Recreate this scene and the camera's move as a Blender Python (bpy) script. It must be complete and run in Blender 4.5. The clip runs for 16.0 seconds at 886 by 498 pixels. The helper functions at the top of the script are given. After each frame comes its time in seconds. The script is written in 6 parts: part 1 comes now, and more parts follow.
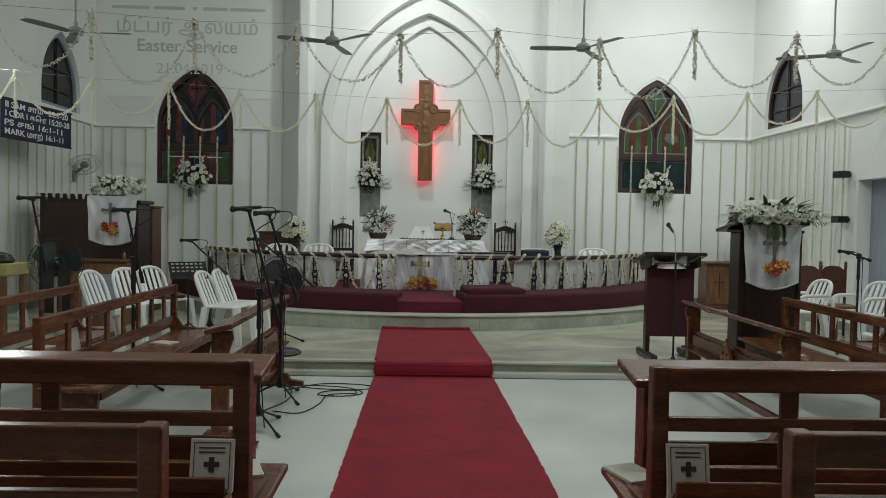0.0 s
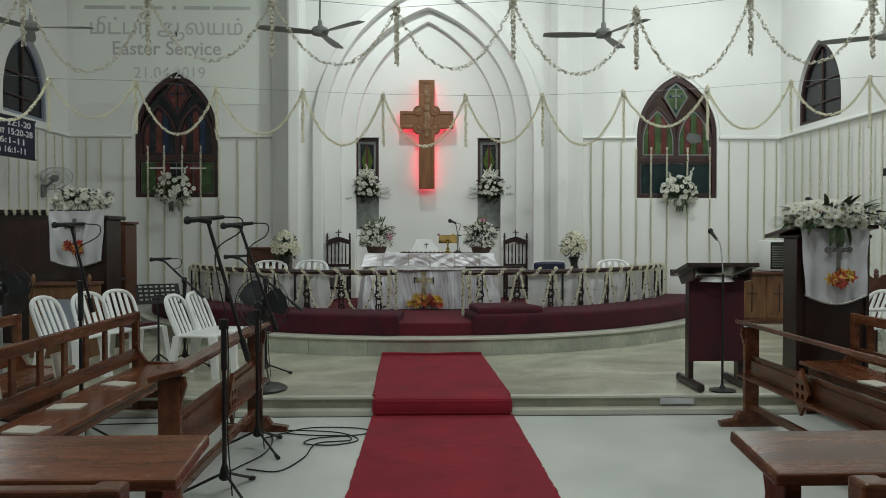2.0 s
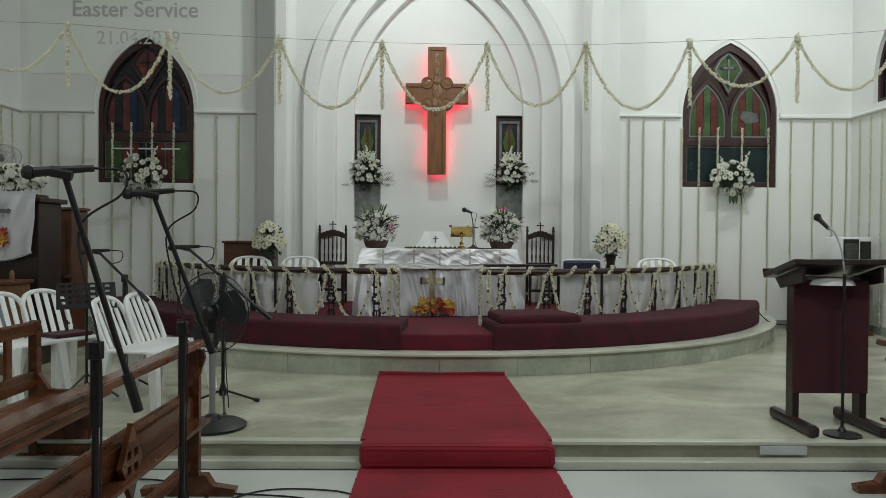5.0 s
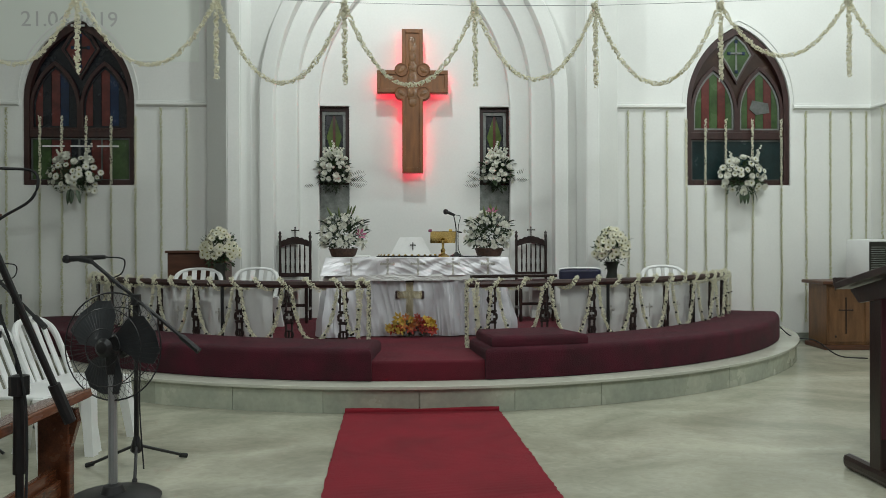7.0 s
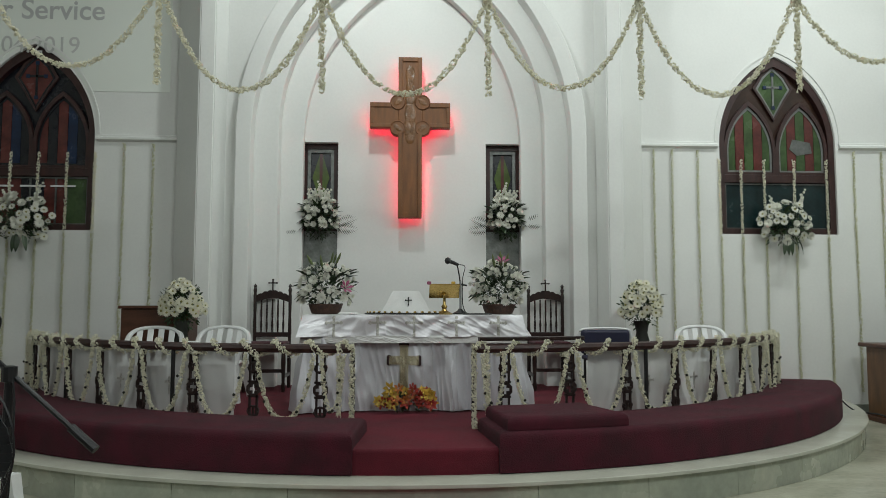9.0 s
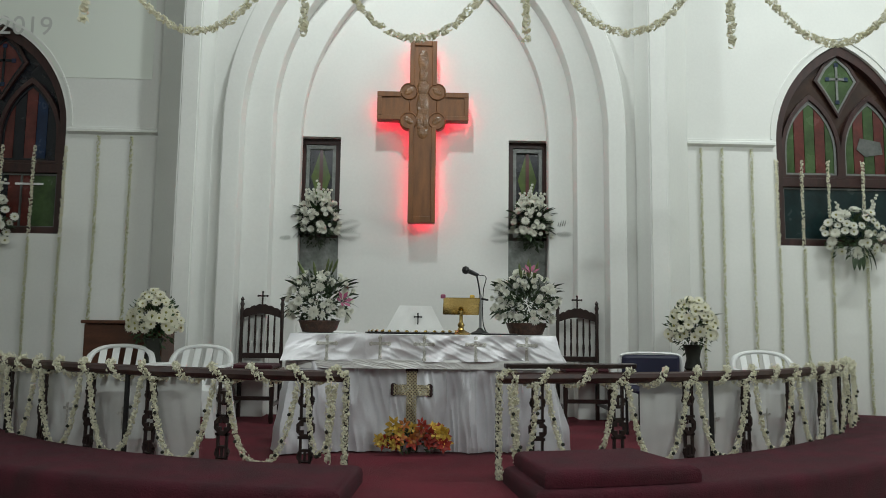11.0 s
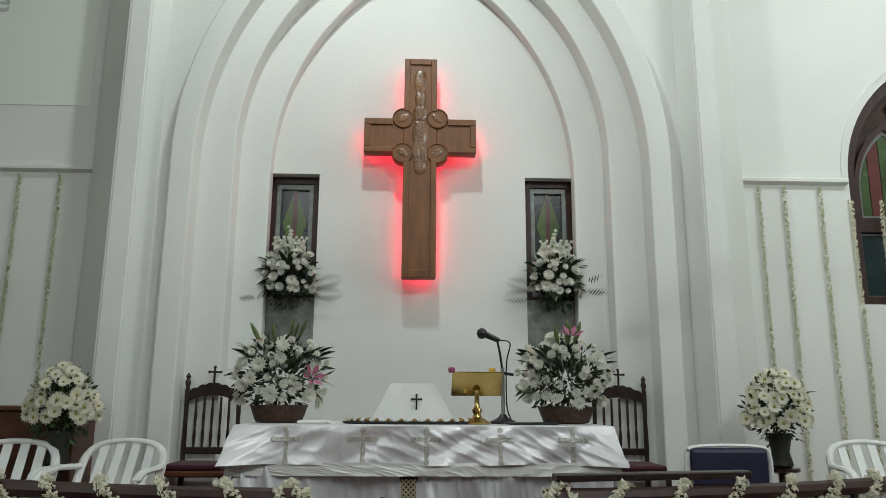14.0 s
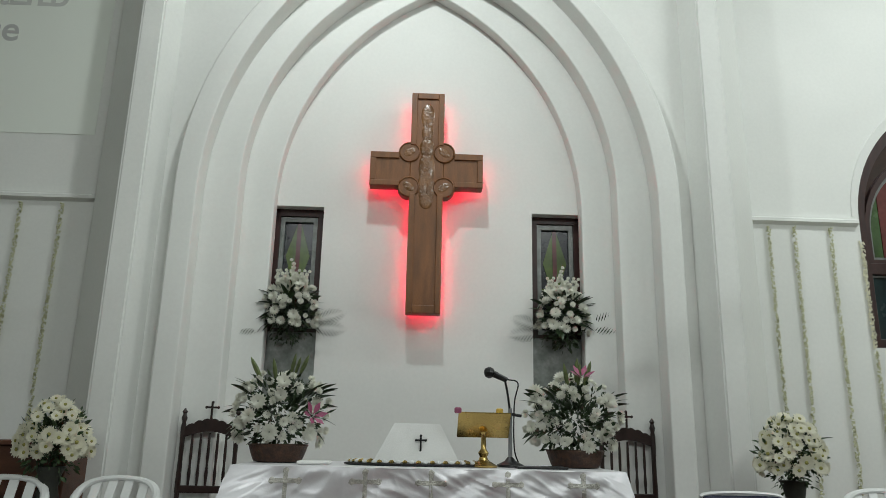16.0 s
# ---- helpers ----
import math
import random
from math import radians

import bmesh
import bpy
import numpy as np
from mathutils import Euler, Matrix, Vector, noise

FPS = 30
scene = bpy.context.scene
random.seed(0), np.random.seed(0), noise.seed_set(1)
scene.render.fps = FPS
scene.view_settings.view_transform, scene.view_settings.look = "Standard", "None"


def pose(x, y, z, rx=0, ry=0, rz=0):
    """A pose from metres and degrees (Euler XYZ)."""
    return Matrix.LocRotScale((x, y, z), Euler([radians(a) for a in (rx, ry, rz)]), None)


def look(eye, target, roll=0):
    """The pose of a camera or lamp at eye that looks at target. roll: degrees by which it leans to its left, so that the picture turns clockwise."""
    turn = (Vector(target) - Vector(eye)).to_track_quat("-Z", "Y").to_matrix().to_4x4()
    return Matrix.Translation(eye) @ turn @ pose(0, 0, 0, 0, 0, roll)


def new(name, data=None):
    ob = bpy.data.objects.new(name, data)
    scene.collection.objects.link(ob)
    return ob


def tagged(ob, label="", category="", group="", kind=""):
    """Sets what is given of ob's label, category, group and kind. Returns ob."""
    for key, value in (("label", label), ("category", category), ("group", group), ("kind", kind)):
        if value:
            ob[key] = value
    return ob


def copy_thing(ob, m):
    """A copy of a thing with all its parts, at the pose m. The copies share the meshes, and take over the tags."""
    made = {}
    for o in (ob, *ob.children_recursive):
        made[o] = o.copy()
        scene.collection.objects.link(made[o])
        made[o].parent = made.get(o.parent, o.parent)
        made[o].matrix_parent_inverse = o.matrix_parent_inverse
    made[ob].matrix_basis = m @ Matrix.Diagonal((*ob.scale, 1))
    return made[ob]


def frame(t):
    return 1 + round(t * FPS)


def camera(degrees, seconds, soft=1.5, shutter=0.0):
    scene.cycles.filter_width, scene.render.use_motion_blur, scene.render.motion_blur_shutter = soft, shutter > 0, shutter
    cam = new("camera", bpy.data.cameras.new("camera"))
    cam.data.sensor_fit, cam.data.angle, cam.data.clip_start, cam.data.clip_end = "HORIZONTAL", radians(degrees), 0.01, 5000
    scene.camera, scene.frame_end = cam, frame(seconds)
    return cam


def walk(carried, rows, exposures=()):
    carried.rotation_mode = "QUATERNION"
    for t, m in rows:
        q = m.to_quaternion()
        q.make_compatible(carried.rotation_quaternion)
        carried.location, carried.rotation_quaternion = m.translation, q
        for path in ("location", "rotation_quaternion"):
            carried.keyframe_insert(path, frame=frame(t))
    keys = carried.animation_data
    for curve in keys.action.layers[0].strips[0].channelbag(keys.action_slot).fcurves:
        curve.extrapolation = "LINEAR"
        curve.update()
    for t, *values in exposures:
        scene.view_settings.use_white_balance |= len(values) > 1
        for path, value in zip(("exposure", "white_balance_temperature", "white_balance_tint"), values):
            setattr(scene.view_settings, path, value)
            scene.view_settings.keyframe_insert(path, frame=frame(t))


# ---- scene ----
cam = camera(62.8, 16.0, 0.75)
PATH = [
    (0, (-0.007, -0.107, 1.616), (0.048, 1.891, 1.546), 1.1),
    (0.5, (-0.026, 0.154, 1.606), (0.024, 2.151, 1.52), 0.1),
    (1, (-0.002, 0.46, 1.606), (0.01, 2.46, 1.564), 0.2),
    (1.5, (-0.001, 0.761, 1.587), (0.028, 2.76, 1.534), 0.6),
    (2, (-0.026, 1.032, 1.599), (0.023, 3.032, 1.564), -0.0),
    (2.5, (-0.012, 1.338, 1.592), (-0.014, 3.338, 1.606), -0.4),
    (3, (-0.003, 1.627, 1.562), (0.007, 3.627, 1.526), 0.7),
    (3.2, (0.013, 1.752, 1.548), (0.053, 3.751, 1.499), 0.8),
    (5.5, (-0.04, 3.158, 1.472), (-0.021, 5.158, 1.445), 0.2),
    (6, (-0.008, 3.471, 1.487), (-0.012, 5.471, 1.46), 0.6),
    (6.5, (-0.036, 3.8, 1.472), (0.067, 5.797, 1.418), 0.0),
    (7, (-0.041, 4.112, 1.454), (0.05, 6.11, 1.448), -0.2),
    (7.5, (0.0, 4.383, 1.45), (0.035, 6.382, 1.508), 0.29),
    (8, (-0.001, 4.648, 1.446), (0.103, 6.641, 1.586), 0.61),
    (8.5, (-0.01, 5.009, 1.443), (0.093, 7.001, 1.59), 0.14),
    (11, (0.012, 6.426, 1.425), (0.07, 8.414, 1.63), 0.73),
    (11.5, (-0.068, 6.729, 1.421), (0.057, 8.713, 1.643), -0.47),
    (12, (-0.035, 7.064, 1.418), (0.036, 9.048, 1.664), -0.68),
    (12.5, (-0.042, 7.312, 1.423), (0.015, 9.292, 1.698), 0.24),
    (13, (-0.035, 7.588, 1.422), (0.11, 9.559, 1.725), -0.07),
    (13.5, (-0.017, 7.799, 1.445), (0.023, 9.763, 1.822), -0.24),
    (14, (-0.027, 7.899, 1.464), (0.049, 9.855, 1.875), 0.32),
    (14.5, (-0.013, 7.926, 1.489), (0.044, 9.868, 1.964), 0.97),
    (15, (-0.036, 7.954, 1.485), (0.022, 9.892, 1.976), 0.75),
    (15.5, (-0.034, 7.987, 1.485), (0.017, 9.921, 1.995), 0.97),
    (16, (-0.063, 7.991, 1.483), (0.01, 9.924, 1.989), 1.21),
]
walk(cam, [(t, look(eye, target, roll)) for t, eye, target, roll in PATH],
     [(0.0, 0.22), (3.0, 0.24), (5.5, 0.29), (6.5, 0.36), (7.0, 0.42), (7.5, 0.31), (8.0, 0.17), (8.5, 0.19), (11.0, 0.29), (13.0, 0.27), (14.0, 0.24), (15.0, 0.20), (16.0, 0.19)])

from mathutils import bvhtree

# ---- light ----
world = bpy.data.worlds.new("night")
scene.world = world
world.use_nodes = True
world.node_tree.nodes["Background"].inputs[0].default_value = (0.01, 0.012, 0.016, 1)
world.node_tree.nodes["Background"].inputs[1].default_value = 0.3


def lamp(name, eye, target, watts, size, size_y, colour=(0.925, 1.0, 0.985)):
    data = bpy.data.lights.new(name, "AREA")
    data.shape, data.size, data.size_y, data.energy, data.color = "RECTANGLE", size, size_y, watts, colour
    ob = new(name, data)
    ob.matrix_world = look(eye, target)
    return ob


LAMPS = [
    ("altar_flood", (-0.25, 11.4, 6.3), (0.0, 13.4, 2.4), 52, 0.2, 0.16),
    # Unseen aisle lamps: two set by lit wall and desk glint, one fill.
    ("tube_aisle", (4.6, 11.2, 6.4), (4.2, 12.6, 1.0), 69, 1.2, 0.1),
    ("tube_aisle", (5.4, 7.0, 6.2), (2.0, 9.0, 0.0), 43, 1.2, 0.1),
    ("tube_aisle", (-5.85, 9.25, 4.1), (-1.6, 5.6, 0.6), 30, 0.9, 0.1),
    # Fill light added over the nave; no fitting is known there.
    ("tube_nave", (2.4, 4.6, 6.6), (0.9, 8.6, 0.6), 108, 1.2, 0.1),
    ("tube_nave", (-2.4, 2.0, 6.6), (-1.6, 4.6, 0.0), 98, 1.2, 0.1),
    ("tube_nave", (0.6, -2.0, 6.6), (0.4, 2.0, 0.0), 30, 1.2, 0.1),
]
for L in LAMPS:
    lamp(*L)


# ---- materials ----
def material(name, colour, rough=0.5, metal=0.0, vary=0.12, scale=6.0, fine=60.0, bump=0.1, stretch=(1, 1, 1), coat=0.0, second=None, sheen=0.0, random_tint=0.0):
    m = bpy.data.materials.new(name)
    m.use_nodes = True
    n, l = m.node_tree.nodes, m.node_tree.links
    b = n["Principled BSDF"]
    b.inputs["Roughness"].default_value, b.inputs["Metallic"].default_value = rough, metal
    b.inputs["Coat Weight"].default_value = coat
    b.inputs["Coat Roughness"].default_value = 0.15
    b.inputs["Sheen Weight"].default_value = sheen
    co = n.new("ShaderNodeTexCoord")
    mp = n.new("ShaderNodeMapping")
    mp.inputs["Scale"].default_value = stretch
    l.new(co.outputs["Object"], mp.inputs["Vector"])
    big, small = n.new("ShaderNodeTexNoise"), n.new("ShaderNodeTexNoise")
    for t, s, d in ((big, scale, 5.0), (small, fine, 3.0)):
        t.inputs["Scale"].default_value, t.inputs["Detail"].default_value = s, d
        l.new(mp.outputs["Vector"], t.inputs["Vector"])
    mix = n.new("ShaderNodeMix")
    mix.data_type = "RGBA"
    dark = second or [c * (1 - vary) for c in colour]
    mix.inputs["A"].default_value, mix.inputs["B"].default_value = (*dark, 1), (*[min(1, c * (1 + vary * 0.5)) for c in colour], 1)
    ramp = n.new("ShaderNodeMapRange")
    ramp.inputs["From Min"].default_value, ramp.inputs["From Max"].default_value = 0.32, 0.68
    l.new(big.outputs["Fac"], ramp.inputs["Value"])
    l.new(ramp.outputs["Result"], mix.inputs["Factor"])
    grain = n.new("ShaderNodeMix")
    grain.data_type, grain.blend_type = "RGBA", "MULTIPLY"
    grain.inputs["Factor"].default_value = min(1.0, vary * 1.5)
    l.new(mix.outputs["Result"], grain.inputs["A"])
    l.new(small.outputs["Fac"], grain.inputs["B"])
    last = grain.outputs["Result"]
    if random_tint:
        info = n.new("ShaderNodeObjectInfo")
        hsv = n.new("ShaderNodeHueSaturation")
        mr = n.new("ShaderNodeMapRange")
        mr.inputs["To Min"].default_value, mr.inputs["To Max"].default_value = 1 - random_tint, 1 + random_tint
        l.new(info.outputs["Random"], mr.inputs["Value"])
        l.new(mr.outputs["Result"], hsv.inputs["Value"])
        l.new(last, hsv.inputs["Color"])
        last = hsv.outputs["Color"]
    l.new(last, b.inputs["Base Color"])
    rr = n.new("ShaderNodeMapRange")
    rr.inputs["To Min"].default_value, rr.inputs["To Max"].default_value = max(0.03, rough - 0.08), min(1, rough + 0.1)
    l.new(big.outputs["Fac"], rr.inputs["Value"])
    l.new(rr.outputs["Result"], b.inputs["Roughness"])
    if bump:
        bp = n.new("ShaderNodeBump")
        bp.inputs["Strength"].default_value, bp.inputs["Distance"].default_value = bump, 0.01
        l.new(small.outputs["Fac"], bp.inputs["Height"])
        l.new(bp.outputs["Normal"], b.inputs["Normal"])
    return m


def glow(name, colour, strength):
    m = bpy.data.materials.new(name)
    m.use_nodes = True
    b = m.node_tree.nodes["Principled BSDF"]
    b.inputs["Base Color"].default_value = (*colour, 1)
    b.inputs["Emission Color"].default_value = (*colour, 1)
    b.inputs["Emission Strength"].default_value = strength
    return m


def ribbed(m, across, scale, strength):
    """Adds woven ribs to a cloth."""
    n, l = m.node_tree.nodes, m.node_tree.links
    w = n.new("ShaderNodeTexWave")
    w.bands_direction = across
    w.inputs["Scale"].default_value, w.inputs["Distortion"].default_value = scale, 0.6
    l.new(n["Texture Coordinate"].outputs["Object"], w.inputs["Vector"])
    b = n.new("ShaderNodeBump")
    b.inputs["Strength"].default_value, b.inputs["Distance"].default_value = strength, 0.01
    l.new(w.outputs["Fac"], b.inputs["Height"])
    l.new(n["Bump"].outputs["Normal"], b.inputs["Normal"])
    l.new(b.outputs["Normal"], n["Principled BSDF"].inputs["Normal"])
    return m


def petal_like(m, colour, share_through=0.45):
    """Lets light through thin petals."""
    n, l = m.node_tree.nodes, m.node_tree.links
    tr, mx = n.new("ShaderNodeBsdfTranslucent"), n.new("ShaderNodeMixShader")
    tr.inputs["Color"].default_value = (*colour, 1)
    mx.inputs[0].default_value = share_through
    l.new(n["Principled BSDF"].outputs[0], mx.inputs[1])
    l.new(tr.outputs[0], mx.inputs[2])
    l.new(mx.outputs[0], n["Material Output"].inputs[0])
    return m


def sheer(m, share_open):
    """A thin weave that is partly open."""
    n, l = m.node_tree.nodes, m.node_tree.links
    tr, mx = n.new("ShaderNodeBsdfTransparent"), n.new("ShaderNodeMixShader")
    mx.inputs[0].default_value = share_open
    l.new(n["Principled BSDF"].outputs[0], mx.inputs[1])
    l.new(tr.outputs[0], mx.inputs[2])
    l.new(mx.outputs[0], n["Material Output"].inputs[0])
    return m


SHEER = sheer(material("sheer_white_cloth", (0.72, 0.72, 0.71), 0.75, vary=0.08, scale=5, fine=150, bump=0.1), 0.22)
WALL = material("white_wall_paint", (0.80, 0.81, 0.78), 0.62, vary=0.05, scale=0.9, fine=35, bump=0.05)
CEIL = material("ceiling_paint", (0.72, 0.73, 0.70), 0.8, vary=0.06, scale=0.6)
TERRAZZO = material("grey_floor", (0.56, 0.58, 0.54), 0.32, vary=0.12, scale=1.1, fine=90, bump=0.02, second=(0.44, 0.465, 0.435))
MARBLE = material("veined_marble", (0.54, 0.53, 0.42), 0.2, vary=0.22, scale=0.85, fine=11, bump=0.015, second=(0.36, 0.36, 0.275), stretch=(1, 1.35, 1))
for nd in MARBLE.node_tree.nodes:
    if nd.type == "TEX_NOISE":
        nd.inputs["Distortion"].default_value = 1.4
MARBLE_BLOCK = material("marble_riser", (0.45, 0.465, 0.375), 0.25, vary=0.2, scale=3.0, fine=22, bump=0.02, second=(0.36, 0.39, 0.32), random_tint=0.16)
MARBLE_CAP = material("pale_marble_nosing", (0.53, 0.53, 0.45), 0.22, vary=0.08, scale=3, fine=40, bump=0.02)
RED = ribbed(material("red_carpet", (0.29, 0.012, 0.027), 0.95, vary=0.22, scale=2.5, fine=160, bump=0.5), "Y", 26, 0.5)
KNEELCLOTH = material("dark_maroon_plush", (0.080, 0.004, 0.016), 0.95, vary=0.4, scale=5, fine=110, bump=0.6)
MAROON = material("maroon_carpet", (0.13, 0.007, 0.019), 0.95, vary=0.3, scale=3, fine=140, bump=0.4)
VELVET = material("maroon_velvet", (0.060, 0.006, 0.014), 0.9, vary=0.25, scale=4, fine=120, bump=0.2, sheen=0.08)
MAHOGANY = material("polished_mahogany", (0.205, 0.070, 0.030), 0.24, random_tint=0.22, vary=0.5, scale=2.2, fine=30, bump=0.05, stretch=(1, 6, 6), coat=0.12)
MAHOGANY_Y = material("polished_mahogany_lengthwise", (0.205, 0.070, 0.030), 0.24, random_tint=0.22, vary=0.5, scale=2.2, fine=30, bump=0.05, stretch=(6, 1, 6), coat=0.12)
for m in (MAHOGANY, MAHOGANY_Y):
    m.node_tree.nodes["Principled BSDF"].inputs["Specular IOR Level"].default_value = 0.36
DARKWOOD = material("dark_stained_wood", (0.030, 0.012, 0.009), 0.35, vary=0.4, scale=4, fine=40, bump=0.08, stretch=(4, 4, 1), coat=0.2)
CROSSWOOD = material("varnished_teak", (0.255, 0.098, 0.027), 0.48, vary=0.3, scale=3, fine=45, bump=0.08, stretch=(6, 6, 1), coat=0.04)
LACQUER = material("crackled_lacquer", (0.26, 0.115, 0.036), 0.27, vary=0.35, scale=9, fine=34, bump=0.7, coat=0.25)
BUDGREEN = material("pale_green_bud", (0.17, 0.22, 0.08), 0.5, vary=0.3, scale=20, bump=0.05, random_tint=0.2)
PINE = material("light_brown_wood", (0.24, 0.115, 0.05), 0.4, vary=0.35, scale=3, fine=40, bump=0.08, stretch=(5, 5, 1))
REDWOOD = material("red_brown_wood", (0.13, 0.05, 0.026), 0.38, vary=0.35, scale=3, fine=40, bump=0.08, stretch=(1, 5, 5))
FANBLADE = material("dark_grey_plastic", (0.030, 0.034, 0.038), 0.35, vary=0.2, scale=8, bump=0.02)
PLASTIC = material("white_plastic", (0.78, 0.79, 0.78), 0.35, vary=0.05, scale=4, fine=60, bump=0.02)
BLACK = material("black_metal", (0.012, 0.012, 0.013), 0.4, vary=0.2, scale=8, bump=0.03)
RUBBER = material("black_rubber", (0.015, 0.015, 0.016), 0.8, vary=0.2, scale=8, bump=0.1)
GREYMETAL = material("grey_metal", (0.36, 0.37, 0.38), 0.35, metal=0.6, vary=0.1, scale=6, bump=0.02)
IRON = material("dark_bronze_iron", (0.045, 0.026, 0.024), 0.45, metal=0.3, vary=0.3, scale=20, bump=0.1)
# White satin greyed in colour, as the pulpit falls are lit from behind.
SHADEDSATIN = material("shaded_white_satin", (0.60, 0.60, 0.63), 0.4, metal=0.25, vary=0.08, scale=5, fine=60, bump=0.08)
# Greyer frontal satin, darkened further since its light comes from above.
FRONTAL = material("dimmed_grey_satin", (0.66, 0.655, 0.69), 0.38, metal=0.25, vary=0.07, scale=5, fine=60, bump=0.08)
DARKLATTICE = material("black_and_silver_braid", (0.30, 0.29, 0.27), 0.45, metal=0.3, vary=0.5, scale=130, fine=220, bump=0.5, second=(0.02, 0.018, 0.016))
SATIN = material("white_satin", (0.82, 0.81, 0.84), 0.36, metal=0.25, vary=0.05, scale=5, fine=60, bump=0.08)
LINEN = material("white_linen", (0.80, 0.80, 0.78), 0.75, vary=0.05, scale=5, fine=150, bump=0.1)
EMBROIDERY = material("pale_embroidery", (0.70, 0.68, 0.62), 0.5, metal=0.25, vary=0.3, scale=60, fine=200, bump=0.4)
SILVER = material("silver_braid", (0.66, 0.64, 0.60), 0.5, metal=0.3, vary=0.4, scale=60, fine=200, bump=0.4)
BRASS = material("polished_brass", (0.48, 0.34, 0.12), 0.25, metal=1.0, vary=0.15, scale=6, fine=40, bump=0.02)
LEAF = material("green_leaf", (0.045, 0.085, 0.030), 0.45, vary=0.4, scale=14, fine=50, bump=0.1, random_tint=0.3)
FERN = material("dark_fern", (0.030, 0.055, 0.028), 0.5, vary=0.4, scale=14, bump=0.1, random_tint=0.25)
PETAL = petal_like(material("white_petal", (0.90, 0.90, 0.83), 0.55, vary=0.08, scale=30, fine=120, bump=0.05, random_tint=0.08), (0.8, 0.8, 0.7))
CREAM = petal_like(material("cream_petal", (0.90, 0.885, 0.76), 0.6, vary=0.08, scale=30, fine=120, bump=0.05, random_tint=0.06), (0.87, 0.85, 0.68))
# Cream petals darkened in colour to paint the nearer swags as backlit.
BACKLIT = petal_like(material("backlit_cream_petal", (0.76, 0.74, 0.63), 0.7, vary=0.15, scale=30, fine=120, bump=0.05), (0.55, 0.52, 0.40), 0.3)
FADED = petal_like(material("faded_yellow_petal", (0.74, 0.74, 0.52), 0.7, vary=0.15, scale=30, fine=120, bump=0.05), (0.55, 0.55, 0.32), 0.3)
EYE_GREEN = material("flower_eye", (0.42, 0.40, 0.10), 0.7, vary=0.3, scale=80, bump=0.2)
PINK = material("pink_lily", (0.42, 0.10, 0.20), 0.5, vary=0.3, scale=20, bump=0.05)
ORANGE = material("orange_silk", (0.62, 0.20, 0.04), 0.6, vary=0.4, scale=20, bump=0.1, random_tint=0.25)
YELLOW = material("yellow_silk", (0.70, 0.45, 0.06), 0.6, vary=0.3, scale=20, bump=0.1, random_tint=0.2)
SCARLET = material("scarlet_silk", (0.42, 0.035, 0.02), 0.6, vary=0.3, scale=20, bump=0.1, random_tint=0.25)
BUD = material("dark_bud", (0.02, 0.022, 0.014), 0.6, vary=0.3, scale=30)
WICKER = material("brown_wicker", (0.10, 0.045, 0.025), 0.6, vary=0.5, scale=40, fine=120, bump=0.6)
PAPER = material("printed_paper", (0.50, 0.47, 0.40), 0.7, vary=0.1, scale=8, bump=0.05)
INK = material("dark_ink", (0.03, 0.028, 0.025), 0.7, vary=0.1)
FRAMEWOOD = material("window_wood", (0.055, 0.019, 0.016), 0.45, vary=0.4, scale=6, fine=40, bump=0.1, stretch=(4, 4, 1))
BOARDBLUE = material("navy_board", (0.012, 0.013, 0.045), 0.5, vary=0.2, scale=4)
WHITE_TEXT_GLINT = material("white_lettering_and_glint", (0.8, 0.8, 0.8), 0.6, vary=0.05)
FROST = material("frosted_grey_pane", (0.30, 0.32, 0.30), 0.3, vary=0.35, scale=9, fine=40, bump=0.1, second=(0.18, 0.20, 0.18))
GREYPLATE = material("pale_grey_plate", (0.50, 0.51, 0.53), 0.4, vary=0.1, scale=6)
STRIP = material("grey_skirting", (0.33, 0.36, 0.31), 0.5, vary=0.15, scale=3)
BLUEGREY = material("blue_grey", (0.30, 0.33, 0.40), 0.7, vary=0.12, scale=2, stretch=(1, 8, 1), bump=0.1)
LED = glow("red_led", (1.0, 0.006, 0.045), 14.0)
MAROONBRAID = material("dark_maroon_braid", (0.045, 0.014, 0.016), 0.7, vary=0.4, scale=60, fine=200, bump=0.4)
GOLDBRAID = material("gold_braid", (0.62, 0.54, 0.36), 0.4, metal=0.4, vary=0.25, scale=90, fine=220, bump=0.3)
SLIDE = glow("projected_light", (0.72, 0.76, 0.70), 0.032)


def glass(name, colour, rough=0.24):
    m = material(name, colour, rough, vary=0.35, scale=5, fine=30, bump=0.06)
    m.node_tree.nodes["Principled BSDF"].inputs["Specular IOR Level"].default_value = 0.4
    return m


G_GREEN, G_RED, G_TEAL, G_DARK = glass("green_glass", (0.065, 0.12, 0.04)), glass("red_glass", (0.15, 0.036, 0.030)), glass("teal_glass", (0.012, 0.035, 0.038)), glass("night_glass", (0.012, 0.014, 0.02))
LEAD = material("grey_leaded_border", (0.22, 0.23, 0.22), 0.4, metal=0.2, vary=0.2, scale=20)
G_BLUE, G_GREY, G_LIME = glass("blue_glass", (0.012, 0.03, 0.08)), glass("grey_glass", (0.17, 0.18, 0.17)), glass("lime_glass", (0.10, 0.16, 0.02))


# ---- mesh helpers ----
def link(name, bm, mat, smooth=False):
    me = bpy.data.meshes.new(name)
    bmesh.ops.recalc_face_normals(bm, faces=bm.faces)
    bm.to_mesh(me)
    bm.free()
    me.materials.append(mat)
    if smooth:
        me.polygons.foreach_set("use_smooth", [True] * len(me.polygons))
        me.set_sharp_from_angle(angle=radians(35))
    return me


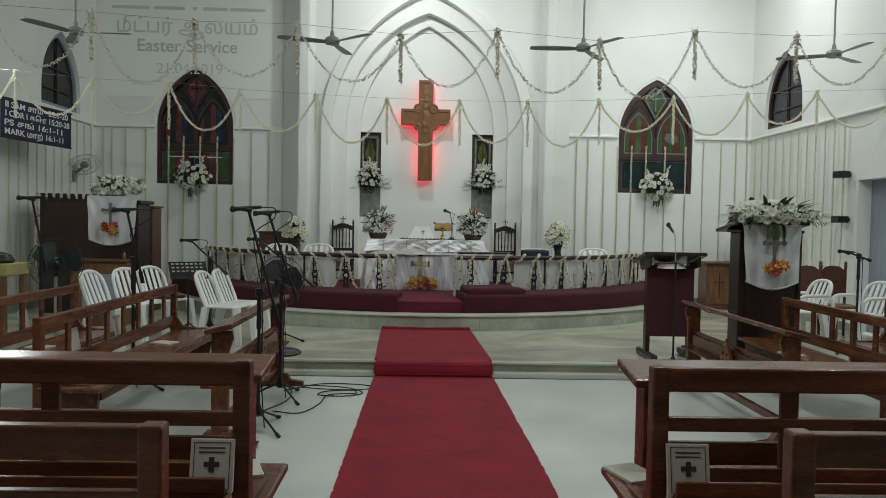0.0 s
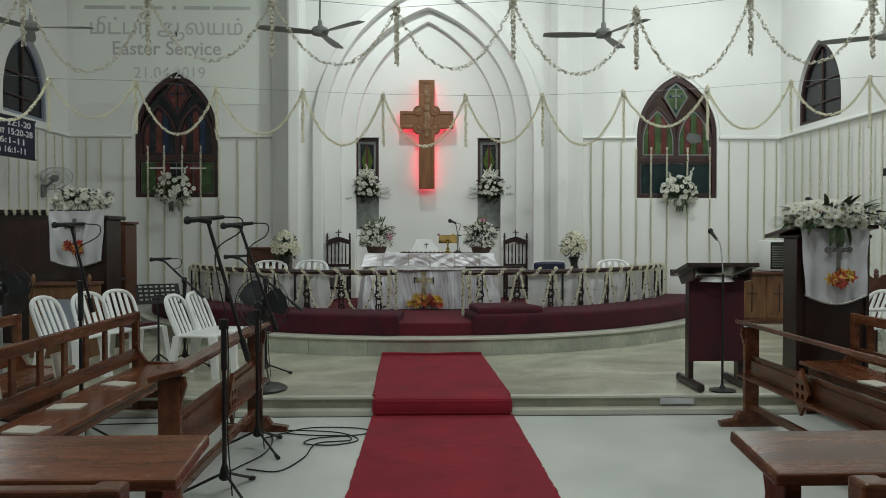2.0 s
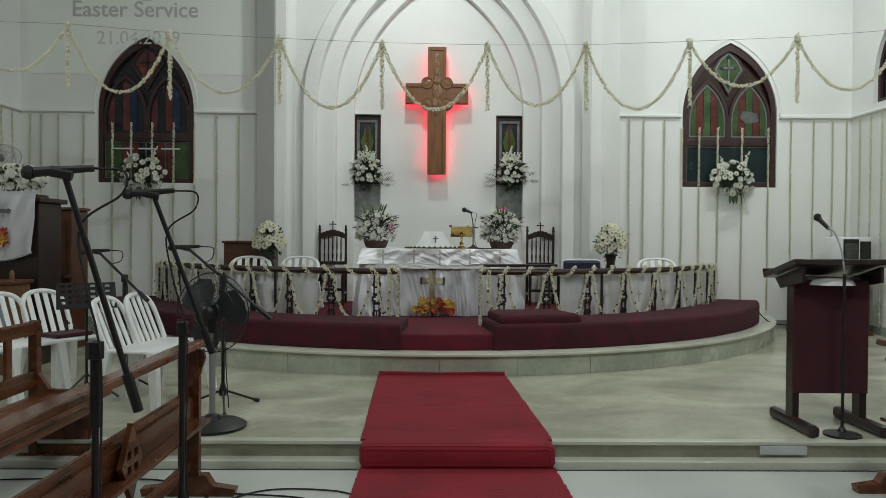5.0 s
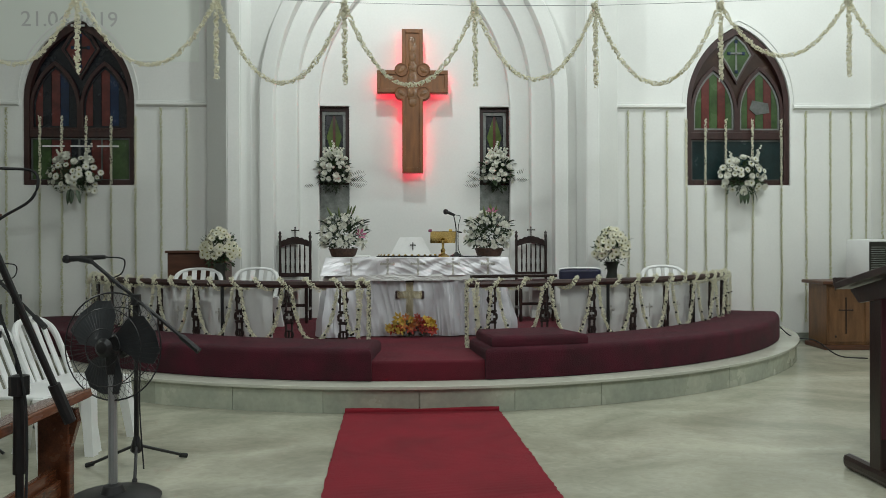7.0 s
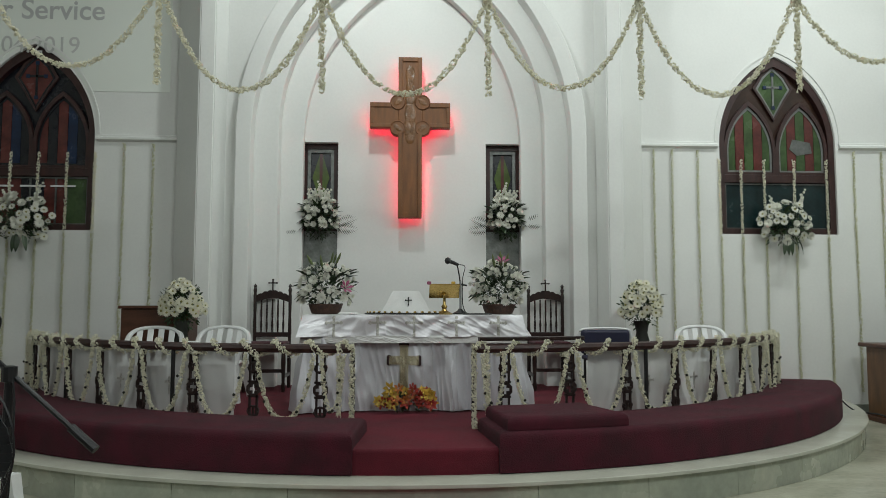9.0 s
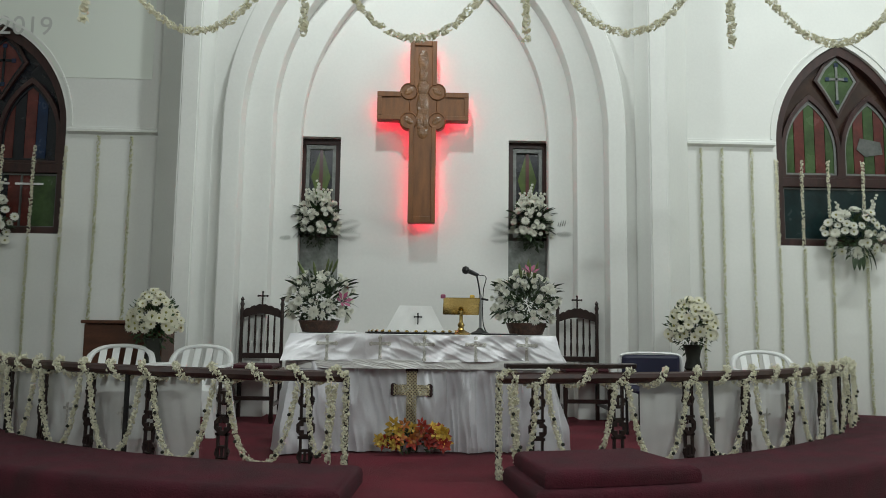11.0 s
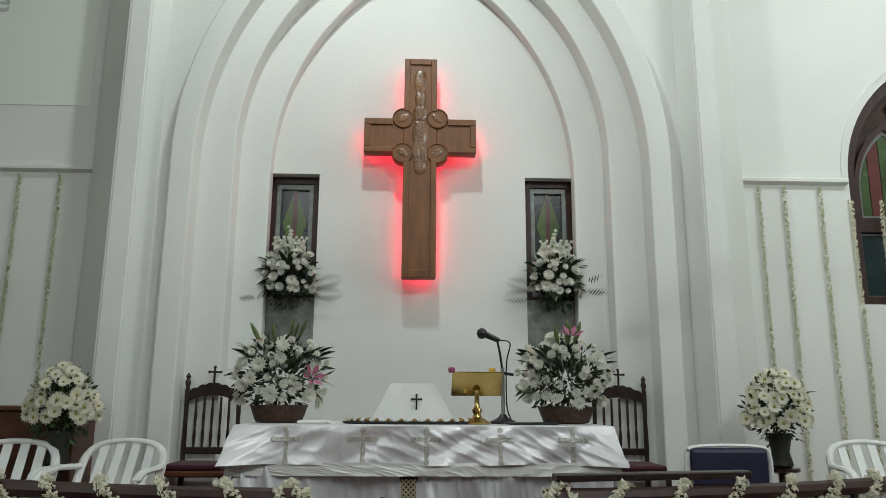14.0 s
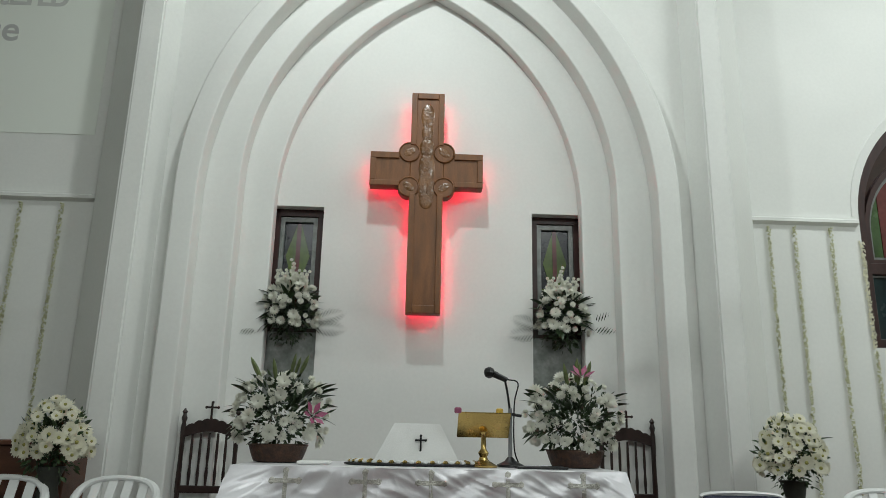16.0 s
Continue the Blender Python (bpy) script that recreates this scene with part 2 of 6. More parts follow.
def part(name, bm, mat, parent=None, label="", smooth=False):
    ob = new(name, link(name, bm, mat, smooth))
    if parent:
        ob.parent = parent
    if label:
        ob["label"] = label
    return ob


def share(name, me, parent, m=None):
    ob = new(name, me)
    ob.parent = parent
    if m is not None:
        ob.matrix_basis = m
    return ob


def thing(name, label, category, at=None, group="", kind=""):
    ob = new(name)
    ob.empty_display_size = 0.1
    if at is not None:
        ob.matrix_basis = at if isinstance(at, Matrix) else Matrix.Translation(at)
    return tagged(ob, label, category, group, kind)


def box(x0, x1, y0, y1, z0, z1, bevel=0.0, bm=None, m=None):
    bm = bm or bmesh.new()
    r = bmesh.ops.create_cube(bm, size=1.0)
    vs = r["verts"]
    for v in vs:
        v.co = Vector(((x0 + x1) / 2 + v.co.x * (x1 - x0), (y0 + y1) / 2 + v.co.y * (y1 - y0), (z0 + z1) / 2 + v.co.z * (z1 - z0)))
    if bevel:
        es = list({e for v in vs for e in v.link_edges})
        vs = bmesh.ops.bevel(bm, geom=es, offset=bevel, segments=2, affect="EDGES", profile=0.5)["verts"]
    if m is not None:
        bmesh.ops.transform(bm, matrix=m, verts=list(set(vs)))
    return bm


def rod(a, b, r, r2=None, seg=10, bm=None):
    bm = bm or bmesh.new()
    a, b = Vector(a), Vector(b)
    d = b - a
    m = Matrix.Translation((a + b) / 2) @ d.to_track_quat("Z", "Y").to_matrix().to_4x4()
    bmesh.ops.create_cone(bm, cap_ends=True, segments=seg, radius1=r, radius2=r if r2 is None else r2, depth=d.length, matrix=m)
    return bm


def lathe(profile, seg=16, bm=None, at=(0, 0, 0)):
    bm = bm or bmesh.new()
    rings = []
    for r, z in profile:
        rings.append([bm.verts.new((at[0] + r * math.cos(2 * math.pi * i / seg), at[1] + r * math.sin(2 * math.pi * i / seg), at[2] + z)) for i in range(seg)])
    for p, q in zip(rings, rings[1:]):
        for i in range(seg):
            bm.faces.new((p[i], p[(i + 1) % seg], q[(i + 1) % seg], q[i]))
    bm.faces.new(list(reversed(rings[0])))
    bm.faces.new(rings[-1])
    return bm


def tube(points, r, seg=8, bm=None):
    bm = bm or bmesh.new()
    pts = [Vector(p) for p in points]
    rings = []
    for i, p in enumerate(pts):
        d = (pts[min(i + 1, len(pts) - 1)] - pts[max(i - 1, 0)]).normalized()
        up = Vector((0, 0, 1)) if abs(d.z) < 0.95 else Vector((1, 0, 0))
        u = d.cross(up).normalized()
        w = d.cross(u)
        rings.append([bm.verts.new(p + r * (math.cos(2 * math.pi * k / seg) * u + math.sin(2 * math.pi * k / seg) * w)) for k in range(seg)])
    for p, q in zip(rings, rings[1:]):
        for i in range(seg):
            bm.faces.new((p[i], p[(i + 1) % seg], q[(i + 1) % seg], q[i]))
    bm.faces.new(list(reversed(rings[0])))
    bm.faces.new(rings[-1])
    return bm


def smooth_path(points, n=8):
    """Catmull-Rom through the points."""
    p = [Vector(q) for q in points]
    p = [2 * p[0] - p[1]] + p + [2 * p[-1] - p[-2]]
    out = []
    for i in range(1, len(p) - 2):
        for k in range(n):
            t = k / n
            out.append(0.5 * (2 * p[i] + (p[i + 1] - p[i - 1]) * t + (2 * p[i - 1] - 5 * p[i] + 4 * p[i + 1] - p[i + 2]) * t * t + (3 * p[i] - p[i - 1] - 3 * p[i + 1] + p[i + 2]) * t ** 3))
    out.append(p[-2])
    return out


def plate(outline, holes, depth, m=None):
    """A flat plate with holes: outline and holes in (u, v), thickness along +w; u, v, w become x, z, y."""
    bm = bmesh.new()
    edges = []
    for loop in [outline] + list(holes):
        vs = [bm.verts.new((u, 0, v)) for u, v in loop]
        edges += [bm.edges.new((vs[i], vs[(i + 1) % len(vs)])) for i in range(len(vs))]
    if holes:
        bmesh.ops.triangle_fill(bm, edges=edges, use_beauty=True, use_dissolve=False)
    else:
        bm.faces.new(list(bm.verts))
    r = bmesh.ops.extrude_face_region(bm, geom=list(bm.faces))
    bmesh.ops.translate(bm, vec=(0, depth, 0), verts=[v for v in r["geom"] if isinstance(v, bmesh.types.BMVert)])
    if m is not None:
        bmesh.ops.transform(bm, matrix=m, verts=list(bm.verts))
    return bm


def gothic(cx, half, base, spring, rise, n=14):
    """A pointed arch as a loop of (x, z), from the lower left, clockwise."""
    R = (half * half + rise * rise) / (2 * half)
    c = half - R
    top = math.atan2(rise, -c)
    left = [(cx - (c + R * math.cos(top * k / n)), spring + R * math.sin(top * k / n)) for k in range(n)]
    right = [(2 * cx - x, z) for x, z in reversed(left)]
    return [(cx - half, base)] + left + [(cx, spring + rise)] + right + [(cx + half, base)]


def rect(x0, x1, z0, z1):
    return [(x0, z0), (x0, z1), (x1, z1), (x1, z0)]


def structure(name, bm, mat, label, category="wall", smooth=False):
    return tagged(part(name, bm, mat, None, "", smooth), label, category, "", "structure")


# ---- the building ----
CX = 0.03
BACK = 13.77
EAST, WEST = 6.27, -6.20
TOP = 7.0
WIN = [(4.42, "east"), (-4.345, "west")]
SILL, SPRING, RISE, HALF = 2.275, 3.36, 1.085, 0.715
NICHE = [-1.05, 1.105]

structure("floor", box(WEST - 0.3, EAST + 0.3, -8.0, 7.6, -0.2, 0.0), TERRAZZO, "smooth pale grey nave floor", "floor")
structure("chancel_floor", box(WEST - 0.3, EAST + 0.3, 7.6, BACK + 0.4, -0.2, 0.15, 0.006), MARBLE, "veined pale marble chancel floor, one step up", "floor")
structure("step_nosing", box(WEST, EAST, 7.565, 7.64, 0.128, 0.154, 0.005), MARBLE_CAP, "pale marble nosing of the chancel step", "step")
structure("floor_strip", box(WEST, EAST, 7.44, 7.456, 0.0, 0.003), BLACK, "thin black cable line across the floor", "trim")
structure("floor_strip", box(WEST, EAST, 7.47, 7.58, 0.0, 0.05, 0.004), MARBLE_CAP, "low pale plinth below the chancel step", "trim")

holes = [gothic(x, HALF, SILL, SPRING, RISE) for x, _ in WIN] + [rect(x - 0.212, x + 0.212, 1.72, 3.325) for x in NICHE]
structure("wall_north", plate(rect(WEST - 0.3, EAST + 0.3, -0.2, TOP), holes, 0.35, Matrix.Translation((0, BACK, 0))), WALL, "white painted altar wall with pointed windows")
sideholes = [gothic(y, 0.66, 3.45, 3.75, 1.0) for y in (12.57, 8.3)]
turn = Matrix.Rotation(radians(90), 4, "Z")
structure("wall_east", plate(rect(-8.3, BACK + 0.3, -0.2, TOP), sideholes + [rect(8.85, 10.25, 0.16, 2.36)], -0.35, Matrix.Translation((EAST, 0, 0)) @ turn), WALL, "white painted side wall with pointed windows")
structure("wall_west", plate(rect(-8.3, BACK + 0.3, -0.2, TOP), [gothic(y, 0.66, 3.45, 3.75, 1.0) for y in (12.5, 8.3)], 0.35, Matrix.Translation((WEST, 0, 0)) @ turn), WALL, "white painted side wall with pointed windows")
structure("wall_south", box(WEST - 0.3, EAST + 0.3, -8.35, -8.0, -0.2, TOP), WALL, "white painted rear wall")
structure("ceiling", box(WEST - 0.35, EAST + 0.35, -8.4, BACK + 0.4, TOP, TOP + 0.2), CEIL, "plain white ceiling", "ceiling")
# Plain backing sheet stands in for the room beyond the opening.
structure("doorway_backing", box(EAST + 0.2, EAST + 0.23, 8.8, 10.3, 0.16, 2.4), BLUEGREY, "plain blue-grey sheet closing the side doorway", "curtain")

# stepped pointed recess round the altar
ORDERS = [(1.255, 3.30, 2.01, BACK - 0.12), (1.505, 3.42, 2.08, BACK - 0.30), (1.775, 3.26, 2.58, BACK - 0.49)]
SPANDREL = BACK - 0.35
behind = BACK


def arch_loft(loops, bm=None):
    """Quads between pointed-arch loops, each given as (half, spring, rise, y)."""
    bm = bm or bmesh.new()
    rows = [[bm.verts.new((x, y, z)) for x, z in gothic(CX, half, 0.12, spring, rise, 44)] for half, spring, rise, y in loops]
    for a, b in zip(rows, rows[1:]):
        for k in range(len(a) - 1):
            bm.faces.new((a[k], b[k], b[k + 1], a[k + 1]))
    return bm, rows


def arris(half, spring, rise, front, r=0.013):
    """A rounded edge that turns from the face into the reveal."""
    return [(half + r * (1 - math.sin(a)), spring, rise + 1.1 * r * (1 - math.sin(a)), front + r * (1 - math.cos(a))) for a in [math.pi / 8 * q for q in range(5)]]


def arch_order(half, spring, rise, front, back, outer):
    """One stepped order: flat face out to the pilasters, a rounded arris and the reveal behind it."""
    bm, rows = arch_loft(arris(half, spring, rise, front) + [(half, spring, rise, front + 0.026), (half, spring, rise, back)])
    for f in bm.faces:
        f.smooth = True
    loop = rows[0]
    mid = len(loop) // 2
    edge = []
    for s, side in ((-1, loop[:mid + 1]), (1, loop[mid:])):
        rim = [bm.verts.new((CX + s * outer, front, v.co.z)) for v in side]
        for k in range(len(side) - 1):
            bm.faces.new((side[k], side[k + 1], rim[k + 1], rim[k]))
        edge.append(rim[-1] if s < 0 else rim[0])
    top = [bm.verts.new((CX + x, front, TOP)) for x in (-outer, 0, outer)]
    bm.faces.new((edge[0], loop[mid], top[1], top[0]))
    bm.faces.new((loop[mid], edge[1], top[2], top[1]))
    return bm


for i, (half, spring, rise, front) in enumerate(ORDERS[:2]):
    structure("arch_order_%d" % (i + 1), arch_order(half, spring, rise, front, behind - 0.001, 2.1), WALL, "white plaster moulding of the pointed altar arch", "arch")
    behind = front
half, spring, rise, front = ORDERS[2]
bm, rows = arch_loft([(half, spring, rise, behind - 0.001), (half, spring, rise, front + 0.026)] + arris(half, spring, rise, front)[::-1] + [(1.935, 3.32, 2.62, front), (1.95, 3.32, 2.64, front + 0.012), (1.95, 3.32, 2.64, SPANDREL + 0.03)])
structure("arch_ring", bm, WALL, "proud outer ring of the pointed altar arch", "arch", True)
structure("arch_spandrel", arch_order(1.90, 3.32, 2.58, SPANDREL, BACK - 0.302, 2.1), WALL, "white plaster spandrel between arch ring and pilasters", "arch")
for s, side in ((-1, "west"), (1, "east")):
    bm = bmesh.new()
    base = [(2.08, BACK), (2.08, BACK - 0.36), (2.165, BACK - 0.55), (2.335, BACK - 0.55), (2.70, BACK - 0.10), (2.70, BACK)]
    lo = [bm.verts.new((CX + s * x, y - 0.001, 0.1)) for x, y in base]
    r = bmesh.ops.extrude_face_region(bm, geom=[bm.faces.new(lo)])
    bmesh.ops.translate(bm, vec=(0, 0, TOP - 0.1), verts=[v for v in r["geom"] if isinstance(v, bmesh.types.BMVert)])
    bmesh.ops.bevel(bm, geom=[e for e in bm.edges if abs((e.verts[0].co - e.verts[1].co).z) > 1], offset=0.012, segments=2, affect="EDGES")
    structure("pilaster_" + side, bm, WALL, "white plaster pilaster beside the altar arch", "pilaster", True)


def moulding(name, pts):
    bm = bmesh.new()
    prof = [(0, 0), (0.05, 0.02), (0.05, 0.045), (0.03, 0.06), (0.03, 0.075), (0, 0.085)]
    rings = []
    for (x, y), (nx, ny) in pts:
        rings.append([bm.verts.new((x + nx * d, y + ny * d, 3.30 + z)) for d, z in prof])
    for a, b in zip(rings, rings[1:]):
        for i in range(len(prof) - 1):
            bm.faces.new((a[i], a[i + 1], b[i + 1], b[i]))
    for r in (rings[0], rings[-1]):
        bm.faces.new(r)
    structure(name, bm, WALL, "white string-course moulding", "trim")


moulding("moulding_1", [((CX + 2.62, BACK), (0, -1)), ((4.42 - HALF - 0.03, BACK), (0, -1))])
moulding("moulding_2", [((4.42 + HALF + 0.03, BACK), (0, -1)), ((EAST, BACK), (-1, -1)), ((EAST, -8.0), (-1, 0))])
moulding("moulding_3", [((CX - 2.66, BACK), (0, -1)), ((-4.345 + HALF + 0.03, BACK), (0, -1))])
moulding("moulding_4", [((-4.345 - HALF - 0.03, BACK), (0, -1)), ((WEST, BACK), (1, -1)), ((WEST, -8.0), (1, 0))])

# raised semicircular platform and the maroon dais on it
PY = 14.71


def disc(radius, z0, z1, inner=None, a0=None, a1=None, seg=72, bevel=0.0):
    """A slab bounded by an arc about (CX, PY) and by the back wall, or a ring between two arcs."""
    lim = math.acos(min(1, (PY - BACK + 0.02) / radius)) if a0 is None else None
    a0, a1 = (-lim, lim) if a0 is None else (a0, a1)
    arc = [(CX + 1.022 * radius * math.sin(a0 + (a1 - a0) * k / seg), PY - radius * math.cos(a0 + (a1 - a0) * k / seg)) for k in range(seg + 1)]
    if inner:
        arc += [(CX + 1.022 * inner * math.sin(a0 + (a1 - a0) * k / seg), PY - inner * math.cos(a0 + (a1 - a0) * k / seg)) for k in range(seg, -1, -1)]
    bm = bmesh.new()
    f = bm.faces.new([bm.verts.new((x, y, z0)) for x, y in arc])
    r = bmesh.ops.extrude_face_region(bm, geom=[f])
    top = [v for v in r["geom"] if isinstance(v, bmesh.types.BMVert)]
    bmesh.ops.translate(bm, vec=(0, 0, z1 - z0), verts=top)
    if bevel:
        bmesh.ops.bevel(bm, geom=[e for e in bm.edges if abs(e.verts[0].co.z - z1) < 1e-5 and abs(e.verts[1].co.z - z1) < 1e-5], offset=bevel, segments=3, affect="EDGES", profile=0.5)
    return bm


platform = structure("platform", disc(4.90, 0.15, 0.342), MARBLE, "curved marble platform under the altar dais", "step")
nosing = part("nosing", disc(4.955, 0.343, 0.368, inner=4.50, a0=-1.37, a1=1.37, bevel=0.006), MARBLE_CAP, platform, "pale marble nosing", True)
for k in range(18):
    a, b = -1.36 + 2.72 * k / 18, -1.36 + 2.72 * (k + 1) / 18
    part("riser_slab", disc(4.925, 0.151, 0.342, inner=4.89, a0=a + 0.0004, a1=b - 0.0004, seg=6), MARBLE_BLOCK, platform)
structure("dais", disc(4.72, 0.343, 0.53, bevel=0.025), MAROON, "maroon carpeted dais under the altar", "step", True)

# ---- windows ----
def stripes(parent, cx, half, base, spring, rise, y, n, mats):
    """Vertical glass strips under a small pointed arch."""
    R = (half * half + rise * rise) / (2 * half)
    c = half - R

    def top(x):
        return spring + math.sqrt(max(0.0, R * R - (abs(x) - c) ** 2))
    for k in range(n):
        a, b = -half + 2 * half * k / n + 0.003, -half + 2 * half * (k + 1) / n - 0.003
        a, b = max(a, -half + 0.004), min(b, half - 0.004)
        pts = [(cx + a, base)] + [(cx + a + (b - a) * j / 4, top(a + (b - a) * j / 4)) for j in range(5)] + [(cx + b, base)]
        part("pane", plate(pts, [], 0.008, Matrix.Translation((0, y, 0))), mats[k % len(mats)], parent)


def pointed_window(name, cx, west):
    w = thing(name, "pointed stained glass window in a dark red-brown wooden frame", "window", kind="structure")
    y = BACK + 0.03
    T = Matrix.Translation((0, y, 0))
    part("window_frame", plate(gothic(cx, HALF - 0.004, SILL + 0.004, SPRING, RISE - 0.006), [gothic(cx, HALF - 0.075, SILL + 0.07, SPRING, RISE - 0.115)], 0.09, T), FRAMEWOOD, w)
    part("transom", box(cx - HALF + 0.07, cx + HALF - 0.07, y + 0.01, y + 0.08, 2.90, 3.00, 0.008), FRAMEWOOD, w)
    hl = (HALF - 0.075) / 2
    for s in (-1, 1):
        lx = cx + s * hl
        part("lancet_frame", plate(gothic(lx, hl, 3.0, 3.28, 0.62), [gothic(lx, hl - 0.04, 3.03, 3.28, 0.56)], 0.05, Matrix.Translation((0, y + 0.012, 0))), FRAMEWOOD, w)
        stripes(w, lx, hl - 0.042, 3.03, 3.28, 0.555, y + 0.045, 5, [G_RED, G_DARK, G_RED, G_BLUE, G_DARK] if west else [G_GREEN, G_RED, G_GREEN, G_RED, G_GREEN])
        part("lead_border", plate(gothic(lx, hl - 0.041, 3.031, 3.28, 0.556), [gothic(lx, hl - 0.066, 3.055, 3.28, 0.518)], 0.006, Matrix.Translation((0, y + 0.036, 0))), G_DARK if west else LEAD, w)
    kite = [(0.0, 3.70), (-0.13, 3.93), (-0.215, 4.06), (-0.13, 4.21), (0.0, 4.33), (0.13, 4.21), (0.215, 4.06), (0.13, 3.93)]
    part("pane", plate([(cx + u, v) for u, v in kite], [], 0.008, Matrix.Translation((0, y + 0.05, 0))), G_GREEN if not west else G_RED, w)
    part("kite_frame", plate([(cx + 1.16 * u, 4.02 + 1.12 * (v - 4.02)) for u, v in kite], [[(cx + u, 4.02 + (v - 4.02)) for u, v in kite]], 0.03, Matrix.Translation((0, y + 0.034, 0))), FRAMEWOOD, w)
    part("lead_border", plate([(cx + 0.99 * u, 4.02 + 0.99 * (v - 4.02)) for u, v in kite], [[(cx + 0.86 * u, 4.02 + 0.88 * (v - 4.02)) for u, v in kite]], 0.006, Matrix.Translation((0, y + 0.040, 0))), G_DARK if west else LEAD, w)
    part("pane", plate(gothic(cx, HALF - 0.07, 3.0, SPRING, RISE - 0.11), [], 0.008, Matrix.Translation((0, y + 0.072, 0))), G_DARK if west else glass("umber_glass", (0.06, 0.03, 0.02)), w)
    for a, b, c, d in ((-0.012, 0.012, 3.84, 4.23), (-0.09, 0.09, 4.07, 4.095)):
        part("glazing_cross", box(cx + a, cx + b, y + 0.038, y + 0.048, c, d), G_DARK if west else LEAD, w)
    for a, c in ((0, 3.83), (0, 4.24), (-0.10, 4.082), (0.10, 4.082)):
        part("cross_tip", box(cx + a - 0.022, cx + a + 0.022, y + 0.036, y + 0.047, c - 0.022, c + 0.022, 0.004), G_BLUE, w)
    part("hood_line", plate(gothic(cx, HALF + 0.062, 3.39, 3.40, RISE + 0.045) + gothic(cx, HALF + 0.042, 3.39, 3.40, RISE + 0.018)[::-1], [], 0.016, Matrix.Translation((0, BACK - 0.013, 0))), WALL, w, "thin white plaster hood line")
    if not west:
        part("pane", plate([(cx + 0.18, 3.32), (cx + 0.22, 3.44), (cx + 0.44, 3.40), (cx + 0.46, 3.27), (cx + 0.27, 3.24)], [], 0.006, Matrix.Translation((0, y + 0.034, 0))), G_GREY, w)
    lower = [G_GREEN, G_RED, G_DARK, G_RED, G_GREEN] if west else [G_TEAL]
    n = len(lower)
    x0, x1 = cx - HALF + 0.075, cx + HALF - 0.075
    for k in range(n):
        part("pane", box(x0 + (x1 - x0) * k / n + 0.004, x0 + (x1 - x0) * (k + 1) / n - 0.004, y + 0.05, y + 0.058, SILL + 0.065, 2.905), lower[k], w)
    for z in (SILL + 0.075, 2.885):
        part("glazing_bar_and_glint", box(x0, x1, y + 0.03, y + 0.05, z - 0.008, z + 0.008), G_GREY, w)
    for x in (x0 + 0.015, x1 - 0.015) + ((cx - 0.02, cx + 0.27) if west else ()):
        part("glazing_bar_and_glint", box(x - 0.008, x + 0.008, y + 0.03, y + 0.05, SILL + 0.08, 2.89), G_GREY, w)
    if west:
        # White strips paint the lamp reflections on the dark glass.
        for x in (cx - 0.34, cx + 0.02, cx + 0.36):
            part("glazing_bar_and_glint", box(x - 0.15, x + 0.13, y + 0.028, y + 0.04, 2.78, 2.80), WHITE_TEXT_GLINT, w)
    return w


pointed_window("window_1", 4.42, False)
pointed_window("window_2", -4.345, True)
for i, x in enumerate(NICHE):
    w = thing("window_%d" % (i + 3), "narrow stained glass window with a dark frame above a frosted pane", "window", kind="structure")
    y = BACK + 0.09
    part("window_frame", plate(rect(x - 0.21, x + 0.21, 2.28, 3.323), [rect(x - 0.155, x + 0.155, 2.32, 3.265)], 0.08, Matrix.Translation((0, y, 0))), FRAMEWOOD, w)
    part("inner_frame", plate(rect(x - 0.154, x + 0.154, 2.32, 3.264), [rect(x - 0.118, x + 0.118, 2.36, 3.22)], 0.03, Matrix.Translation((0, y + 0.02, 0))), FROST, w)
    part("pane", box(x - 0.12, x + 0.12, y + 0.05, y + 0.058, 2.35, 3.23), G_DARK, w)
    for s in (-1, 1):
        part("pane", plate([(x + s * 0.018, 2.66), (x + s * 0.10, 2.93), (x + s * 0.018, 3.20)], [], 0.006, Matrix.Translation((0, y + 0.042, 0))), G_LIME, w)
    part("pane", box(x - 0.017, x + 0.017, y + 0.040, y + 0.048, 2.37, 3.21), G_RED, w)
    for z in (2.62, 2.70):
        part("pane", box(x - 0.116, x + 0.116, y + 0.036, y + 0.040, z - 0.01, z + 0.01), G_LIME, w)
    part("lower_pane", box(x - 0.21, x + 0.21, BACK + 0.012, BACK + 0.022, 1.725, 2.28), FROST, w, "frosted grey pane")
for side, x, ys in (("east", EAST, (12.57, 8.3)), ("west", WEST, (12.5, 8.3))):
    s = 1 if side == "east" else -1
    for j, yc in enumerate(ys):
        w = thing("side_window_%s_%d" % (side, j + 1), "dark pointed side window against the night", "window", kind="structure")
        M = Matrix.Translation((x + s * 0.06, 0, 0)) @ turn
        part("window_frame", plate(gothic(yc, 0.656, 3.454, 3.75, 0.99), [gothic(yc, 0.60, 3.51, 3.75, 0.90)], -0.05 * s, M), FRAMEWOOD if s > 0 else BLUEGREY, w)
        part("pane", plate(gothic(yc, 0.61, 3.5, 3.75, 0.91), [], -0.01 * s, Matrix.Translation((x + s * 0.10, 0, 0)) @ turn), G_DARK, w)
        for z in (3.75, 4.1):
            part("glazing_bar_and_glint", box(x + s * 0.08 - 0.012, x + s * 0.08 + 0.012, yc - 0.5, yc + 0.5, z - 0.012, z + 0.012), FRAMEWOOD, w)
        part("glazing_bar_and_glint", box(x + s * 0.08 - 0.011, x + s * 0.08 + 0.011, yc - 0.012, yc + 0.012, 3.5, 4.6), FRAMEWOOD, w)


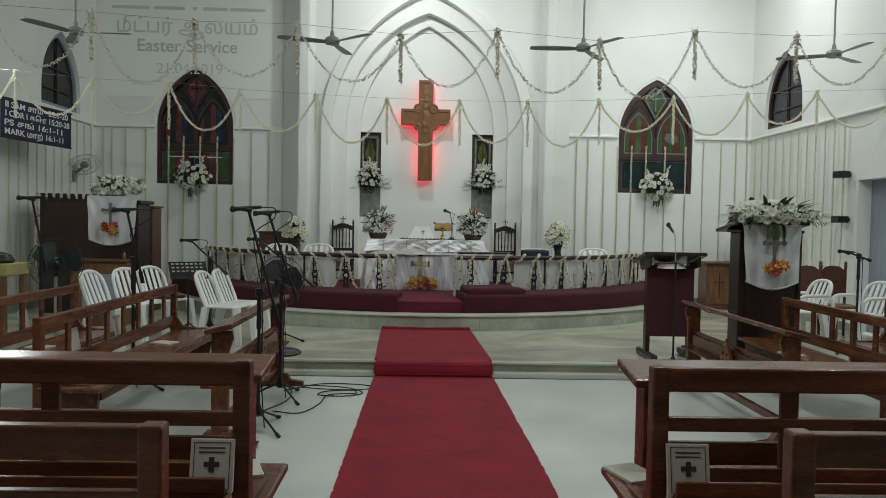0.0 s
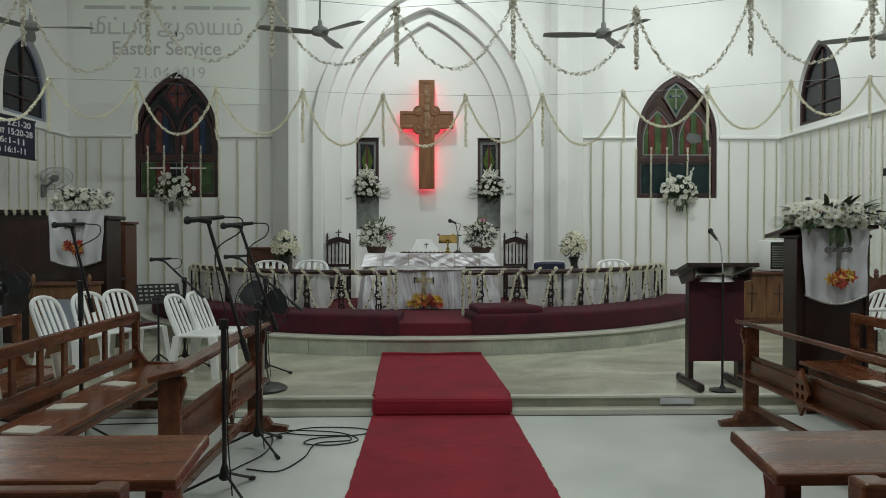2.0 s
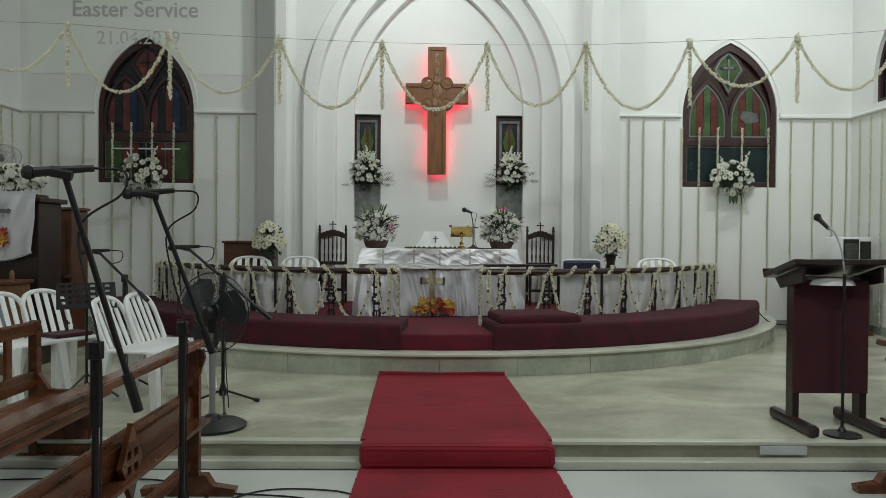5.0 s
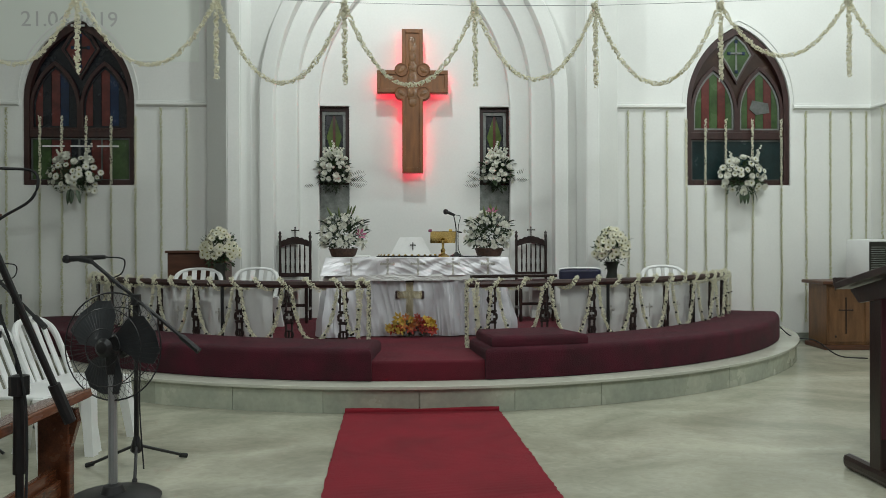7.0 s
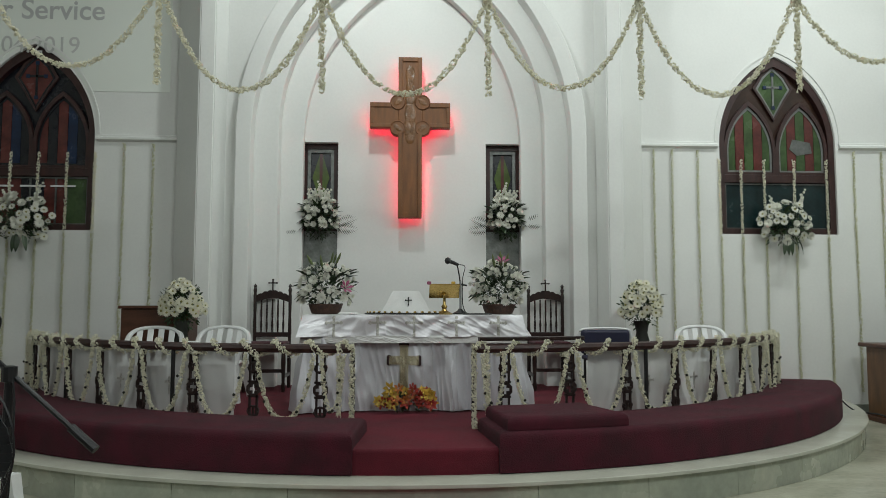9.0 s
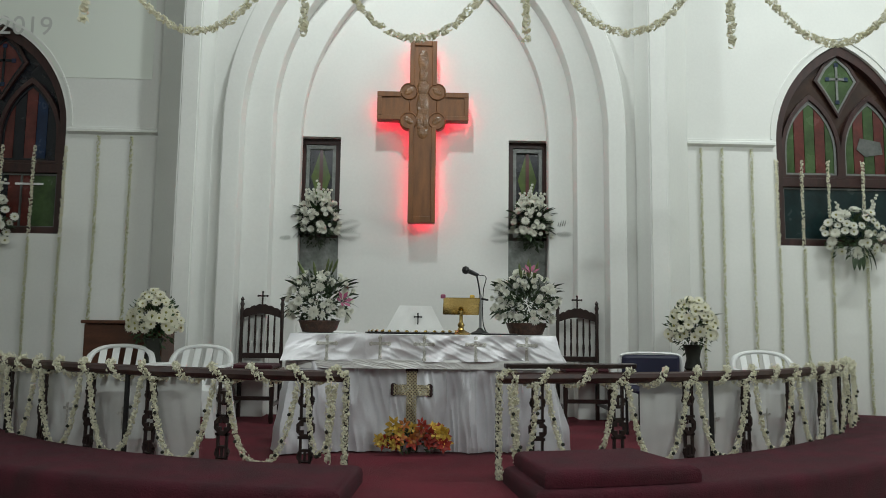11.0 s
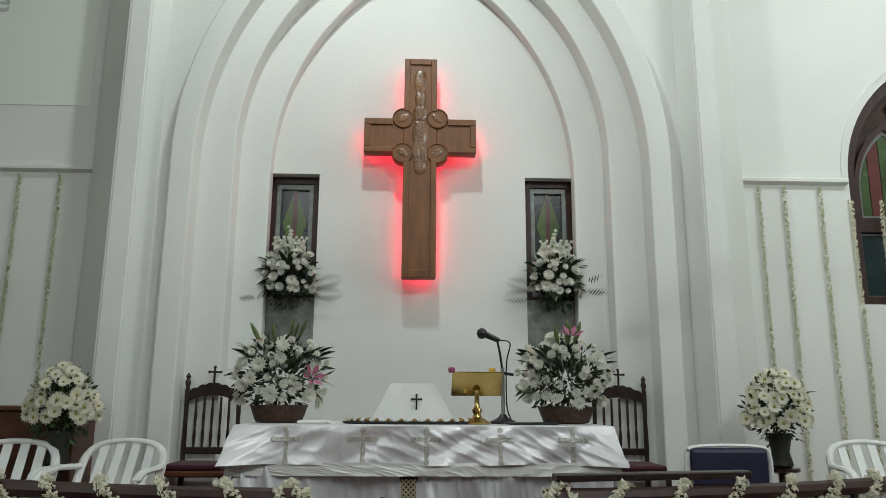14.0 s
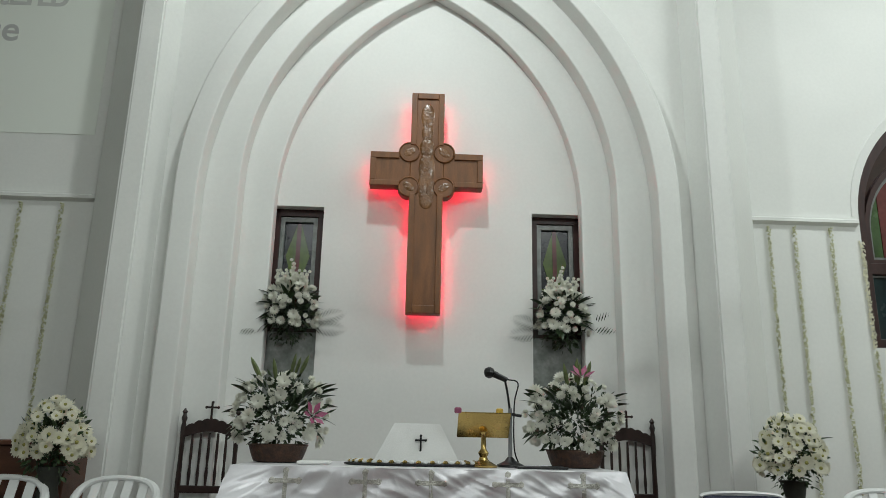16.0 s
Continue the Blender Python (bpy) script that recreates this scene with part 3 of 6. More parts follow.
# ---- slide thrown on the wall ----
def lettering(text, size, m, mat, parent, bold=0.0):
    cu = bpy.data.curves.new("lettering", "FONT")
    cu.body, cu.size, cu.align_x, cu.align_y, cu.extrude, cu.offset = text, size, "CENTER", "CENTER", 0.001, bold
    tmp = new("lettering", cu)
    me = bpy.data.meshes.new_from_object(tmp.evaluated_get(bpy.context.evaluated_depsgraph_get()))
    bpy.data.objects.remove(tmp)
    me.materials.clear()
    me.materials.append(mat)
    ob = new("lettering", me)
    ob.parent = parent
    ob.matrix_basis = m
    return ob


SLIDEGREY = material("slide_grey", (0.50, 0.51, 0.50), 0.7, vary=0.05)
SLIDEPALE = material("slide_pale_grey", (0.57, 0.58, 0.56), 0.7, vary=0.05)
notch = [p for p in gothic(-4.345, HALF + 0.03, SILL, SPRING, RISE + 0.04, 24) if p[1] > 3.89]
# Projector light is built as a faintly glowing plate on the wall.
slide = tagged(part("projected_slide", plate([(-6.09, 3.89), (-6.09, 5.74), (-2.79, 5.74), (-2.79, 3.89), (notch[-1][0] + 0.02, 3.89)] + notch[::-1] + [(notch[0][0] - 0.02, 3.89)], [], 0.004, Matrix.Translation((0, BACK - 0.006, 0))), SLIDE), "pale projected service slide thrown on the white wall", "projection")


def on_wall(x, z):
    return pose(x, BACK - 0.008, z, 90, 0, 0)


lettering("Easter Service", 0.33, on_wall(-4.50, 4.84), SLIDEGREY, slide, 0.004)
lettering("21.04.2019", 0.28, on_wall(-4.45, 4.42), SLIDEPALE, slide)
lettering("\u0bae\u0bc0\u0b9f\u0bcd\u0baa\u0bb0\u0bcd \u0b86\u0bb2\u0baf\u0bae\u0bcd", 0.36, on_wall(-4.50, 5.20), SLIDEPALE, slide, 0.004)
for x0, x1 in ((-5.9, -5.2), (-5.12, -4.55), (-4.4, -4.33), (-4.2, -3.75), (-3.7, -3.05)):
    part("line_bar", box(x0, x1, BACK - 0.0095, BACK - 0.0075, 5.52, 5.58), SLIDEPALE, slide)


# ---- wall cross ----
def altar_cross():
    c = thing("wall_cross", "large varnished brown wooden cross lit red from behind", "cross", (0.0, 13.57, 0))
    part("upright", box(-0.136, 0.136, 0, 0.11, 2.42, 4.287, 0.006), CROSSWOOD, c)
    for s in (-1, 1):
        part("arm", box(*sorted((s * 0.1365, s * 0.461)), 0.001, 0.11, 3.462, 3.752, 0.006), CROSSWOOD, c)
    for sx in (-1, 1):
        for sz in (-1, 1):
            x, z = sx * 0.142, 3.607 + sz * 0.150
            boss = lathe([(0.0, 0.0), (0.084, 0.0), (0.090, 0.006), (0.090, 0.085), (0.0, 0.085)], 28)
            bmesh.ops.transform(boss, matrix=pose(x, -0.006, z, -90), verts=list(boss.verts))
            part("corner_roundel", boss, CROSSWOOD, c, "", True)
            ring = [(x + 0.080 * math.cos(a), -0.008, z + 0.080 * math.sin(a)) for a in [2 * math.pi * k / 28 for k in range(29)]]
            part("roundel_rim", tube(ring, 0.006, 6), CROSSWOOD, c, smooth=True)
            low = bmesh.new()
            bmesh.ops.create_uvsphere(low, u_segments=14, v_segments=8, radius=1, matrix=pose(x, -0.004, z, 0, sx * sz * 35) @ Matrix.Diagonal((0.060, 0.006, 0.034, 1)))
            part("roundel_carving", low, LACQUER, c, "glossy carved relief", True)
    for a, b, z0, z1 in ((-0.136, -0.088, 2.42, 3.40), (0.088, 0.136, 2.42, 3.40), (-0.136, -0.088, 3.82, 4.287), (0.088, 0.136, 3.82, 4.287), (-0.0875, 0.0875, 4.235, 4.287), (-0.0875, 0.0875, 2.42, 2.485)):
        part("raised_border", box(a, b, -0.014, 0.004, z0, z1, 0.005), CROSSWOOD, c)
    for s in (-1, 1):
        for a, b, z0, z1 in ((0.225, 0.461, 3.698, 3.752), (0.225, 0.461, 3.462, 3.508), (0.415, 0.461, 3.5085, 3.6975)):
            part("raised_border", box(*sorted((s * a, s * b)), -0.014, 0.004, z0, z1, 0.005), CROSSWOOD, c)
    for x, z, a, b in ((0, 4.08, 0.052, 0.10), (0, 3.93, 0.045, 0.07), (0, 3.80, 0.058, 0.075), (0, 3.62, 0.062, 0.13), (-0.03, 3.46, 0.038, 0.10), (0.035, 3.44, 0.034, 0.09), (0, 3.34, 0.052, 0.06)):
        low = bmesh.new()
        bmesh.ops.create_uvsphere(low, u_segments=16, v_segments=12, radius=1, matrix=Matrix.Translation((x, 0.001, z)) @ Matrix.Diagonal((a * 1.1, 0.009, b * 1.15, 1)))
        part("carving", low, LACQUER, c, "glossy carved relief", True)
    led = []
    i = 0.028
    for x0, x1, z0, z1 in ((-0.136 + i, -0.136 + i + 0.012, 2.45, 3.44), (0.136 - i - 0.012, 0.136 - i, 2.45, 3.44), (-0.136 + i, -0.136 + i + 0.012, 3.78, 4.26), (0.136 - i - 0.012, 0.136 - i, 3.78, 4.26), (-0.09, 0.09, 2.445, 2.457), (-0.44, -0.15, 3.487, 3.499), (0.15, 0.44, 3.487, 3.499), (-0.44, -0.428, 3.5, 3.73), (0.428, 0.44, 3.5, 3.73)):
        part("led_strip", box(x0, x1, 0.112, 0.118, z0, z1), LED, c, "glowing red light strip")
    for z in (2.7, 3.95):
        part("bracket", box(-0.03, 0.03, 0.11, BACK - 13.57, z - 0.02, z + 0.02), BLACK, c)


altar_cross()


# ---- flowers and garlands ----
def petal_ring(bm, n, r, w, lift, z=0.0, start=0.0, mi=0):
    for k in range(n):
        a = start + 2 * math.pi * k / n
        u, v = Vector((math.cos(a), math.sin(a), 0)), Vector((-math.sin(a), math.cos(a), 0))
        p = [u * r * 0.12, u * r * 0.6 - v * w, u * r, u * r * 0.6 + v * w]
        h = [z, z + lift * 0.6, z + lift, z + lift * 0.6]
        f = bm.faces.new([bm.verts.new((q.x, q.y, t)) for q, t in zip(p, h)])
        f.material_index = mi


def flower_mesh(kind, r):
    bm = bmesh.new()
    if kind == "daisy":
        petal_ring(bm, 11, r, r * 0.24, 0.006)
        petal_ring(bm, 11, r * 0.85, r * 0.22, 0.012, 0.004, 0.28)
        f0 = len(bm.faces)
        bmesh.ops.create_icosphere(bm, subdivisions=1, radius=1, matrix=Matrix.Translation((0, 0, 0.008)) @ Matrix.Diagonal((r * 0.24, r * 0.24, 0.008, 1)))
        bm.faces.ensure_lookup_table()
        for f in bm.faces[f0:]:
            f.material_index = 1
    elif kind == "mum":
        for j, (n, q, lift, z) in enumerate(((13, 1.0, 0.1, 0.0), (12, 0.88, 0.45, 0.004), (10, 0.68, 0.75, 0.006), (7, 0.42, 0.85, 0.008))):
            petal_ring(bm, n, r * q, r * 0.2, r * lift * q, z, j * 0.5)
    elif kind == "lily":
        petal_ring(bm, 6, r, r * 0.22, r * 0.55)
    me = bpy.data.meshes.new(kind)
    bm.to_mesh(me)
    bm.free()
    for m in {"daisy": (PETAL, EYE_GREEN), "mum": (PETAL,), "lily": (PINK,)}[kind]:
        me.materials.append(m)
    return me


def leaf_mesh(length, width, mat):
    bm = bmesh.new()
    rows = []
    for k in range(6):
        t = k / 5
        w = width * math.sin(math.pi * (0.06 + 0.92 * t)) ** 0.8
        z = length * t
        bend = -0.25 * length * t * t
        rows.append([bm.verts.new((-w, bend + 0.15 * w, z)), bm.verts.new((0, bend, z)), bm.verts.new((w, bend + 0.15 * w, z))])
    for a, b in zip(rows, rows[1:]):
        for i in range(2):
            bm.faces.new((a[i], a[i + 1], b[i + 1], b[i]))
    me = bpy.data.meshes.new("leaf")
    bm.to_mesh(me)
    bm.free()
    me.materials.append(mat)
    return me


def frond_mesh(length):
    bm = bmesh.new()
    n = 11
    for k in range(n):
        t = (k + 1) / n
        z, y = length * t, -0.2 * length * t * t
        for s in (-1, 1):
            L = length * 0.26 * math.sin(math.pi * (0.15 + 0.8 * t))
            p = [Vector((0, y, z - 0.004)), Vector((s * L * 0.5, y - 0.01, z + L * 0.42)), Vector((s * L, y - 0.02, z + L * 0.7)), Vector((s * L * 0.55, y - 0.01, z + L * 0.30))]
            bm.faces.new([bm.verts.new(q) for q in p])
    me = bpy.data.meshes.new("frond")
    bm.to_mesh(me)
    bm.free()
    me.materials.append(FERN)
    return me


DAISY, MUM, MUMS, LILY = flower_mesh("daisy", 0.052), flower_mesh("mum", 0.058), flower_mesh("mum", 0.036), flower_mesh("lily", 0.09)
MUMS.name = "small_mum"
bm = lathe([(0.004, 0.0), (0.010, 0.02), (0.013, 0.06), (0.009, 0.10), (0.001, 0.125)], 6)
DAISYC = DAISY.copy()
DAISYC.materials[0] = CREAM
LILYBUD = bpy.data.meshes.new("lily_bud")
bm.to_mesh(LILYBUD)
bm.free()
LILYBUD.materials.append(BUDGREEN)
LEAFS, LEAFL, FROND = leaf_mesh(0.13, 0.02, LEAF), leaf_mesh(0.22, 0.026, LEAF), frond_mesh(0.30)


def aim(p, d, spin=0.0):
    return Matrix.Translation(p) @ Vector(d).to_track_quat("Z", "Y").to_matrix().to_4x4() @ Matrix.Rotation(spin, 4, "Z")


def filler(rng, centre, size, n, leaf=0.045):
    """A tangle of small leaves inside an ellipsoid."""
    bm = bmesh.new()
    for _ in range(n):
        d = Vector((rng.gauss(0, 1), rng.gauss(0, 1), rng.gauss(0, 1))).normalized()
        q = rng.uniform(0.25, 1.02)
        p = Vector((centre[0] + d.x * size[0] * q, centre[1] + d.y * size[1] * q, centre[2] + d.z * size[2] * q))
        m = aim(p, d + Vector((rng.uniform(-.7, .7), rng.uniform(-.7, .7), rng.uniform(-.4, .8))), rng.uniform(0, 6))
        L, w = leaf * rng.uniform(0.6, 1.5), leaf * rng.uniform(0.15, 0.3)
        vs = [bm.verts.new(m @ Vector(c)) for c in ((0, 0, 0), (w, 0.004, L * 0.5), (0, 0, L), (-w, 0.004, L * 0.5))]
        bm.faces.new(vs)
    return bm


def bouquet(name, label, at, size, count, kinds, seed, fronds=0, spikes=0, lilies=0, full=False, leaves=10, drop=0, cone=False, blades=None, floor=-0.75, near=0.048, lily_at=(), buds=0, frond_size=1.0, bloom=1.0):
    """An arrangement whose blossoms sit on the front of an ellipsoid."""
    rng = random.Random(seed)
    t = thing(name, label, "flowers", at, "flower arrangements")
    part("foliage", filler(rng, (0, 0, 0), (size[0] * 0.92, size[1] * 0.9, size[2] * 0.95), 640), LEAF, t, "tangled green foliage")
    placed = []
    tries = 0
    while len(placed) < count and tries < 4000:
        tries += 1
        d = Vector((rng.uniform(-1, 1), rng.uniform(-1, 1 if full else 0.15), rng.uniform(floor, 1)))
        if d.length > 1.25 or d.length < 0.3:
            continue
        d.normalize()
        if not full and d.y > 0.1:
            continue
        q = rng.uniform(0.86, 1.08)
        sx = size[0] * (1 - 0.55 * max(0, d.z) if cone else 1)
        p = Vector((d.x * sx * q, d.y * size[1] * q, d.z * size[2] * q))
        if d.z < floor:
            continue
        if any((p - o).length < near for o in placed):
            continue
        placed.append(p)
        n = Vector((d.x, d.y - 0.55, d.z + 0.15)) + Vector((rng.uniform(-.35, .35), rng.uniform(-.3, .1), rng.uniform(-.3, .3)))
        share("blossom", rng.choice(kinds), t, aim(p, n, rng.uniform(0, 6)) @ Matrix.Scale(rng.uniform(0.72, 1.12) * bloom, 4))
    for k in range(leaves):
        a = rng.uniform(-math.pi, math.pi)
        d = Vector((math.sin(a), -abs(math.cos(a)) * 0.6, rng.uniform(-0.5, 0.9)))
        share("leaf", rng.choice(blades or (LEAFS, LEAFL)), t, aim((d.x * size[0] * 0.7, d.y * size[1] * 0.6, d.z * size[2] * 0.6), d, rng.uniform(-.6, .6)))
    for k in range(drop):
        d = Vector((rng.uniform(-0.55, 0.55), -0.35, -1))
        share("leaf", LEAFL, t, aim((d.x * size[0] * 0.5, -size[1] * 0.6, -size[2] * 0.55), d, rng.uniform(-.4, .4)))
    for k in range(fronds):
        s = -1 if k % 2 else 1
        share("frond", FROND, t, aim((s * size[0] * 0.75, -0.02, -size[2] * 0.45 + 0.04 * (k // 2)), (s, -0.25, -0.05 + 0.4 * (k // 2)), s * 1.57 + rng.uniform(-.3, .3)) @ Matrix.Scale(frond_size * rng.uniform(0.85, 1.1), 4))
    for k in range(spikes):
        x = (k - (spikes - 1) / 2) / max(1, spikes - 1) * 1.7 * size[0]
        lean = Vector((x * 1.2, -0.05, 1)).normalized()
        h = size[2] * (1.75 if k == spikes // 2 else 1.4)
        bm = rod((x * 0.3, 0, 0), Vector((x * 0.3, 0, 0)) + lean * h, 0.006, 0.002, 5)
        stem = part("flower_spike", bm, LEAF, t, "tall gladiolus spike")
        for j in range(7):
            p = Vector((x * 0.3, 0, 0)) + lean * h * (0.5 + 0.07 * j)
            share("spike_blossom", MUMS, stem, aim(p + Vector((rng.uniform(-.015, .015), -0.012, 0)), (rng.uniform(-.5, .5), -1, 0.4), j) @ Matrix.Scale(1.0 - 0.09 * j, 4))
    for u, w in lily_at:
        share("lily", LILY, t, aim((size[0] * u, -size[1] * 0.75, size[2] * w), (u, -1, 0.6 + w)) @ Matrix.Scale(0.8, 4))
    for k in range(buds):
        u = rng.uniform(-0.45, 0.45)
        share("lily_bud", LILYBUD, t, aim((size[0] * u, -0.05, size[2] * rng.uniform(0.75, 0.95)), (u * 1.2, -0.25, 1)) @ Matrix.Scale(rng.uniform(0.8, 1.15), 4))
    for k in range(lilies):
        a = rng.uniform(-0.9, 0.9)
        share("lily", LILY, t, aim((size[0] * a * 0.7, -size[1] * 0.9, size[2] * rng.uniform(-0.2, 0.95)), (a, -1, 0.7)))
    return t


def garland_bm(path, r, per, rng, petal=0.016):
    """A rope of crowded petals along a path."""
    bm = bmesh.new()
    pts = [Vector(p) for p in path]
    for a, b in zip(pts, pts[1:]):
        n = max(1, int((b - a).length * per))
        for k in range(n):
            p = a.lerp(b, (k + rng.random()) / n)
            d = Vector((rng.gauss(0, 1), rng.gauss(0, 1), rng.gauss(0, 1))).normalized()
            c = p + d * r * rng.uniform(0.35, 1.0)
            u = d.orthogonal().normalized()
            v = d.cross(u)
            s = petal * rng.uniform(0.7, 1.3)
            tip = bm.verts.new(c + d * s * 0.6)
            base = [bm.verts.new(c + s * (math.cos(q) * u + math.sin(q) * v)) for q in (0.0, 2.1, 4.2)]
            for i in range(3):
                bm.faces.new((base[i], base[(i + 1) % 3], tip))
    return bm


def hang(a, b, sag, n=18):
    a, b = Vector(a), Vector(b)
    return [a.lerp(b, k / n) + Vector((0, 0, -sag * (1 - abs(2 * k / n - 1) ** 2.1))) for k in range(n + 1)]


def swag_row(peaks, y, sag, tail, seed, label, mat=CREAM, r=0.017, per=360):
    rng = random.Random(seed)
    for (xa, za), (xb, zb), drop in zip(peaks, peaks[1:], sag):
        g = thing("swag_garland", label, "garland", group="hanging swags")
        part("blossom_rope", garland_bm(hang((xa, y, za), (xb, y, zb), drop), r, per, rng, 0.013), mat, g)
    for x, z in peaks[1:-1]:
        g = thing("garland_tassel", "short hanging tassel of cream blossoms on the wire", "garland", group="hanging tassels")
        part("blossom_rope", garland_bm([(x, y - 0.01, z), (x + 0.004, y - 0.01, z - tail)], 0.018, 300, rng), mat, g)
        part("knot", garland_bm([(x, y - 0.01, z + 0.02), (x, y - 0.01, z - 0.03)], 0.03, 900, rng), mat, g)
    w = part("wire", tube([(x, y, z + 0.012) for x, z in peaks], 0.002, 4), GREYMETAL)
    tagged(w, "thin steel wire stretched between the side walls", "wire")


swag_row([(-6.2, 3.52), (-5.27, 3.46), (-4.30, 3.38), (-3.32, 3.36), (-2.41, 3.29), (-1.43, 3.25), (-0.51, 3.22), (0.44, 3.21), (1.33, 3.22), (2.27, 3.26), (3.25, 3.31), (4.23, 3.39), (5.16, 3.45), (6.26, 3.5)], 9.42, (0.5, 0.5, 0.42, 0.56, 0.5, 0.59, 0.58, 0.53, 0.58, 0.41, 0.50, 0.40, 0.48), 0.58, 11, "swag of cream jasmine blossoms hung across the nave")
swag_row([(-6.2, 3.60), (-5.7, 3.56), (-4.8, 3.5), (-3.89, 3.46), (-2.98, 3.42), (-2.07, 3.36), (-1.16, 3.36), (-0.24, 3.29), (0.63, 3.35), (1.555, 3.28), (2.42, 3.39), (3.35, 3.37), (4.25, 3.42), (5.2, 3.46), (6.26, 3.5)], 6.47, (0.3, 0.47, 0.47, 0.5, 0.58, 0.46, 0.45, 0.47, 0.5, 0.54, 0.47, 0.44, 0.47, 0.47), 0.42, 12, "swag of blossoms greyed as if backlit, hung across the nave", BACKLIT, 0.015, 150)

# strands hanging down the walls
rng = random.Random(21)
STRAND = link("blossom_rope", garland_bm([(0, 0, 0), (0.006, 0, -0.8), (-0.006, 0, -1.7), (0.004, 0, -2.75)], 0.016, 190, rng, 0.013), FADED)
SHORT = link("blossom_rope", garland_bm([(0, 0, 0), (0.004, 0, -0.9)], 0.018, 260, rng, 0.014), CREAM)


def strand(x, y, z, me=STRAND, label="long strand of cream blossoms hanging down the wall", stretch=1.0, thick=1.0):
    g = thing("wall_strand", label, "garland", pose(x, y, z, 0, 0, rng.uniform(0, 360)) @ Matrix.Diagonal((thick, thick, stretch, 1)), "wall strands")
    share("blossom_rope", me, g)


for x in (2.676, 2.895, 3.112, 3.425, 5.34, 5.68, 5.97, 6.18):
    strand(x, BACK - 0.03, 3.28, stretch=1.04 if x > 4 else 1.0, thick=0.7 if x < 2.7 else 1.0)
for x in (-6.04, -5.88, -5.63, -5.25, -3.28, -2.95, -2.65):
    strand(x, BACK - 0.03, 3.28, stretch=1.04 if x < -4 else 1.0)
for x in (3.69, 3.955, 4.235, 4.60, 5.0, -4.83, -4.55, -4.24, -3.92, -3.61):
    strand(x, BACK - 0.02, 3.17, SHORT, "cream blossom strand hanging in front of the window")
    strand(x, BACK - 0.03, 2.24, stretch=0.66, label="long strand of cream blossoms hanging below the window")
y = 13.45
while y > 4.2:
    if not 8.7 < y < 10.4:
        strand(EAST - 0.06, y, 3.28, stretch=1.1)
    strand(WEST + 0.06, y, 3.28, stretch=1.1)
    y -= 0.265


# ---- altar ----
DAIS = 0.53


def cloth_skirt(x0, x1, y0, y1, z0, z1, flare, amp, waves, rng, sag=0.0, crease=0.8, lean=1.0):
    """A cloth that hangs round three sides of a table, with folds that grow downwards."""
    bm = bmesh.new()
    base = [(x0, y1)] + [(x0, y1 + (y0 - y1) * k / 10) for k in range(1, 10)] + [(x0 + (x1 - x0) * k / 280, y0) for k in range(281)] + [(x1, y0 + (y1 - y0) * k / 10) for k in range(1, 11)]
    cx, cy = (x0 + x1) / 2, (y0 + y1) / 2
    ph = [rng.uniform(0, 6.28) for _ in range(6)]
    rows = []
    nz = 22
    for j in range(nz + 1):
        t = j / nz
        row = []
        s = 0.0
        for i, (x, y) in enumerate(base):
            if i:
                s += math.hypot(x - base[i - 1][0], y - base[i - 1][1])
            f = sum(math.sin(s * waves * (0.5 + 0.37 * k) + ph[k]) for k in range(4)) / 4
            corner = max(0.0, 1 - min(math.hypot(x - x0, y - y0), math.hypot(x - x1, y - y0)) / 0.22)
            grow = min(1, 4 * t)
            off = amp * f * (0.2 + t) + amp * 0.9 * noise.noise((s * 6 + 1.6 * t, 0.9 * t, ph[0])) * grow + flare * t * (0.25 + corner * 1.6)
            # pulled diagonal creases with a crisp ridge
            u, v = s + 0.28 * t * lean * math.sin(s * 1.7 + ph[2]), t
            off += amp * crease * grow * ((1 - abs(noise.noise((u * 8, v * 1.1, ph[3])))) ** 3 - 0.5)
            off += amp * crease * 0.5 * grow * ((1 - abs(noise.noise((u * 17, v * 2.0, ph[4])))) ** 3 - 0.5)
            nx, ny = (x - cx) / (x1 - x0) * 2, (y - cy) / (y1 - y0) * 2
            if abs(nx) > abs(ny):
                nx, ny = math.copysign(1, nx), ny * 0.3 if corner else 0
            else:
                nx, ny = nx * 0.3 if corner else 0, math.copysign(1, ny)
            z = z1 + (z0 - z1) * t - sag * t * abs(math.sin(s * 2.4 + ph[5])) * 0.5
            row.append(bm.verts.new((x + nx * off, y + ny * off, z)))
        rows.append(row)
    for a, b in zip(rows, rows[1:]):
        for i in range(len(a) - 1):
            bm.faces.new((a[i], a[i + 1], b[i + 1], b[i]))
    return bm


def flat_cross(x, z, w, h, bar, y=0.0, depth=0.006, lobes=True):
    bm = box(x - bar / 2, x + bar / 2, y - depth, y, z - h / 2, z + h / 2)
    box(x - w / 2, x + w / 2, y - depth * 1.1, y, z + h * 0.14, z + h * 0.14 + bar, bm=bm)
    if lobes:
        for px, pz in ((x - w / 2, z + h * 0.14 + bar / 2), (x + w / 2, z + h * 0.14 + bar / 2), (x, z + h / 2), (x, z - h / 2)):
            bmesh.ops.create_icosphere(bm, subdivisions=1, radius=1, matrix=Matrix.Translation((px, y, pz)) @ Matrix.Diagonal((bar * 0.85, depth, bar * 0.85, 1)))
    return bm


rng = random.Random(31)
AX0, AX1, AY0, AY1, AZ = -0.865, 0.935, 11.60, 12.35, 1.345
altar = thing("altar_table", "wooden altar table hidden under white satin", "table")
part("tabletop", box(AX0 + 0.03, AX1 - 0.03, AY0 + 0.03, AY1 - 0.03, AZ - 0.05, AZ - 0.012, 0.01), DARKWOOD, altar)
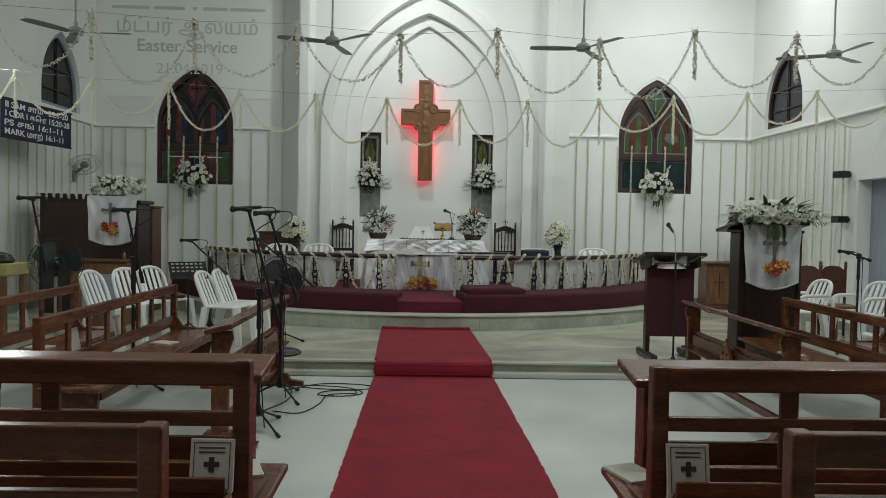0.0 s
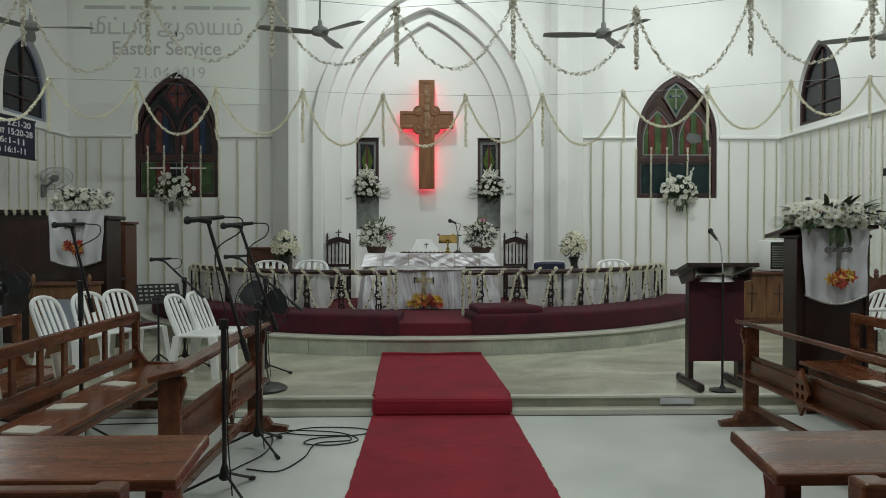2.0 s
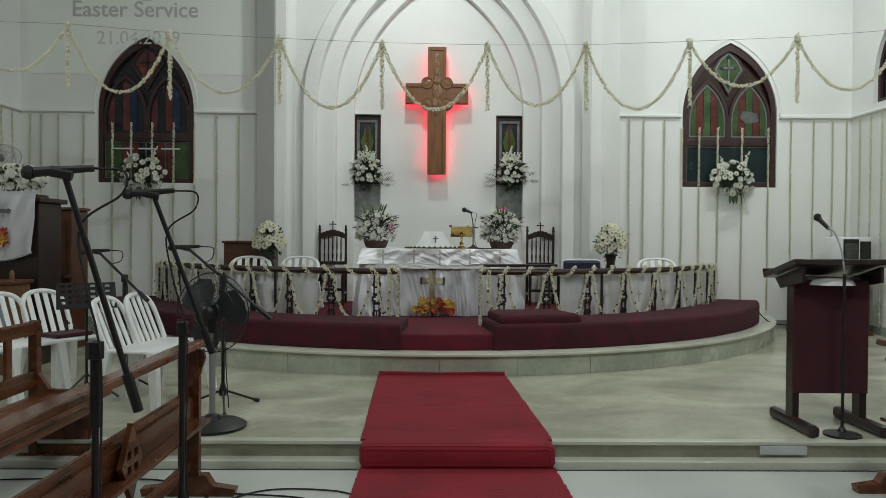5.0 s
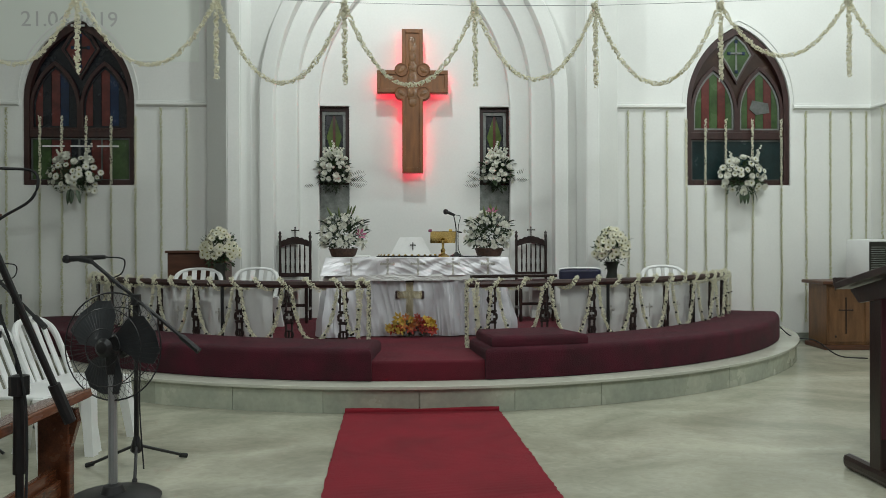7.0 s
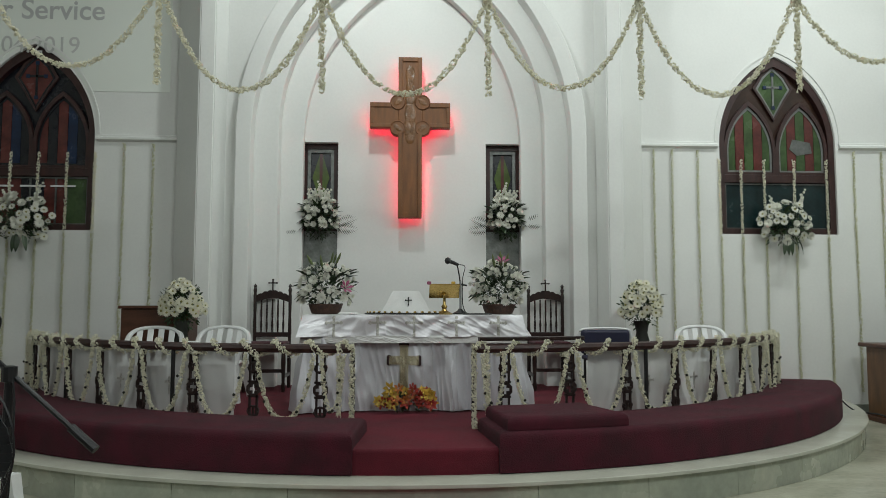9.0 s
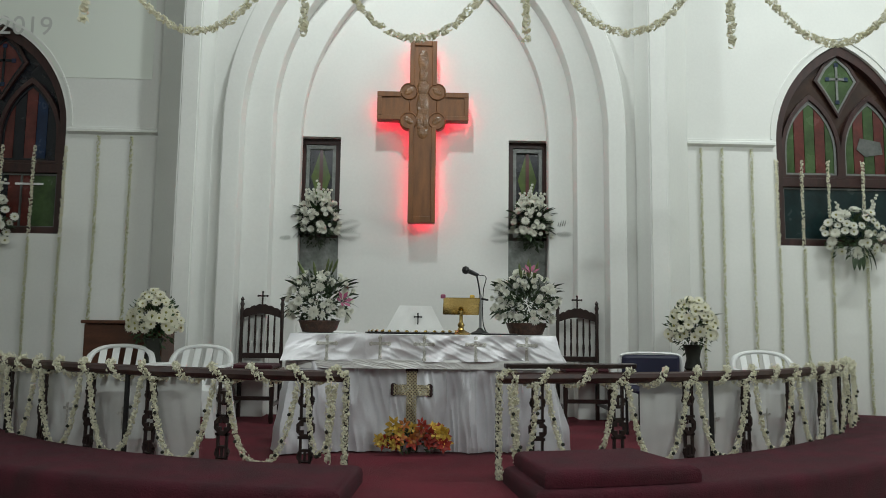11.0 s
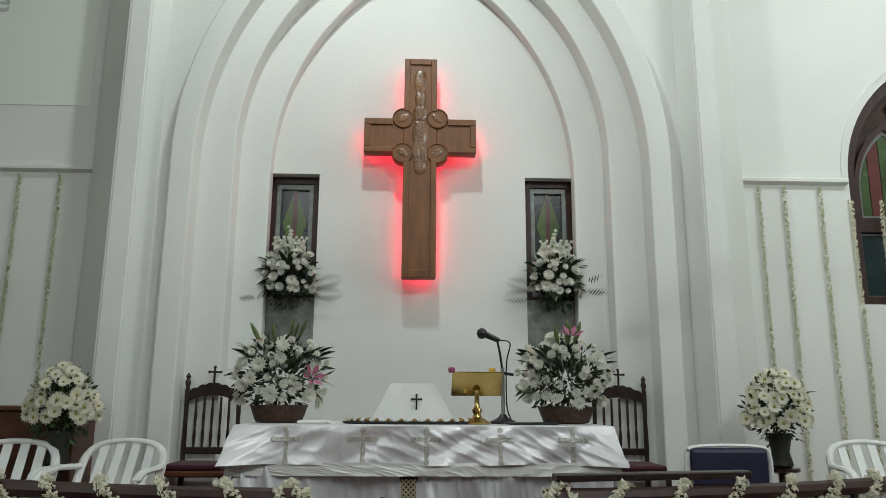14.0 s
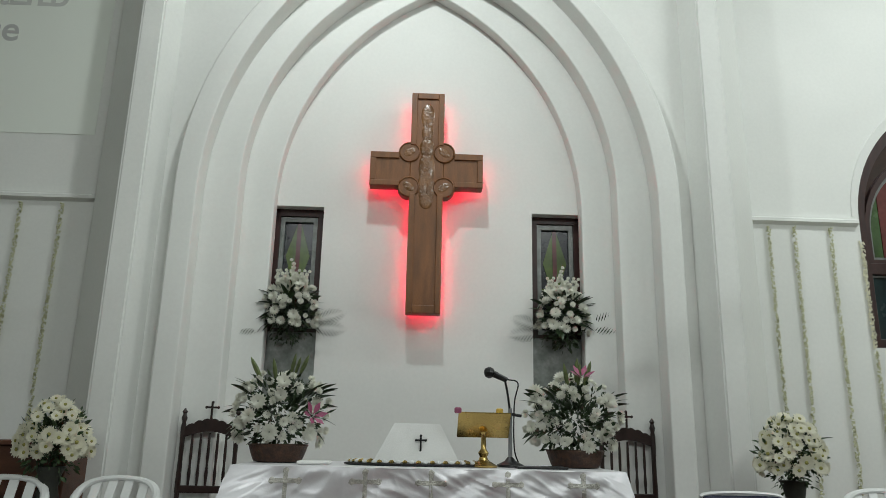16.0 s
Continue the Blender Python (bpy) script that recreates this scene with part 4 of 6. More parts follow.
for x in (AX0 + 0.1, AX1 - 0.1):
    for y in (AY0 + 0.1, AY1 - 0.1):
        part("leg", box(x - 0.035, x + 0.035, y - 0.035, y + 0.035, DAIS, AZ - 0.05), DARKWOOD, altar)


def press_on(bm, cloth, lift):
    """Lays a flat piece on the folds of a hanging cloth, seen from -y."""
    tree = bvhtree.BVHTree.FromBMesh(cloth)
    bmesh.ops.triangulate(bm, faces=list(bm.faces))
    bmesh.ops.subdivide_edges(bm, edges=[e for e in bm.edges if e.calc_length() > 0.02], cuts=3)
    front = min(v.co.y for v in bm.verts)
    for v in bm.verts:
        hit = tree.ray_cast(Vector((v.co.x, v.co.y - 1.0, v.co.z)), Vector((0, 1, 0)))[0]
        if hit:
            v.co.y = hit.y - lift + min(lift, v.co.y - front)
    return bm


skirt = cloth_skirt(AX0, AX1, AY0, AY1, DAIS + 0.012, AZ - 0.02, 0.12, 0.040, 15, rng, crease=0.95, lean=0.5)
seam = skirt.copy()
frontal = tagged(part("altar_frontal", skirt, FRONTAL, None, "", True), "white satin altar frontal falling in folds to the dais", "altar cloth")
part("appliqued_cross", press_on(flat_cross(-0.045, 0.862, 0.25, 0.46, 0.072, AY0 - 0.058, 0.006, False), seam, 0.004), MAROONBRAID, frontal, "gold and black braided cross")
bm = bmesh.new()
CELL = 0.024
for a0, a1, b0, b1 in ((-0.081, -0.009, 0.632, 1.092), (-0.17, -0.081, 0.9264, 0.9984), (-0.009, 0.08, 0.9264, 0.9984)):
    nx, nz = round((a1 - a0) / CELL), round((b1 - b0) / CELL)
    for p in range(nx):
        for q in range(nz):
            for tilt in (45, -45):
                box(-0.0165, 0.0165, -0.002, 0.002, -0.0038, 0.0038, bm=bm, m=pose(a0 + (p + 0.5) * (a1 - a0) / nx, AY0 - 0.06, b0 + (q + 0.5) * (b1 - b0) / nz, 0, tilt, 0))
part("gold_lattice", press_on(bm, seam, 0.018), GOLDBRAID, frontal, "gold braid lattice")
for px, pz, ax, az in ((-0.172, 0.962, 0, 1), (0.082, 0.962, 0, 1), (-0.045, 1.096, 1, 0)):
    for k in (-1, 0, 1):
        tip = lathe([(0.0, 0.0), (0.019, 0.0), (0.021, 0.003), (0.021, 0.006), (0.0, 0.006)], 12)
        bmesh.ops.transform(tip, matrix=pose(px + k * ax * 0.024, AY0 - 0.06, pz + k * az * 0.024, 90), verts=list(tip.verts))
        part("scalloped_tip", press_on(tip, seam, 0.014), MAROONBRAID, frontal)
upper_skirt = cloth_skirt(AX0 - 0.035, AX1 + 0.035, AY0 - 0.035, AY1 + 0.02, 1.167, AZ, 0.060, 0.024, 12, rng, 0.02, crease=0.42, lean=1.3)
upper_seam = upper_skirt.copy()
over = tagged(part("altar_cloth", upper_skirt, SATIN, None, "", True), "white satin altar cloth with silver crosses and a fringed edge", "altar cloth")
part("cloth_top", box(AX0 - 0.034, AX1 + 0.034, AY0 - 0.034, AY1 + 0.02, AZ - 0.008, AZ + 0.002, 0.003), SATIN, over)
part("fringe", cloth_skirt(AX0 - 0.05, AX1 + 0.05, AY0 - 0.052, AY1 + 0.02, 1.110, 1.173, 0.015, 0.006, 30, rng), LINEN, over, "white fringe")
for x in (-0.64, -0.27, 0.04, 0.40, 0.76):
    part("embroidered_cross", press_on(flat_cross(x, 1.25, 0.125, 0.15, 0.020, AY0 - 0.062, 0.003), upper_seam, 0.003), EMBROIDERY, over, "pale silver embroidered cross")
seam.free(), upper_seam.free()
# silk flowers sewn at the foot of the cross
spray = thing("silk_flower_spray", "orange, red and yellow silk flowers below the altar cross", "flowers")
rng = random.Random(8)


def silk(mat, r):
    bm = bmesh.new()
    petal_ring(bm, 6, r, r * 0.22, 0.01)
    petal_ring(bm, 5, r * 0.7, r * 0.25, 0.02, 0.004, 0.4)
    me = bpy.data.meshes.new("silk_bloom")
    bm.to_mesh(me)
    bm.free()
    me.materials.append(mat)
    return me


SILKS = [silk(SCARLET, 0.072), silk(SCARLET, 0.066), silk(YELLOW, 0.07), silk(ORANGE, 0.066)]
part("foliage", filler(random.Random(9), (-0.03, AY0 - 0.09, 0.63), (0.21, 0.03, 0.09), 110, 0.05), LEAF, spray, "dark green leaves")
for k in range(38):
    x = rng.uniform(-0.24, 0.24)
    z = 0.595 + rng.random() ** 0.8 * 0.17 * math.sqrt(max(0.05, 1 - (x / 0.26) ** 2))
    kind = SILKS[2] if abs(x) > 0.13 and rng.random() < 0.65 else rng.choice(SILKS)
    share("silk_bloom", kind, spray, aim((-0.03 + x, AY0 - 0.10 - rng.uniform(0, 0.03), z), (rng.uniform(-.6, .6), -1, rng.uniform(-.2, .7)), k) @ Matrix.Scale(rng.uniform(0.65, 0.95), 4))


def basket_bm():
    return lathe([(0.10, 0.0), (0.125, 0.005), (0.14, 0.04), (0.153, 0.08), (0.158, 0.086), (0.153, 0.092), (0.14, 0.086)], 20)


for x, seed, lil in ((-0.76, 41, ((0.75, -0.05),)), (0.82, 42, ((0.05, 1.0),))):
    b = tagged(part("wicker_basket", basket_bm(), WICKER, None, "", True), "shallow brown wicker flower basket on the altar", "basket", "altar baskets")
    b.matrix_basis = pose(x, 12.0, AZ + 0.003)
    bouquet("altar_bouquet", "white chrysanthemums with pink lilies in a basket on the altar", (x, 12.0, AZ + 0.25), (0.25, 0.19, 0.22), 84, [MUM, MUMS, MUMS, MUMS], seed, full=True, leaves=28, blades=(LEAFS,), floor=-0.62, near=0.039, bloom=0.84, lily_at=lil, buds=5)

# things on the altar
veil = thing("chalice_veil", "stiff white linen veil with a small black cross over the chalice", "cloth", (-0.03, 12.0, AZ + 0.004))
bm = bmesh.new()
lo = [bm.verts.new(p) for p in ((-0.23, -0.14, 0), (0.23, -0.14, 0), (0.23, 0.14, 0), (-0.23, 0.14, 0))]
hi = [bm.verts.new(p) for p in ((-0.12, -0.07, 0.21), (0.12, -0.07, 0.21), (0.12, 0.07, 0.21), (-0.12, 0.07, 0.21))]
for i in range(4):
    bm.faces.new((lo[i], lo[(i + 1) % 4], hi[(i + 1) % 4], hi[i]))
bm.faces.new(hi)
bmesh.ops.subdivide_edges(bm, edges=list(bm.edges), cuts=5, use_grid_fill=True)
for v in bm.verts:
    if 0.01 < v.co.z < 0.2:
        v.co.y += 0.006 * math.sin(v.co.x * 40 + v.co.z * 25)
part("linen", bm, LINEN, veil, "", True)
part("black_cross", flat_cross(0.02, 0.11, 0.05, 0.075, 0.009, -0.112, 0.004), BLACK, veil)
mat_ = thing("beaded_mat", "black oval mat with a gold beaded rim", "mat", (-0.02, 11.86, AZ + 0.003))
part("mat_base", lathe([(0.36, 0.0), (0.38, 0.004), (0.38, 0.012), (0.30, 0.016)], 40), BLACK, mat_)
mat_.scale = (1, 0.36, 1)
for k in range(64):
    a = 2 * math.pi * k / 64
    part("bead", lathe([(0.007, 0), (0.013, 0.006), (0.010, 0.014), (0.003, 0.017)], 6, at=(0.35 * math.cos(a), 0.35 * math.sin(a), 0.012)), PLASTIC if k % 2 else BRASS, mat_)
bs = thing("missal_stand", "polished brass book stand on a turned column", "book stand", (0.31, 11.82, AZ + 0.003))
part("base", lathe([(0.07, 0), (0.075, 0.008), (0.05, 0.02), (0.025, 0.035), (0.02, 0.05)], 18), BRASS, bs, "", True)
part("column", lathe([(0.018, 0.05), (0.028, 0.07), (0.014, 0.09), (0.012, 0.16), (0.02, 0.175)], 14), BRASS, bs, "", True)
part("book_plate", box(-0.135, 0.135, -0.004, 0.004, -0.065, 0.085, 0.003, m=pose(0, 0.0, 0.20, 35, 0, 2)), BRASS, bs)
for x, mt in ((-0.14, PINK), (0.08, YELLOW)):
    part("page_marker", box(x - 0.018, x + 0.018, -0.012, 0.012, 0, 0.03, 0.008, m=pose(0, -0.045, 0.262, 0, 0, 10)), mt, bs)
ms = thing("desk_microphone", "black microphone on a short black table stand", "microphone", (0.46, 11.92, AZ + 0.003))
part("base", lathe([(0.075, 0), (0.07, 0.012), (0.03, 0.03), (0.014, 0.05)], 16), BLACK, ms, "", True)
part("pole", rod((0, 0, 0.03), (0, 0, 0.30), 0.011), GREYMETAL, ms)
part("gooseneck", tube(smooth_path([(0, 0, 0.28), (-0.015, -0.02, 0.37), (-0.03, -0.03, 0.44)]), 0.006), BLACK, ms)
part("grip", rod((-0.02, -0.02, 0.445), (-0.09, -0.03, 0.475), 0.014, 0.018), BLACK, ms)
part("mesh_head", lathe([(0.005, -0.03), (0.022, -0.022), (0.03, 0), (0.024, 0.02), (0.006, 0.03)], 12, at=(-0.115, -0.033, 0.482)), BLACK, ms)
part("knob", rod((0, 0, 0.27), (0.06, -0.01, 0.26), 0.008), BLACK, ms)
part("cable", tube(smooth_path([(-0.02, -0.01, 0.45), (0.04, -0.02, 0.43), (0.02, -0.02, 0.32), (0.02, -0.01, 0.1), (0.05, 0.02, 0.01)]), 0.004, 6), RUBBER, ms)
n = tagged(part("folded_napkin", box(-0.62, -0.46, 11.72, 11.86, AZ + 0.003, AZ + 0.02, 0.008), LINEN), "small folded white linen napkin on the altar", "napkin")
bk = tagged(part("black_folder", box(0.47, 0.72, 11.70, 11.86, AZ + 0.003, AZ + 0.014, 0.003), BLACK), "thin black folder lying on the altar", "book")


# ---- altar chairs ----
def high_chair(x, y):
    c = thing("altar_chair", "dark carved high-back chair with a small cross on top", "chair", pose(x, y, DAIS), "altar chairs")
    for s in (-1, 1):
        part("back_post", lathe([(0.02, 0), (0.022, 0.45), (0.016, 0.47), (0.02, 0.6), (0.016, 0.8), (0.02, 1.0), (0.014, 1.03), (0.022, 1.06), (0.012, 1.09), (0.02, 1.105), (0.004, 1.13)], 10, at=(s * 0.19, 0.2, 0)), DARKWOOD, c, "", True)
        part("front_leg", lathe([(0.018, 0), (0.026, 0.05), (0.016, 0.1), (0.024, 0.3), (0.02, 0.44)], 10, at=(s * 0.2, -0.22, 0)), DARKWOOD, c, "", True)
        part("side_rail", box(s * 0.195 - 0.012, s * 0.195 + 0.012, -0.21, 0.19, 0.14, 0.17), DARKWOOD, c)
    part("seat", box(-0.23, 0.23, -0.25, 0.21, 0.43, 0.47, 0.012), MAHOGANY, c)
    part("seat_pad", box(-0.2, 0.2, -0.22, 0.17, 0.47, 0.51, 0.018), VELVET, c)
    crest = [(-0.175, 0.93)] + [(-0.175 + 0.35 * k / 24, 0.995 + 0.055 * math.sin(math.pi * k / 24) + 0.012 * abs(math.sin(math.pi * k / 4))) for k in range(25)] + [(0.175, 0.93)]
    crest += [(0.175 - 0.35 * k / 12, 0.93 + 0.04 * math.sin(math.pi * k / 12)) for k in range(1, 12)]
    part("crest_rail", plate(crest, [], 0.03, Matrix.Translation((0, 0.185, 0))), DARKWOOD, c)
    part("lower_rail", box(-0.18, 0.18, 0.187, 0.213, 0.55, 0.60, 0.005), DARKWOOD, c)
    for k in range(5):
        xx = -0.12 + 0.06 * k
        part("spindle", lathe([(0.008, 0.60), (0.013, 0.68), (0.008, 0.74), (0.011, 0.8), (0.008, 0.96)], 8, at=(xx, 0.2, 0)), DARKWOOD, c, "", True)
    part("finial_cross", flat_cross(0, 1.115, 0.085, 0.12, 0.014, 0.205, 0.012), DARKWOOD, c)
    part("stretcher", box(-0.19, 0.19, -0.23, -0.205, 0.2, 0.235), DARKWOOD, c)


high_chair(-1.50, 13.22)
high_chair(1.52, 13.22)


# ---- plastic chairs ----
def plastic_chair(arms):
    c = thing("plastic_chair", "white moulded plastic stacking chair", "chair", pose(0, 0, 0), "plastic chairs")
    seat = box(-0.21, 0.21, -0.22, 0.20, 0.415, 0.44, 0.012)
    part("seat", seat, PLASTIC, c, "", True)
    for sx in (-1, 1):
        for sy, y0, y1 in ((-1, -0.20, -0.25), (1, 0.18, 0.25)):
            bm = bmesh.new()
            w = 0.028
            lo = [bm.verts.new((sx * 0.235 + a * w, y1 + b * w, 0)) for a, b in ((-1, -1), (1, -1), (1, 1), (-1, 1))]
            hi = [bm.verts.new((sx * 0.19 + a * w * 1.3, y0 + b * w * 1.3, 0.43)) for a, b in ((-1, -1), (1, -1), (1, 1), (-1, 1))]
            for i in range(4):
                bm.faces.new((lo[i], lo[(i + 1) % 4], hi[(i + 1) % 4], hi[i]))
            bm.faces.new(lo), bm.faces.new(hi)
            part("leg", bm, PLASTIC, c)
    hoop = [(-0.19, 0.17, 0.40), (-0.20, 0.235, 0.56), (-0.19, 0.30, 0.72), (-0.13, 0.34, 0.80), (0, 0.355, 0.825), (0.13, 0.34, 0.80), (0.19, 0.30, 0.72), (0.20, 0.235, 0.56), (0.19, 0.17, 0.40)]
    part("back_hoop", tube(smooth_path(hoop, 5), 0.021, 8), PLASTIC, c, "", True)
    for k in range(4):
        x = -0.117 + 0.078 * k
        part("back_slat", box(-0.022, 0.022, -0.007, 0.007, 0, 0.415 - 0.35 * abs(x) ** 1.3, 0.004, m=Matrix.Translation((x, 0.19, 0.43)) @ Matrix.Rotation(radians(-23), 4, "X")), PLASTIC, c)
    if arms:
        for s in (-1, 1):
            part("armrest", tube(smooth_path([(s * 0.20, 0.24, 0.64), (s * 0.245, 0.05, 0.645), (s * 0.24, -0.17, 0.62), (s * 0.215, -0.20, 0.42)], 5), 0.022, 8), PLASTIC, c, "", True)
    return c


pc = plastic_chair(False)
pc.matrix_basis = pose(-2.345, 8.66, 0.15, 0, 0, 80)
for x, y, r in ((-2.25, 9.04, 80), (-3.29, 9.29, 60), (-3.45, 8.92, 62), (-3.6, 8.45, 78)):
    copy_thing(pc, pose(x, y, 0.15, 0, 0, r))
pa = plastic_chair(True)
LOW = Matrix.Diagonal((1.28, 1, 0.82, 1))
pa.matrix_basis = pose(-2.45, 12.35, DAIS, 0, 0, 8) @ LOW
for x, y, z, r in ((-1.87, 12.45, DAIS, -4), (3.02, 12.6, DAIS, -8), (4.85, 9.08, 0.15, -80), (5.5, 8.85, 0.15, -75)):
    copy_thing(pa, pose(x, y, z, 0, 0, r) @ Matrix.Diagonal((1 / 1.28, 1, 1 / 0.82, 1)) @ (LOW if z == DAIS else Matrix.Identity(4)))
dc = thing("padded_chair", "dark blue padded chair with a white edge", "chair", pose(1.95, 12.35, DAIS) @ Matrix.Diagonal((1.05, 1, 0.87, 1)), "")
part("seat", box(-0.23, 0.23, -0.22, 0.2, 0.42, 0.47, 0.02), BOARDBLUE, dc)
part("backrest", box(-0.235, 0.235, 0.16, 0.22, 0.48, 0.755, 0.03), BOARDBLUE, dc)
part("back_edge", tube(smooth_path([(-0.25, 0.195, 0.5), (-0.25, 0.195, 0.70), (-0.18, 0.195, 0.765), (0.18, 0.195, 0.765), (0.25, 0.195, 0.70), (0.25, 0.195, 0.5)], 4), 0.015, 6), PLASTIC, dc, "", True)
for sx in (-1, 1):
    for yy in (-0.19, 0.18):
        part("leg", rod((sx * 0.2, yy, 0), (sx * 0.2, yy, 0.43 if yy < 0 else 0.6), 0.012), BLACK, dc)

# ---- altar rail ----
RAIL_R, RAIL_Z = 3.97, 1.11


def polar(r, a, z):
    return (CX + 1.08 * r * math.sin(a), PY - r * math.cos(a), z)


def ornament():
    """A cast panel with an eight-sided medallion between paired bars, 0.12 wide and 0.56 high."""
    bm = plate([(0.058 * math.cos(math.pi * (k + 0.5) / 4), 0.28 + 0.058 * math.sin(math.pi * (k + 0.5) / 4)) for k in range(8)][::-1], [[(-0.012, 0.245), (-0.012, 0.268), (-0.035, 0.268), (-0.035, 0.292), (-0.012, 0.292), (-0.012, 0.315), (0.012, 0.315), (0.012, 0.292), (0.035, 0.292), (0.035, 0.268), (0.012, 0.268), (0.012, 0.245)]], 0.022, Matrix.Translation((0, -0.011, 0)))
    for z0, z1 in ((0.0, 0.235), (0.325, 0.56)):
        for s in (-1, 1):
            box(*sorted((s * 0.022, s * 0.036)), -0.009, 0.009, z0, z1, bm=bm)
        zc = (z0 + z1) / 2
        tube([(0.044 * math.cos(a), 0, zc + 0.034 * math.sin(a)) for a in [2 * math.pi * k / 14 for k in range(15)]], 0.010, 5, bm)
        box(-0.007, 0.007, -0.008, 0.008, zc - 0.034, zc + 0.034, bm=bm)
        for z in (z0 + 0.01, z1 - 0.01):
            box(-0.045, 0.045, -0.009, 0.009, z - 0.008, z + 0.008, bm=bm)
    return link("cast_panel", bm, IRON)


PANEL = ornament()
bm = bmesh.new()
bmesh.ops.create_icosphere(bm, subdivisions=1, radius=0.012)
BUDMESH = link("bud", bm, BUD)
PANELS = [0.160 + 0.122 * k for k in range(8)]
for s, nm in ((-1, "west"), (1, "east")):
    rng = random.Random(50 + s)
    a0, a1 = 0.104, 1.14
    rail = thing("altar_rail", "curved wooden communion rail on dark cast iron panels", "railing", group="altar rails")
    part("handrail", tube([polar(RAIL_R, s * (a0 + (a1 - a0) * k / 40), RAIL_Z) for k in range(41)], 0.033, 8), FRAMEWOOD, rail, "", True)
    for a in PANELS:
        p = polar(RAIL_R, s * a, DAIS)
        share("cast_panel", PANEL, rail, pose(*p, 0, 0, math.degrees(s * a)) @ Matrix.Diagonal((1, 1, 0.985, 1)))
    for a in (a0, 0.45, 0.78, 1.06, a1):
        part("post", rod(polar(RAIL_R, s * a, DAIS), polar(RAIL_R, s * a, RAIL_Z), 0.016), BLACK, rail)
    # cloth hung behind the rail
    bm = bmesh.new()
    prev = None
    for k in range(61):
        a = 0.33 + (a1 - 0.02 - 0.33) * k / 60
        r = RAIL_R - 0.07 + 0.010 * math.sin(k * 1.3) + 0.006 * math.sin(k * 0.41)
        col = [bm.verts.new(polar(r - 0.006 * math.sin(k * 0.9) * j, s * a, RAIL_Z - 0.035 - 0.13 * j)) for j in range(5)]
        if prev:
            for i in range(4):
                bm.faces.new((prev[i], col[i], col[i + 1], prev[i + 1]))
        prev = col
    cloth = tagged(part("houseling_cloth", bm, SHEER, None, "", True), "sheer white cloth with grey crosses hung inside the altar rail", "cloth", "rail cloths")
    for a in (0.47, 0.60, 0.72, 0.85):
        m = pose(*polar(RAIL_R - 0.052, s * a, 0.80), 0, 0, math.degrees(s * a))
        cb = flat_cross(0, 0, 0.10, 0.14, 0.018, 0.0, 0.003, False)
        bmesh.ops.transform(cb, matrix=m, verts=list(cb.verts))
        part("grey_cross", cb, SILVER, cloth)
    # blossoms wound round the rail
    g = thing("rail_garland", "cream blossom garland wound round the altar rail", "garland", group="rail garlands")
    helix = []
    n = 420
    for k in range(n + 1):
        a = a0 + (a1 - a0) * k / n
        w = 2 * math.pi * (a - a0) / 0.061
        helix.append(polar(RAIL_R + 0.048 * math.cos(w), s * a, RAIL_Z + 0.048 * math.sin(w)))
    part("blossom_rope", garland_bm(helix, 0.026, 420, rng, 0.013), CREAM, g)
    # drapes between the panels
    drops = [a0 + 0.01] + PANELS + [a1]
    for i, (p, q) in enumerate(zip(drops, drops[1:])):
        d = thing("rail_drape", "cream blossom drape with dark buds looped below the rail", "garland", group="rail drapes")
        lowest = 0.47 if i else 0.40
        path = []
        for k in range(25):
            t = k / 24
            dz = lowest * (1 - abs(2 * t - 1) ** 2.6) ** 0.9
            path.append(polar(RAIL_R + 0.045, s * (p + (q - p) * (0.08 + 0.84 * t)), RAIL_Z - 0.04 - dz))
        part("blossom_rope", garland_bm(path, 0.020, 520, rng, 0.012), CREAM, d)
        for k in range(9):
            v = Vector(path[2 + int(k * 2.5)])
            share("bud", BUDMESH, d, Matrix.Translation(v + Vector((rng.uniform(-.02, .02), -0.02, rng.uniform(-.02, .02)))))
    for r, da, zb in ((RAIL_R + 0.03, 0.0, 0.50 if s > 0 else 0.58), (RAIL_R + 0.04, 0.022, 0.62)):
        d = thing("gate_strand", "cream blossom strand hanging at the rail opening", "garland", group="gate strands")
        a = s * (a0 + da)
        part("blossom_rope", garland_bm([polar(r, a, RAIL_Z + 0.03), polar(r, a, zb)], 0.024, 520, rng, 0.013), CREAM, d)
    # kneeling cushions
    kn = tagged(part("kneeler", disc(4.745, 0.375, DAIS + 0.10, inner=4.07, a0=min(s * (0.112 if s > 0 else 0.080), s * 1.22), a1=max(s * (0.112 if s > 0 else 0.080), s * 1.22), seg=40, bevel=0.05), KNEELCLOTH, None, "", True), "long curved maroon kneeling cushion before the rail", "cushion", "kneelers")
extra = tagged(part("kneeler", disc(4.70, DAIS + 0.102, DAIS + 0.185, inner=4.10, a0=0.125, a1=0.305, seg=16, bevel=0.045), KNEELCLOTH, None, "", True), "loose maroon cushion lying on the kneeler", "cushion", "kneelers")
gate = thing("rail_gate_bar", "dark wooden gate bar resting on the rail", "bar")
part("bar", box(-0.42, 0.42, -0.03, 0.03, 0, 0.03, 0.006, m=pose(0.93, 10.86, RAIL_Z + 0.055, 0, 0, 10.5)), DARKWOOD, gate)

